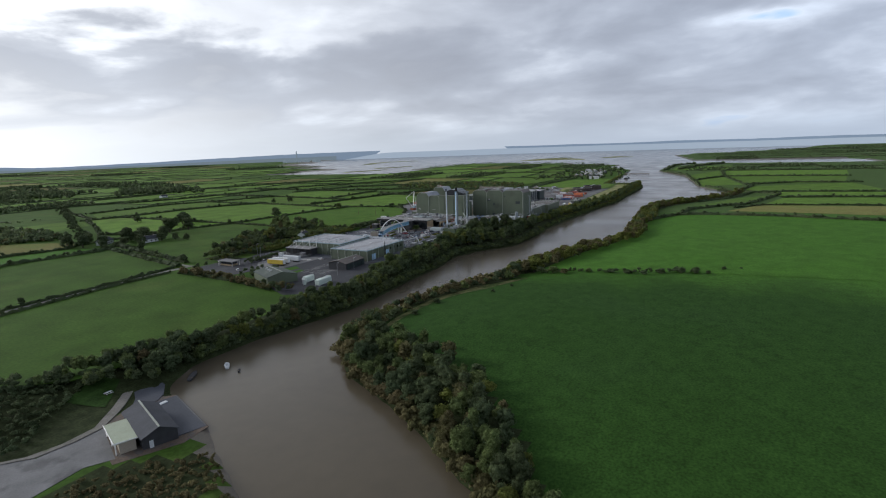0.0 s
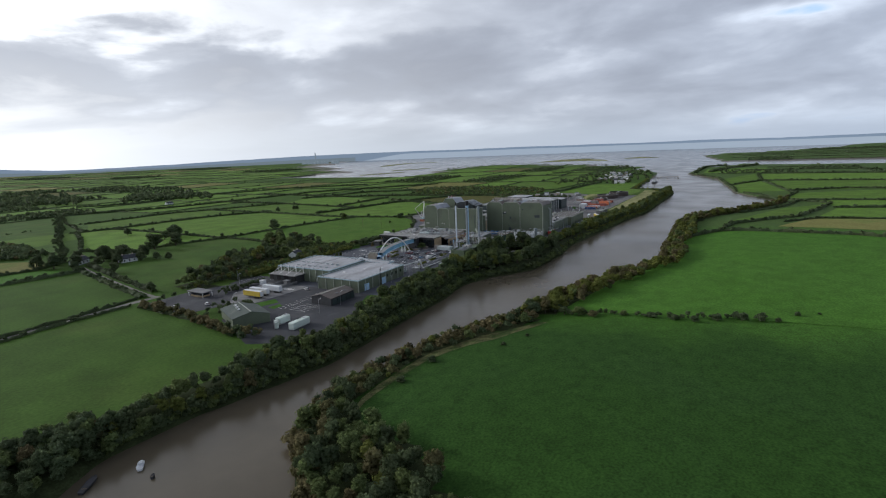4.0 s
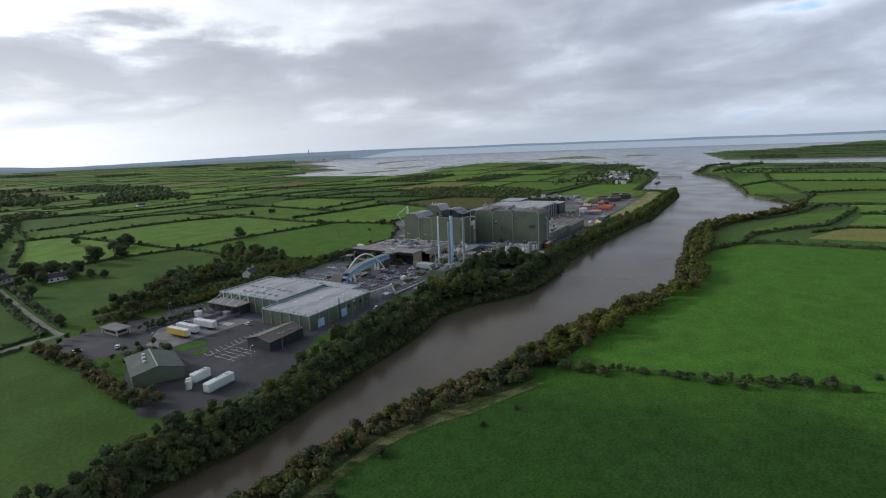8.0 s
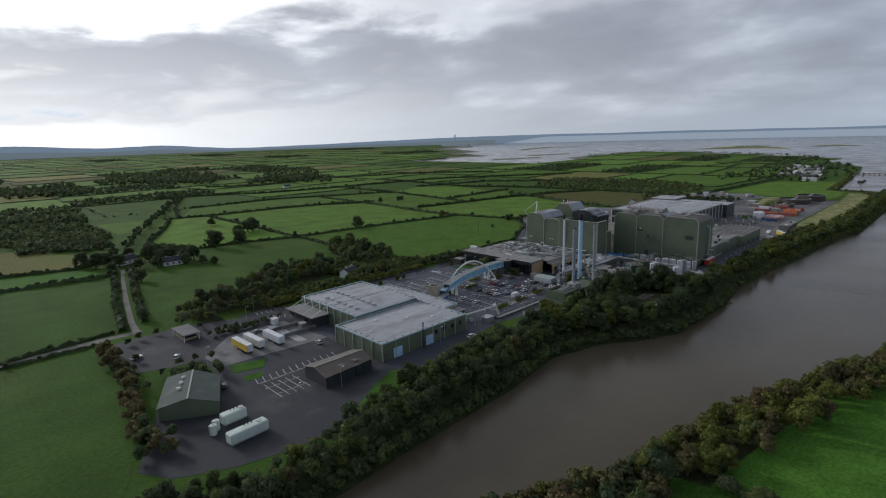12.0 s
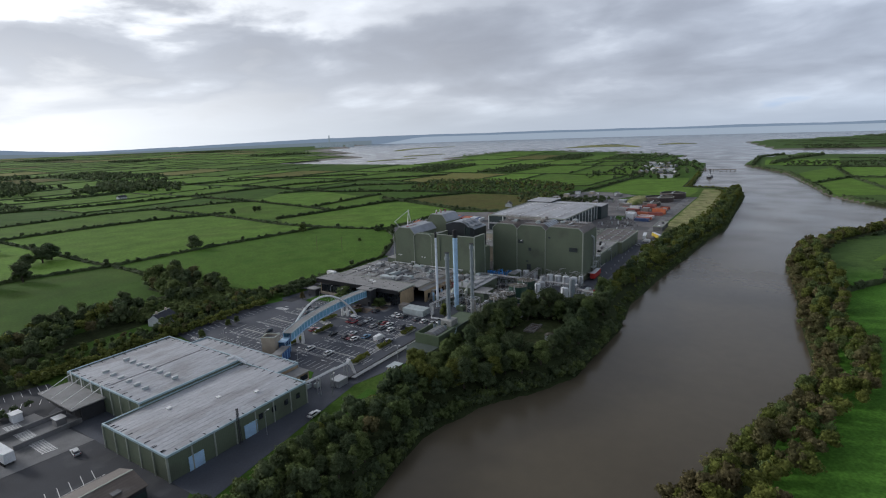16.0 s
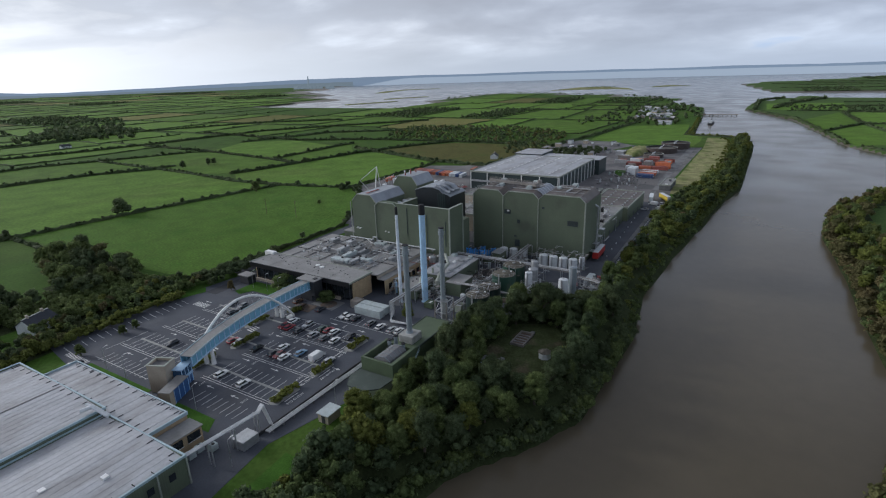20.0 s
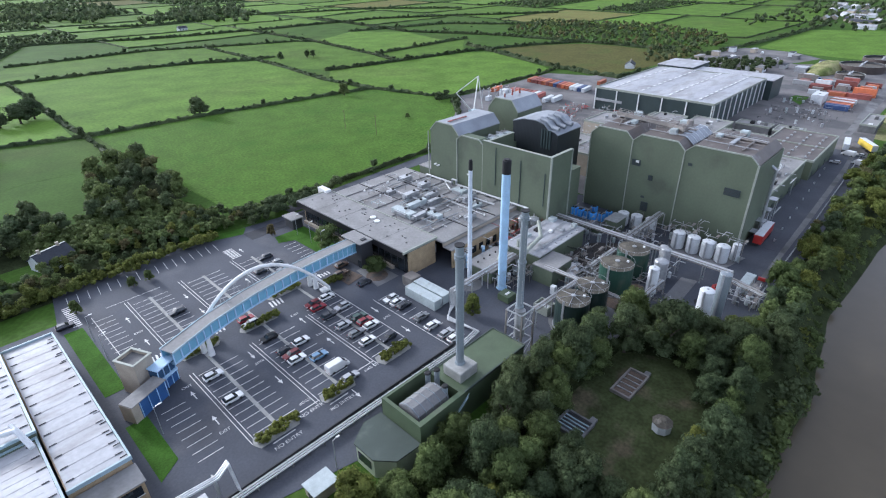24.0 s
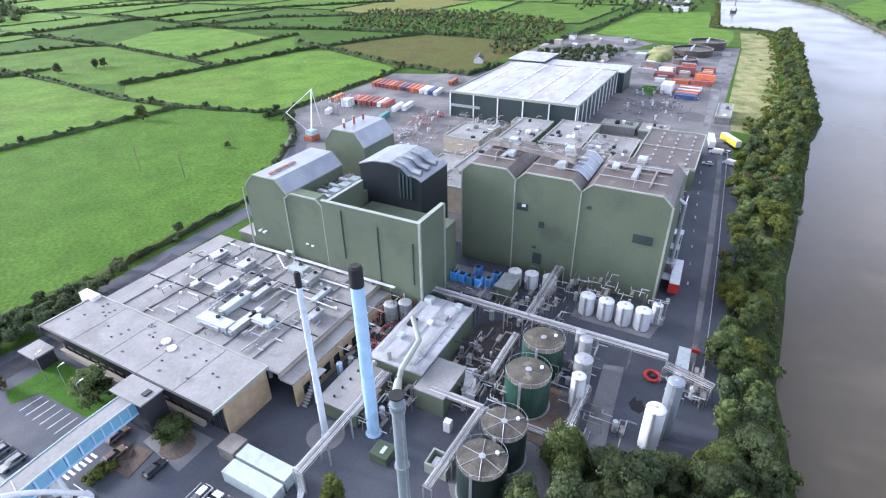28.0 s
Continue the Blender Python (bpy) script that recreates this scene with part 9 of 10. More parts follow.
planted("yard_bushes", COARSE, [(x, y, -0.1, s, 0.85) for x, y, s in ((63, 225, 0.5), (60, 216, 0.42), (58, 206, 0.5), (66, 204, 0.45), (73, 208, 0.5), (79, 209, 0.45), (84, 205, 0.55), (82, 196, 0.5), (70, 198, 0.5), (76, 200, 0.42), (93, 230, 0.42), (97, 232, 0.5), (101, 233, 0.45), (105, 231, 0.5), (109, 229, 0.4), (113, 228, 0.45), (118, 226, 0.42), (71, 250, 0.55), (78, 250, 0.5), (66, 246, 0.5), (94, 244, 0.45), (52, 178, 0.5), (50, 168, 0.75), (48, 160, 0.8), (44, 152, 0.7), (54, 158, 0.6), (50, 150, 0.55), (55, 196, 0.5))], "leaf_dark", "dark rounded bushes round the depot yard", "bushes")
planted("hedge", BUSH, [(x, y, -0.1, random.uniform(0.9, 1.5), 1.2) for x, y in sprinkle([(50, 150), (46, 165), (52, 186), (56, 210), (57, 250)], 1.3, 12, 1.4)], "leaf_brown", "overgrown hedge beside the depot", "hedge")
planted("hedge", BUSH, [(x, y, -0.1, random.uniform(0.9, 1.5), 1.2) for x, y in sprinkle([(62, 192), (70, 196), (80, 190)], 1.2, 13, 1.6)] + [(x, y, -0.1, random.uniform(0.7, 1.1), 1.0) for x, y in sprinkle([(94, 227), (108, 228), (124, 230)], 1.2, 14, 1.2)], "leaf_dark", "dark bushes beside the depot yard", "hedge")

def hedge_rows(name, lines, step, label, kind="leaf_dark", wild=0.35):
    """Unbroken hedges as lumpy strips laid over the land, joined in one mesh."""
    rng = np.random.default_rng(len(lines))
    V, F, base = [], [], 0
    for line, s in lines:
        p = []
        for (ax, ay), (bx, by) in zip(line, line[1:]):
            n = max(1, int(math.hypot(bx - ax, by - ay) / step))
            p += [(ax + (bx - ax) * k / n, ay + (by - ay) * k / n) for k in range(n)]
        p = np.array(p + [line[-1]], float)
        if len(p) < 2:
            continue
        d = np.gradient(p, axis=0)
        d /= np.linalg.norm(d, axis=1)[:, None] + 1e-9
        side = np.c_[-d[:, 1], d[:, 0]]
        n = len(p)
        p = p + rng.normal(size=(n, 2)) * 0.3
        z = land(p[:, 0], p[:, 1]) - 0.2
        h = 1.9 * s * rng.uniform(1 - wild, 1 + wild, n)
        w = 1.25 * s * rng.uniform(1 - wild, 1 + wild, n)
        for off, up in ((-1.0, 0.0), (-0.85, 0.62), (-0.2, 1.0), (0.35, 0.9), (0.9, 0.55), (1.0, 0.0)):
            q = p + side * (w * off * rng.uniform(0.8, 1.2, n))[:, None]
            V.append(np.c_[q, z + h * up * rng.uniform(0.8, 1.2, n)])
        i = np.arange(6 * n).reshape(6, n) + base
        F.append(np.stack([i[:-1, :-1], i[:-1, 1:], i[1:, 1:], i[1:, :-1]], -1).reshape(-1, 4))
        base += 6 * n
    me = bpy.data.meshes.new(name)
    me.from_pydata(np.concatenate(V).tolist(), [], np.concatenate(F).tolist())
    me.materials.append(M[kind])
    tagged(new(name, me), label, "hedge", kind="stuff")


# fields and their hedges on the plant's side, worked out from the lie of the hedges
planted("scrub", BUSH, [(x, y, -0.1, random.uniform(0.9, 1.7), 1.0) for x, y in scatter([(188, 271), (229, 252), (244, 252), (238, 264), (234, 286), (228, 300), (200, 290), (180, 286)], 2.6, 33)], "leaf", "rough green scrub behind the car park", "scrub")
planted("scrub", BUSH, [(x, y, -0.1, random.uniform(0.8, 1.4), 1.0) for x, y in scatter([(131, 246), (183, 244), (232, 246.2), (232, 250), (183, 250), (131, 253)], 2.0, 34)], "leaf_yellow", "olive bushes behind the parking bays", "scrub")
planted("scrub", COARSE, [(x, y, -2.5, random.uniform(0.6, 1.0), 1.0) for x, y in scatter([(600, 240), (640, 205), (690, 195), (690, 225), (640, 262)], 7.0, 35)], "leaf_dark", "dark trees east of the large warehouse", "trees")

FIELDS = [
    ("tufted_field", [(246, 264), (340, 262), (401, 297), (431, 328), (415, 389), (340, 397), (300, 402), (243, 410), (242, 345)]),
    ("field", [(241, 420), (300, 409), (340, 404), (412, 397), (410, 444), (419, 511), (423, 568), (374, 592), (300, 602), (244, 610)]),
    ("field", [(162, 434), (234, 415), (236, 445), (238, 535), (239, 610), (207, 622), (180, 560), (140, 480)]),
    ("field", [(426, 337), (556, 336), (566, 350), (598, 430), (584, 450), (520, 461), (438, 474), (416, 444), (420, 392)]),
    ("field", [(752, 128), (800, 126), (840, 128), (860, 152), (935, 156), (992, 162), (985, 182), (945, 250), (780, 246), (760, 200)]),
    ("rough_field", [(569, 338), (564, 288), (640, 280), (702, 275), (706, 360), (698, 394), (660, 424), (618, 440)]),
    ("field", [(245, 615), (300, 608), (374, 600), (427, 578), (429, 692), (379, 708), (319, 701), (257, 702), (222, 630)]),
    ("field", [(424, 512), (440, 480), (505, 468), (514, 511), (530, 638), (520, 656), (434, 690), (428, 570)]),
    ("field", [(522, 512), (520, 468), (586, 457), (616, 486), (650, 514), (628, 516)]),
    ("field", [(534, 640), (524, 516), (628, 520), (655, 618), (620, 680)]),
    ("meadow", [(-38, 250), (-110, 196), (-84, 158), (-66, 136), (-47, 131), (-4, 130), (13, 129), (34, 134), (40, 146), (46, 165), (52, 192), (57, 215), (58, 252), (20, 254)]),
    ("meadow", [(-6, 268), (58, 268), (70, 280), (90, 370), (80, 382), (30, 392), (-6, 380)]),
    ("meadow", [(80, 285), (95, 282), (175, 290), (180, 316), (172, 345), (200, 355), (232, 352), (236, 408), (160, 428), (140, 372), (108, 378), (96, 372)]),
    ("river_grass", [(-8, 400), (30, 402), (82, 392), (92, 402), (80, 424), (30, 440), (-8, 450)]),
    ("rough_field", [(20, 445), (80, 430), (100, 446), (96, 476), (62, 536), (25, 560)]),
    ("field", [(140, 560), (180, 570), (205, 630), (200, 638), (142, 650)]),
]
HEDGES = [
    ([(110, 438), (157, 433), (200, 425), (236, 411), (300, 405), (340, 400), (416, 393)], 1.0), ([(232, 331), (238, 380), (239, 412), (238, 445), (240, 535), (241, 614)], 1.0),
    ([(200, 627), (241, 613), (278, 608), (324, 604), (374, 597), (425, 574), (447, 578)], 1.2), ([(434, 325), (422, 367), (416, 392), (412, 444), (421, 511), (425, 570), (431, 694)], 1.1),
    ([(255, 705), (319, 704), (379, 711), (431, 694), (520, 658), (532, 640)], 1.1), ([(215, 628), (250, 740), (292, 840), (320, 929)], 1.2), ([(423, 332), (482, 334), (540, 333), (562, 336)], 0.9),
    ([(436, 478), (521, 464), (586, 454), (660, 428), (713, 396)], 1.3), ([(506, 466), (517, 511), (534, 638), (539, 784)], 1.2), ([(517, 513), (628, 518), (656, 516)], 1.2),
    ([(619, 483), (600, 432), (567, 338), (561, 280), (602, 271)], 1.5), ([(264, 876), (400, 821), (547, 797), (739, 775), (842, 706), (970, 601)], 1.4), ([(685, 857), (657, 618), (698, 506), (711, 360), (704, 268)], 1.4),
    ([(244, 262), (279, 258), (307, 259), (340, 260), (402, 295), (434, 326)], 0.85), ([(-120, 255), (-40, 260), (20, 262), (66, 267)], 0.8), ([(-120, 244), (-40, 250), (20, 256), (56, 256)], 0.8),
    ([(69, 266), (79.5, 320), (91.5, 372), (98, 402)], 1.3), ([(79.5, 272), (89, 318), (101, 370), (108, 402)], 1.4), ([(-6, 388), (30, 396), (83, 386), (95, 388)], 1.2), ([(-8, 455), (30, 442), (82, 426), (109, 440)], 1.2),
    ([(47, 160), (54, 200), (57, 250)], 1.0), ([(160, 434), (140, 480), (180, 560), (207, 626)], 1.3),
    ([(404, 298), (436, 334), (470, 331)], 0.7), ([(704, 268), (760, 262), (850, 250), (1000, 240), (1176, 262)], 1.4), ([(613, 679), (747, 643), (827, 517), (854, 406)], 1.4), ([(397, 1021), (480, 984), (652, 1005), (850, 923), (946, 789)], 1.5),
]
ribbons = []
for k, (mat, pts) in enumerate(FIELDS):
    patch("field", pts, mat, 0.042, "green pasture field bounded by hedges" if mat != "rough_field" else "rough yellowish pasture with tussocks", "field")
for k, (line, s) in enumerate(HEDGES):
    ribbons.append((line, s))
    pts = sprinkle(line, 5.0, 100 + k, 0.6)
    rng = np.random.default_rng(k)
    far = min(p[1] for p in line) > 560 or max(p[0] for p in line) > 600
    planted("hedge", BUSH, [(x, y, float(plain(x)) - 0.15, s * rng.uniform(0.6, 1.15), 1.0) for x, y in pts], "leaf_dark", "dark hawthorn hedge between green fields", "hedge")
    tall = sprinkle(line, 34, 300 + k, 1.0)
    planted("hedgerow_trees", COARSE, [(x, y, float(plain(x)) - 0.1, rng.uniform(0.35, 0.8), 0.9) for x, y in tall], "leaf_dark", "small trees standing in the hedgerow", "trees")

hedge_rows("field_hedges", ribbons, 2.4, "continuous dark hedgerows between fields")

# the country beyond: fields, hedges and woods out to the horizon
COUNTRY = [(60, 440), (100, 640), (200, 700), (420, 720), (640, 700), (735, 500), (725, 262), (560, 262), (430, 322), (250, 255), (40, 150), (-75, 150), (-130, 240), (-10, 262), (-10, 450)]


def country():
    rng = np.random.default_rng(21)
    hedge, trees_, far_hedge, rows_ = [], [], [], []
    x = -520.0
    count = 0
    while x < 2300:
        w = rng.uniform(105, 190) * (1 + max(0, x) / 2600)
        y = 180 + rng.uniform(-60, 60) + (120 if x > 800 else 0)
        while y < 4300:
            h = rng.uniform(75, 150) * (1 + max(0, y - 500) / 2000)
            sx = rng.uniform(-18, 18)
            ring = [(x + 4 + sx, y + 4), (x + w - 4 + sx, y + 4 + rng.uniform(-16, 16)), (x + w - 4, y + h - 4 + rng.uniform(-16, 16)), (x + 4, y + h - 4)]
            mid = np.array([[sum(p[0] for p in ring) / 4, sum(p[1] for p in ring) / 4]] + ring)
            d = line_distance(mid[:, 0], mid[:, 1], LEFT_SHORE)
            dry = ~inside(mid[:, 0], mid[:, 1], WATER)
            taken = inside(mid[:, 0], mid[:, 1], COUNTRY) | ((mid[:, 0] > -180) & (mid[:, 0] < 860) & (mid[:, 1] < 268))
            if dry.all() and d.min() > 14 and not taken.any():
                roll = rng.uniform()
                if roll < 0.9:
                    patch("field", ring, "rough_field" if roll < 0.13 else "field", 0.012 + 0.004 * (count % 7), "distant pasture field with dark hedges" if roll >= 0.13 else "distant rough brownish pasture", "field")
                    count += 1
                else:
                    for px, py in scatter(ring, 11 if y < 1200 else 18, count):
                        trees_.append((px, py, float(plain(px)), rng.uniform(0.7, 1.3) * (1 if y < 1200 else 1.5), 0.9))
            if dry.all() and not taken[0]:
                far = math.hypot(mid[0][0], mid[0][1])
                gap = 9.0 if far < 900 else (20.0 if far < 1800 else 40.0)
                grow = 0.85 if far < 900 else (0.8 if far < 1800 else 1.0)
                for line in ([ring[0], ring[1]], [ring[0], ring[3]]):
                    ends = np.array([(line[0][0] + (line[1][0] - line[0][0]) * q / 6, line[0][1] + (line[1][1] - line[0][1]) * q / 6) for q in range(7)])
                    if not (inside(ends[:, 0], ends[:, 1], COUNTRY) | ((ends[:, 0] > -180) & (ends[:, 0] < 860) & (ends[:, 1] < 268))).any():
                        rows_.append(([(px - 4, py - 4) for px, py in line], grow))
                    pts = sprinkle(line, gap, count * 3 + int(x) + 2000, 1.0)
                    keep = ~inside(pts[:, 0], pts[:, 1], COUNTRY) & ~((pts[:, 0] > -180) & (pts[:, 0] < 860) & (pts[:, 1] < 268))
                    for px, py in pts[keep]:
                        s = rng.uniform(0.45, 0.95) * grow * (2.2 if rng.uniform() < 0.1 else 1.0)
                        (hedge if far < 900 else far_hedge).append((px - 4, py - 4, float(plain(px)) - 0.3, s, 0.9))
            y += h
        x += w
    hedge_rows("country_hedgerows", rows_, 7.0, "dark continuous hedgerows of the plain")
    planted("country_hedges", LUMP, hedge, "leaf_dark", "dark hedgerows dividing distant fields", "hedges")
    planted("far_hedges", LUMP, far_hedge, "leaf_dark", "dark hedgerows of the far plain", "hedges")
    planted("country_woods", LUMP, [(a, b, c, s * 1.5, t * 1.2) for a, b, c, s, t in trees_], "leaf_dark", "dark scattered woods on the plain", "woods")


country()
for name, ring, gap, mix in (("scrub_wood", [(64, 540), (103, 480), (137, 556), (132, 646), (58, 770), (20, 680), (30, 600)], 6.5, (0.2, 0.7, 0.1, 0)), ("scrub_wood", [(712, 300), (720, 520), (860, 560), (905, 420), (850, 300), (770, 275)], 9.0, (0.3, 0.45, 0.2, 0.05)), ("scrub_wood", [(640, 278), (700, 270), (735, 285), (728, 330), (640, 300)], 8.0, (0.3, 0.5, 0.2, 0))):
    wood(name, ring, gap, 41, 1.2, mix, "dark scrub woodland among the fields", "in the scrub", 0, coarse=LUMP, tall=1.1)


def draped(name, ring, mat, label, lift=0.14, n=14):
    """A field on the hilly side of the river, laid over the land between four corners."""
    a, b, c, d = (np.array(p, float) for p in ring)
    st = np.linspace(0, 1, n)
    pts = np.array([[(a * (1 - s) + b * s) * (1 - t) + (d * (1 - s) + c * s) * t for s in st] for t in st]).reshape(-1, 2)
    zs = land(pts[:, 0], pts[:, 1]) + lift
    i = np.arange(n * n).reshape(n, n)
    q = np.stack([i[:-1, :-1], i[:-1, 1:], i[1:, 1:], i[1:, :-1]], -1).reshape(-1, 4)
    me = bpy.data.meshes.new(name)
    me.from_pydata(np.c_[pts, zs].tolist(), [], q.tolist())
    me.materials.append(M[mat])
    tagged(new(name, me), label, "field", kind="structure")


draped("river_field", [(137, 42), (396, 4), (362, -320), (176, -320)], "river_grass", "bright green pasture beside the river, coloured as if sunlit", n=50)
def draped_strip(name, edge_a, edge_b, mat, label, lift=0.10):
    """A long strip laid over the land between two lines."""
    rows_ = []
    for (ax, ay), (bx, by) in zip(edge_a, edge_b):
        rows_.append([(ax + (bx - ax) * k / 4, ay + (by - ay) * k / 4) for k in range(5)])
    p = np.array(rows_, float).reshape(-1, 2)
    i = np.arange(len(p)).reshape(-1, 5)
    q = np.stack([i[:-1, :-1], i[:-1, 1:], i[1:, 1:], i[1:, :-1]], -1).reshape(-1, 4)
    me = bpy.data.meshes.new(name)
    me.from_pydata(np.c_[p, land(p[:, 0], p[:, 1]) + lift].tolist(), [], q.tolist())
    me.materials.append(M[mat])
    tagged(new(name, me), label, "rough grass", kind="structure")


draped_strip("dry_grass_strip", [(12.5, 66), (24, 69), (34, 69), (46, 69), (61, 68.5), (71.5, 65), (80.5, 60.5), (91, 53), (102, 48.5), (110, 44.5), (119, 41)], [(14, 68), (26, 72), (36, 73), (48, 73), (62, 73), (71, 71.5), (80, 67), (93, 62), (100, 57), (108, 51), (119, 45)], "dry_bank", "pale dry grass between river scrub and pasture")
for ring, mat, label in (
        ([(425, -54), (489, -84), (500, -260), (398, -260)], "rough_field", "yellowish stubble field across the river"),
        ([(512, -90), (602, -113), (625, -280), (506, -280)], "field", "green field across the river"),
        ([(446, -12), (500, -68), (646, -106), (600, -64)], "field", "bright green field across the river"),
        ([(612, -117), (690, -92), (702, -280), (634, -280)], "field", "green field across the river"),
        ([(722, -74), (786, -86), (862, -220), (712, -240)], "field", "green field beside the creek"),
        ([(808, -14), (818, -74), (1020, -44), (944, -4)], "field", "green field beyond the creek"),
        ([(826, -82), (1022, -52), (1026, -240), (874, -214)], "field", "green field beyond the creek"),
        ([(962, 2), (1084, 24), (1232, -34), (1042, -42)], "field", "green field beyond the creek"),
        ([(1046, -50), (1232, -46), (1234, -270), (1038, -244)], "field", "green field beyond the creek"),
        ([(1248, -50), (1300, 70), (1470, 74), (1490, -60)], "field", "green field beyond the creek")):
    draped("field", ring, mat, label)
ribbons = []
for k, (line, s) in enumerate((
        ([(371, 9), (398, -12), (400, -31), (394, -60), (388, -95), (378, -130), (366, -200), (356, -300)], 1.3), ([(408, -14), (440, -20), (504, -73)], 1.3), ([(456, -60), (490, -87), (502, -150), (512, -260)], 0.9),
        ([(504, -73), (575, -93), (652, -112), (692, -84)], 1.3), ([(604, -112), (616, -166), (630, -280)], 1.4), ([(696, -90), (697, -178), (708, -280)], 1.2), ([(550, -24), (622, -66), (690, -84), (718, -66), (760, -46), (800, -22)], 1.2),
        ([(718, -66), (788, -86), (818, -78), (864, -150), (868, -235)], 1.4), ([(818, -78), (920, -64), (1034, -47)], 1.1), ([(944, 0), (1034, -47), (1030, -246)], 1.4), ([(1034, -47), (1140, -42), (1240, -40)], 1.4), ([(1240, -40), (1237, -275)], 1.7), ([(826, -12), (910, -2), (1000, 10), (1118, 28), (1220, 66), (1307, 98)], 1.3),
        ([(1300, 90), (1450, 90), (1590, 88), (1700, 40)], 2.0), ([(1320, 60), (1500, 20), (1650, -40)], 2.2))):
    ribbons.append((line, s))
    pts = sprinkle(line, 4.0 * s, 500 + k, 0.8 * s)
    zs = land(pts[:, 0], pts[:, 1])
    planted("hedge", LUMP if s > 1.7 else BUSH, [(x, y, z - 0.2, s * random.uniform(0.6, 1.2), 1.0) for (x, y), z in zip(pts, zs) if z > -4.8], "leaf_dark", "dark hedge across the river", "hedge")
hedge_rows("bank_hedgerows", ribbons, 2.8, "dark unbroken hedges across the river")


def south_country():
    """Hedges and copses on the low land across the river, out to the horizon."""
    rng = np.random.default_rng(8)
    rows_, clumps = [], []
    x = 1260.0
    while x < 4300:
        w = rng.uniform(90, 170) * (1 + (x - 880) / 2200)
        y = -1500.0
        while y < 420:
            h = rng.uniform(70, 130) * (1 + (x - 880) / 2600)
            a, b, c = (x, y), (x + w, y + rng.uniform(-14, 14)), (x + rng.uniform(-14, 14), y + h)
            pts = np.array([a, b, c, (x + w, y + h), (x + w / 2, y + h / 2)])
            if not inside(pts[:, 0], pts[:, 1], WATER).any() and (line_distance(pts[:, 0], pts[:, 1], RIGHT_SHORE) > 12).all():
                grow = 1.0 + (x - 880) / 3500
                rows_ += [([a, b], grow), ([a, c], grow)]
                for line in ([a, b], [a, c]):
                    for px, py in sprinkle(line, 16 * grow, int(x + y) + 5000, 1.5):
                        clumps.append((px, py, land_at(px, py) - 0.2, grow * rng.uniform(0.5, 1.0), 1.0))
                if rng.uniform() < 0.14:
                    for px, py in scatter([a, b, (x + w, y + h), c], 14 * grow, int(x)):
                        clumps.append((px, py, land_at(px, py) - 0.2, grow * rng.uniform(0.9, 1.5), 1.1))
            y += h
        x += w
    hedge_rows("south_hedgerows", rows_, 8.0, "dark hedgerows across the estuary land")
    planted("south_copses", LUMP, clumps, "leaf_dark", "dark trees and copses across the estuary", "trees")


south_country()

# darker copses and broad thickets among the fields
for k, (ring, gap, size) in enumerate((([(60, 515), (116, 487), (130, 577), (79, 578)], 6.5, 0.75), ([(72, 737), (140, 668), (149, 738), (79, 815)], 7.5, 0.8), ([(107, 1096), (228, 1049), (253, 1356), (127, 1308)], 15.0, 1.2), ([(271, 1273), (446, 1073), (582, 1437), (391, 1626)], 19.0, 1.4), ([(477, 1015), (602, 909), (721, 1164), (638, 1263)], 17.0, 1.3))):
    pts = scatter(ring, gap, 900 + k)
    rng = np.random.default_rng(900 + k)
    planted("copse", LUMP, [(x, y, float(plain(x)) - 0.3, size * rng.uniform(1.3, 2.4), 1.2) for x, y in pts], "leaf_dark", "dark copse among the distant fields", "trees")
planted("hedgerow_trees", COARSE, [(x, y, -0.1, random.uniform(0.5, 0.9), 0.9) for x, y in sprinkle([(120, 471), (184, 612), (291, 844)], 5.0, 950, 3.0)], "leaf_dark", "broad overgrown hedge running across fields", "trees")
# ---- boathouse and slipway ----
patch("concrete_yard", [(-76, 101), (-93, 101.5), (-100, 109), (-125, 108), (-150, 98), (-150, 84), (-112, 86), (-102, 84), (-90, 85.5), (-84, 82)], "concrete", -3.9, "pale concrete boat yard", "yard")
patch("lane", [(-49, 131), (-51, 132.5), (-59, 119), (-67, 111.5), (-77, 103.6), (-86, 102.6), (-94, 104.5), (-103, 112), (-125, 111), (-125, 108.6), (-102, 109.8), (-93, 102), (-84, 100.6), (-76, 101.4), (-69, 106), (-64, 110), (-56.5, 117.5)], "lane", -3.7, "gravel path to the slipway", "path")
patch("boat_apron", [(-52.4, 124.8), (-47.2, 122.2), (-49.2, 111.9), (-54.2, 105.4), (-57.8, 102.9), (-66, 104), (-60.2, 111.0)], "asphalt", -3.8, "grey apron beside the slipway", "yard")
patch("gravel_apron", [(-86, 80), (-71, 72.5), (-62, 74), (-53, 101), (-57, 106), (-66, 106), (-78, 103)], "dirt", -3.93, "grey-brown gravel round the boathouse", "yard")
sl = thing("slipway", -62, 86, -4, "grey concrete slipway running into the river", "slipway")
bm = bmesh.new()
loft(bm, [[(-62.6, 103.4, -6.5), (-53.1, 100.4, -6.5), (-53.1, 100.4, -3.9), (-62.6, 103.4, -3.6)], [(-71.4, 77.4, -6.5), (-62.2, 74.6, -6.5), (-62.2, 74.6, -3.9), (-71.4, 77.4, -3.6)]])
part("ramp", bm, "asphalt", sl)
part("kerb", rods([(-53.1, 100.4, -3.95), (-62.2, 74.6, -3.95)], 0.22, 6), "dark_wall", sl)
each("mooring_block", "white", sl, (-60.2, -57.4, 98.6, 99.8, -4.0, -3.5), (-65.5, -62.4, 75.6, 76.4, -4.9, -4.1))
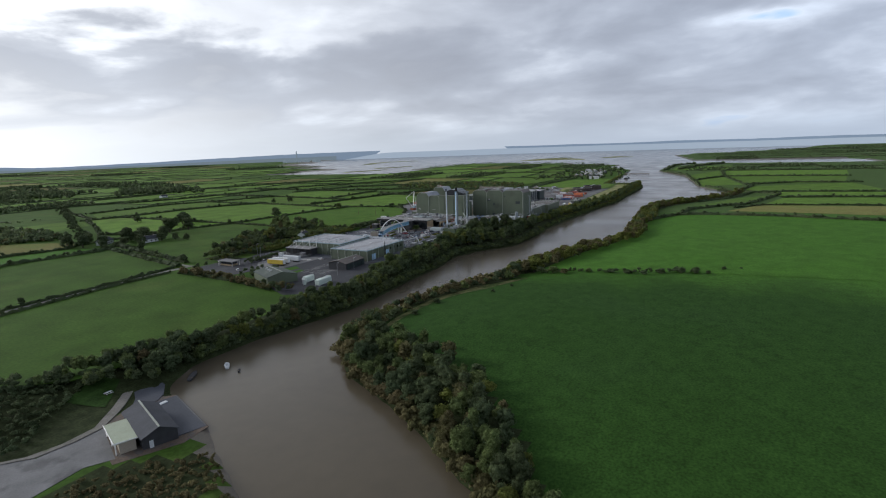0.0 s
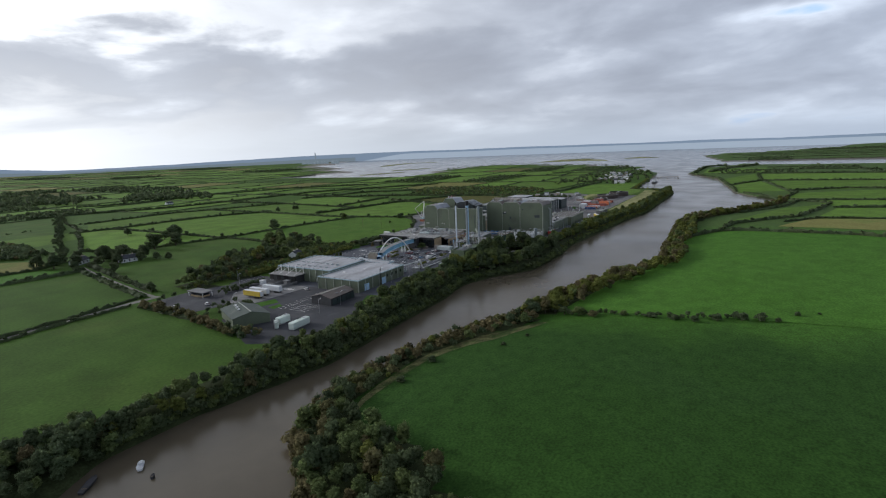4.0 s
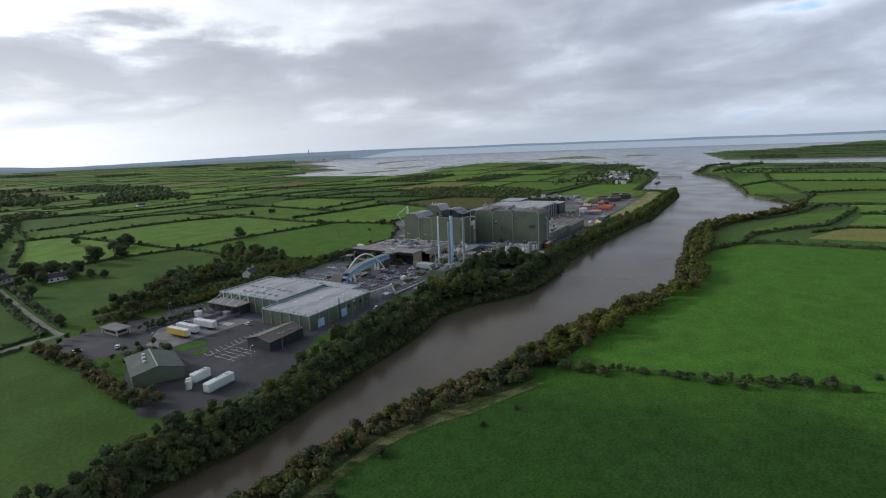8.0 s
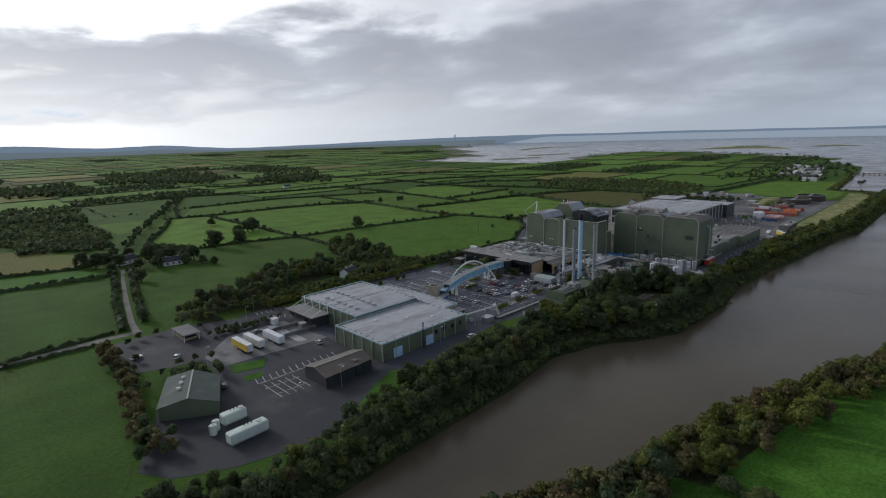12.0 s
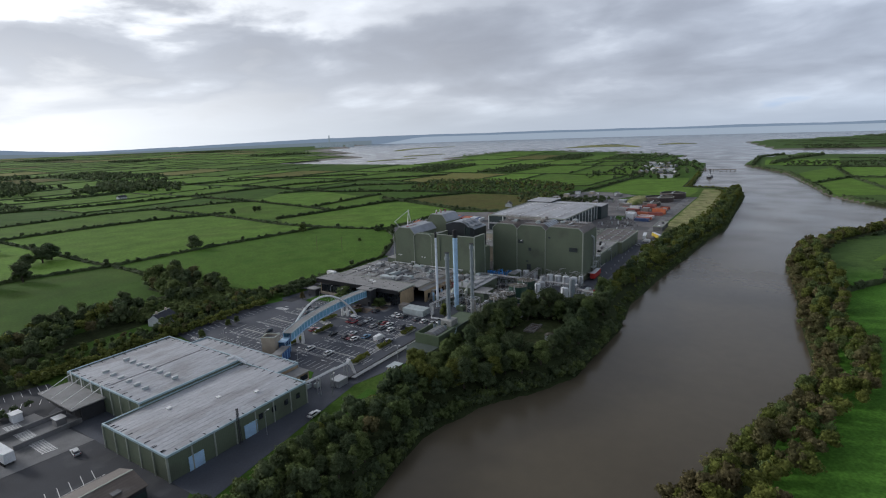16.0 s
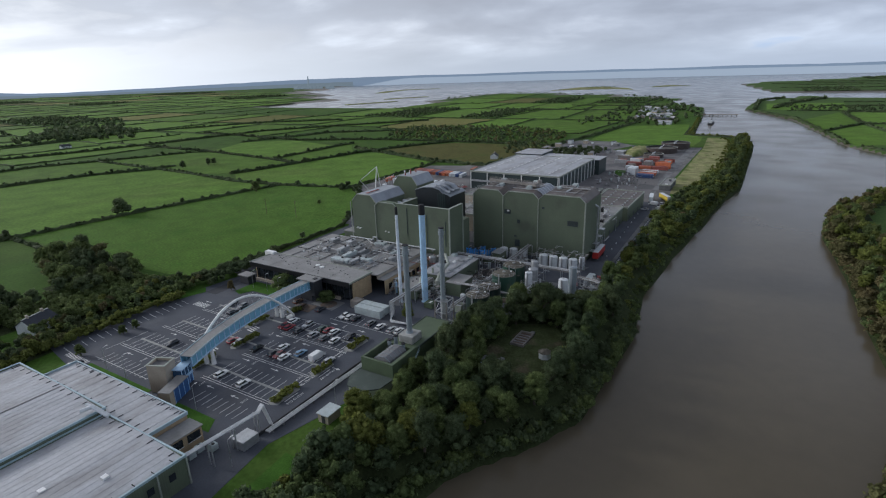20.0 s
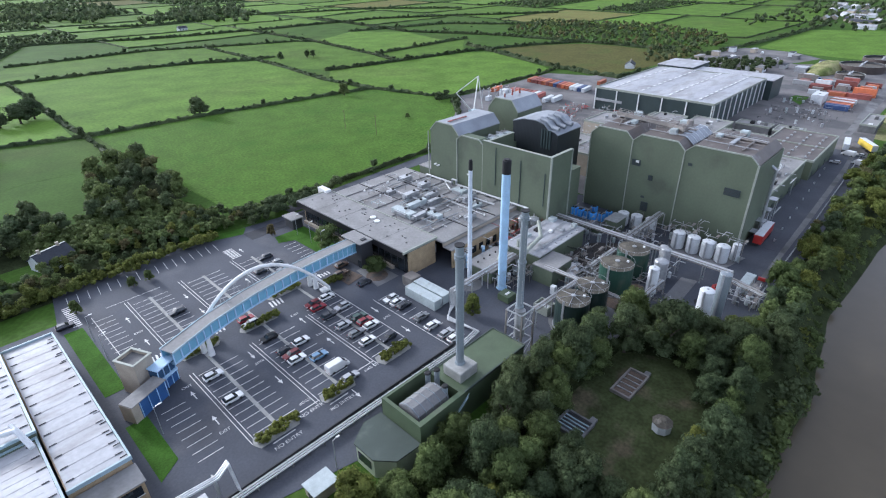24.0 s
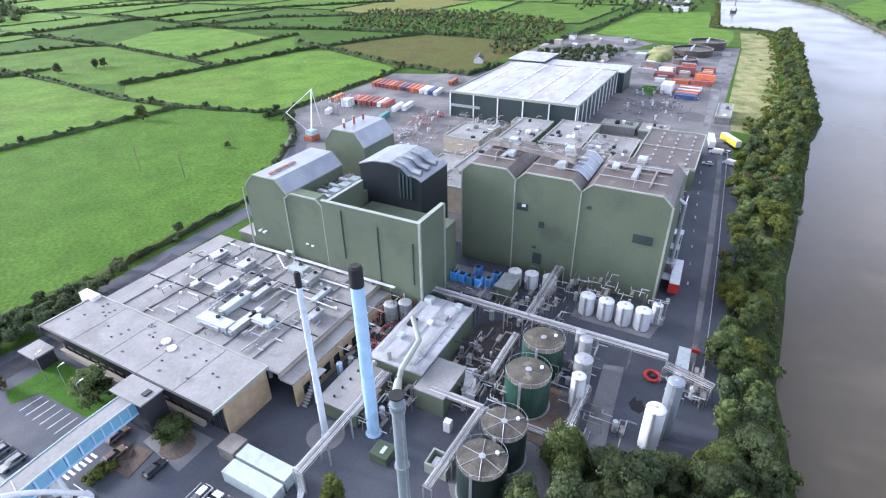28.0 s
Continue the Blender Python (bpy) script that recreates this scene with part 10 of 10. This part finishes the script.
bh = gabled("boathouse", [(-71.4, 98.6), (-63.0, 95.4), (-70.2, 75.9), (-78.3, 79.1)], 3.2, 5.2, "dark_wall", "slate", "dark slate-roofed boathouse with white ridge", -4.0, "boathouse")
part("door", boxes((-76.9, -75.9, 78.15, 78.3, -3.95, -1.9), turn=-20, pivot=(-76.4, 78.2, 0)), "white", bh)
an = thing("boathouse_annex", -80, 86, -4.0, "flat pale green roofed annex beside the boathouse", "annex")
part("wall", prism(bmesh.new(), [(-77.2, 94.2), (-74.0, 93.0), (-78.6, 81.4), (-82.2, 82.8)], -4.0, -0.9), "beige", an)
part("roof", prism(bmesh.new(), [(-78.6, 96.0), (-73.2, 94.0), (-78.2, 80.9), (-83.4, 83.0)], -0.9, -0.6), "annex_roof", an)
part("roof_verge", rods([(-78.6, 96.0, -0.6), (-83.4, 83.0, -0.6), (-78.2, 80.9, -0.6)], 0.14, 5), "white_trim", an)
for x, y in ((-78.3, 95.4), (-82.9, 83.3), (-80.6, 89.2)):
    part("post", boxes((x - 0.12, x + 0.12, y - 0.12, y + 0.12, -4.0, -0.9)), "white_trim", an)
draped("riverside_lawn", [(-68, 114), (-73, 127), (-58, 136), (-55, 127)], "shaded_lawn", "small lawn round the picnic bench, coloured dark for shade", lift=0.2)
bn = thing("picnic_bench", -62.5, 121.5, -0.8, "white picnic bench on the grass", "bench")
zb = land_at(-62.5, 121.5)
part("tabletop", boxes((-63.6, -61.4, 121.1, 121.9, zb + 0.7, zb + 0.78)), "white", bn)
for s in (-0.75, 0.75):
    part("seat", boxes((-63.6, -61.4, 121.5 + s - 0.15, 121.5 + s + 0.15, zb + 0.42, zb + 0.48)), "white", bn)
for x in (-63.3, -61.7):
    each("leg", "wood", bn, (x - 0.05, x + 0.05, 120.7, 122.3, zb, zb + 0.42), (x - 0.05, x + 0.05, 121.3, 121.7, zb + 0.42, zb + 0.7))


def boat(x, y, turn, l, w, mat, label, cabin):
    b = thing("boat", x, y, WATER_Z, label, "boat", "moored boats")
    rings = []
    for t in np.linspace(0, 1, 9):
        s = w / 2 * (1 - (2 * t - 1) ** 4 * (0.25 if t < 0.5 else 1.0)) + 0.02
        px = (t - 0.5) * l
        rings.append([(px, -s, 0.75 + 0.25 * t), (px, -s * 0.6, -0.35), (px, s * 0.6, -0.35), (px, s, 0.75 + 0.25 * t), (px, s * 0.85, 0.6 + 0.25 * t), (px, -s * 0.85, 0.6 + 0.25 * t)])
    bm = loft(bmesh.new(), rings)
    bm.transform(pose(x, y, WATER_Z, 0, 0, turn))
    part("hull", bm, mat, b)
    if cabin:
        bm = boxes((-l * 0.12, l * 0.2, -w * 0.28, w * 0.28, 0.7, 1.5), bevel=0.12)
        bm.transform(pose(x, y, WATER_Z, 0, 0, turn))
        part("cabin", bm, "white", b)
        bm = boxes((l * 0.12, l * 0.21, -w * 0.22, w * 0.22, 1.0, 1.4))
        bm.transform(pose(x, y, WATER_Z, 0, 0, turn))
        part("cabin_window", bm, "window", b)
    else:
        for k in range(3):
            bm = boxes((-l * 0.3 + k * l * 0.28, -l * 0.3 + k * l * 0.28 + 0.3, -w * 0.36, w * 0.36, 0.62, 0.7))
            bm.transform(pose(x, y, WATER_Z, 0, 0, turn))
            part("thwart", bm, "wood", b)


boat(-28, 106.5, 51, 4.4, 1.8, "white", "small white moored motor boat with cabin", True)
boat(-39.5, 110.5, 35, 7.5, 2.0, "dark_wall", "dark open wooden boat moored in the river", False)
boat(-29.5, 98.5, 30, 1.4, 0.8, "dark_wall", "tiny dark dinghy by the mooring", False)
planted("scrub", BUSH, [(x, y, land_at(x, y) - 0.1, random.uniform(0.3, 0.75), 0.8) for x, y in scatter([(-150, 60), (-100, 52), (-84, 44), (-75, 60), (-82, 72), (-94, 80), (-104, 78), (-120, 80), (-150, 78)], 1.9, 61, 0.8)], "leaf_brown", "low brown bushes and reeds beside the boat yard", "scrub")
planted("scrub", BUSH, [(x, y, land_at(x, y) - 0.1, random.uniform(0.45, 1.0), 0.8) for x, y in scatter([(-170, 112), (-105, 116), (-92, 110), (-84, 118), (-70, 128), (-58, 132), (-66, 144), (-90, 158), (-170, 170)], 2.3, 62, 0.7)], "leaf_dark", "low dark scrub above the boat yard", "scrub")
planted("scrub", BUSH, [(x, y, land_at(x, y) - 0.1, random.uniform(0.7, 1.5), 0.9) for x, y in sprinkle([(-170, 190), (-110, 182), (-84, 158), (-70, 141), (-58, 133)], 1.2, 63, 1.6)], "leaf_dark", "dark hedge between field and boat yard", "hedge")
bank = []
for (ax, ay), (bx, by) in zip(LEFT_SHORE[2:5], LEFT_SHORE[3:6]):
    for k in range(26):
        t = random.random()
        bank.append((ax + (bx - ax) * t - random.uniform(0.5, 5), ay + (by - ay) * t + random.uniform(-1, 1)))
planted("reeds", BUSH, [(x, y, land_at(x, y) - 0.2, random.uniform(0.3, 0.5), 0.9) for x, y in bank], "leaf_brown", "brown reeds along the river edge", "reeds")


# ---- farmhouses and far village ----
def house(x, y, turn, l, w, wall, label, group, roof="slate"):
    c, s = math.cos(radians(turn)), math.sin(radians(turn))
    pts = [(x + c * u - s * v, y + s * u + c * v) for u, v in ((-l / 2, w / 2), (-l / 2, -w / 2), (l / 2, -w / 2), (l / 2, w / 2))]
    h = gabled("house", pts, 3.0, 5.4, wall, roof, label, float(plain(x)), "house")
    h["group"] = group
    ctr = Vector((x, y, float(plain(x))))
    for u in (-l * 0.3, l * 0.3):
        p = ctr + Vector((c * u, s * u, 5.2))
        part("chimney", boxes((p.x - 0.4, p.x + 0.4, p.y - 0.4, p.y + 0.4, p.z, p.z + 1.3)), "beige", h)
    for u in (-l * 0.3, 0, l * 0.3):
        bm = boxes((u - 0.6, u + 0.6, -w / 2 - 0.06, -w / 2 + 0.02, 0.9, 2.1))
        bm.transform(pose(x, y, float(plain(x)), 0, 0, turn))
        part("window", bm, "window", h)


for x, y, t, l in ((110, 420, 30, 14), (131, 390, -10, 12), (191, 268, 20, 9.5), (60, 839, 10, 16), (22, 832, 0, 14), (486, 882, 0, 12), (605, 292, 20, 10)):
    house(x, y, t, l, 7, "white", "white rendered farmhouse with slate roof", "farmhouses")
rng = random.Random(4)
for k in range(24):
    x, y = rng.uniform(985, 1330), 0
    y = 175 + (x - 985) * 0.16 + rng.uniform(0, 70)
    house(x, y, rng.uniform(0, 90), rng.uniform(9, 22), rng.uniform(7, 10), rng.choice(("white", "white", "beige", "concrete")), "pale village house with sheet roof by the estuary", "village houses", rng.choice(("slate", "roof_metal", "roof_metal", "roof_silver")))
def dry_spots(spots):
    p = np.array([(a, b) for a, b, *_ in spots])
    ok = ~inside(p[:, 0], p[:, 1], WATER) & (line_distance(p[:, 0], p[:, 1], LEFT_SHORE) > 6)
    return [q for q, keep in zip(spots, ok) if keep]


planted("village_trees", LUMP, dry_spots([(rng.uniform(960, 1420), rng.uniform(165, 330), -2.6, rng.uniform(1.0, 2.2), 1.2) for _ in range(170)]), "leaf_dark", "dark trees among village houses", "trees")
coast = sprinkle([(1480, 262), (1580, 300), (1700, 320), (1850, 420), (1900, 500), (1950, 620), (2050, 760), (2140, 880), (2000, 960), (1800, 980), (1650, 960)], 9, 77, 16)
planted("headland_trees", LUMP, dry_spots([(a, b, -2.6, rng.uniform(0.8, 1.8), 1.0) for a, b in coast]), "leaf_dark", "dark trees along the far headland shore", "trees")
sh2 = thing("barge", 1035, 138, WATER_Z, "dark moored work barge with derrick", "barge")
part("hull", boxes((1022, 1050, 134, 141, WATER_Z - 0.5, WATER_Z + 2.2), bevel=0.5), "dark_wall", sh2)
part("wheelhouse", boxes((1025, 1031, 135.5, 139.5, WATER_Z + 2.2, WATER_Z + 6)), "white", sh2)
part("derrick", rods([(1040, 137.5, WATER_Z + 2), (1040, 137.5, WATER_Z + 14)], 0.5, 6), "dark_wall", sh2)
jt = thing("jetty", 1190, 140, WATER_Z, "dark timber jetty reaching into the estuary", "jetty")
part("deck", boxes((1180, 1186, 110, 168, WATER_Z + 2, WATER_Z + 2.6)), "wood", jt)
for k in range(8):
    part("pile", boxes((1180.5, 1181.3, 112 + k * 7, 112.8 + k * 7, WATER_Z - 2, WATER_Z + 2)), "wood", jt)
    part("pile", boxes((1184.7, 1185.5, 112 + k * 7, 112.8 + k * 7, WATER_Z - 2, WATER_Z + 2)), "wood", jt)


# mud banks and islands in the estuary
def island(pts, label):
    bm = bmesh.new()
    prism(bm, pts, WATER_Z - 1, WATER_Z + 1.2)
    solo("mud_island", bm, "scrub_grass", label, "island", "estuary islands", "structure")


island([(2248, 1718), (2420, 1800), (2702, 1859), (2819, 1698), (2760, 1700), (2660, 1800), (2440, 1750), (2290, 1690)], "long low mud island in the estuary")
island([(1722, 1250), (1800, 1230), (1900, 1190), (1910, 1210), (1810, 1260), (1730, 1275)], "low mud bank in the estuary")
island([(2370, 876), (2520, 860), (2691, 850), (2727, 751), (2600, 650), (2536, 601), (2397, 547), (2470, 640), (2450, 732)], "low tree-dotted island in the estuary")
island([(2642, 528), (2740, 520), (2847, 491), (2720, 377), (2700, 440)], "small low island in the estuary")
island([(1420, 1180), (1500, 1150), (1600, 1120), (1600, 1135), (1510, 1175), (1430, 1200)], "pale mud flat in the estuary")
planted("island_trees", LUMP, [(rng.uniform(2600, 2712), rng.uniform(690, 800), WATER_Z + 1, rng.uniform(0.8, 2.0), 1.0) for _ in range(22)], "leaf_dark", "dark trees on an estuary island", "trees")
# works with a tall chimney on the far shore
fw = thing("far_works", 3080, 2960, 0, "distant works with one tall chimney on the shore", "factory")
# stack and sheds share the lowland's glowing haze colour
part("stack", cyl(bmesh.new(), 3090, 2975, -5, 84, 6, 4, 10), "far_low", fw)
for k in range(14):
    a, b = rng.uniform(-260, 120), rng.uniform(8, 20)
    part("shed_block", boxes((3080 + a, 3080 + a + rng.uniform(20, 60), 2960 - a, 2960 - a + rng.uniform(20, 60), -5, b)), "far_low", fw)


def far_ring(name, mat, r, a0, a1, low, top, label, n=240):
    bm = bmesh.new()
    prev = None
    for k in range(n + 1):
        a = radians(a0 + (a1 - a0) * k / n)
        x, y = 100 + math.cos(a) * r, 50 + math.sin(a) * r
        pair = (bm.verts.new((x, y, low)), bm.verts.new((x, y, top(math.degrees(a)))))
        if prev:
            bm.faces.new((prev[0], pair[0], pair[1], prev[1]))
        prev = pair
    solo(name, bm, mat, label, "backdrop", kind="structure")


def hills(a):
    v = 64 - 40 * float(smooth01((a - 38) / 30)) + 5 * noise.noise(Vector((a * 0.16, 0, 0))) + 3 * noise.noise(Vector((a * 0.9, 3, 0)))
    return v + 62 * math.exp(-((a - 85) / 6.0) ** 2) + 36 * math.exp(-((a - 74) / 4.5) ** 2) + 30 * math.exp(-((a - 99) / 9) ** 2)


# upright rings that glow, haze already mixed into their colours
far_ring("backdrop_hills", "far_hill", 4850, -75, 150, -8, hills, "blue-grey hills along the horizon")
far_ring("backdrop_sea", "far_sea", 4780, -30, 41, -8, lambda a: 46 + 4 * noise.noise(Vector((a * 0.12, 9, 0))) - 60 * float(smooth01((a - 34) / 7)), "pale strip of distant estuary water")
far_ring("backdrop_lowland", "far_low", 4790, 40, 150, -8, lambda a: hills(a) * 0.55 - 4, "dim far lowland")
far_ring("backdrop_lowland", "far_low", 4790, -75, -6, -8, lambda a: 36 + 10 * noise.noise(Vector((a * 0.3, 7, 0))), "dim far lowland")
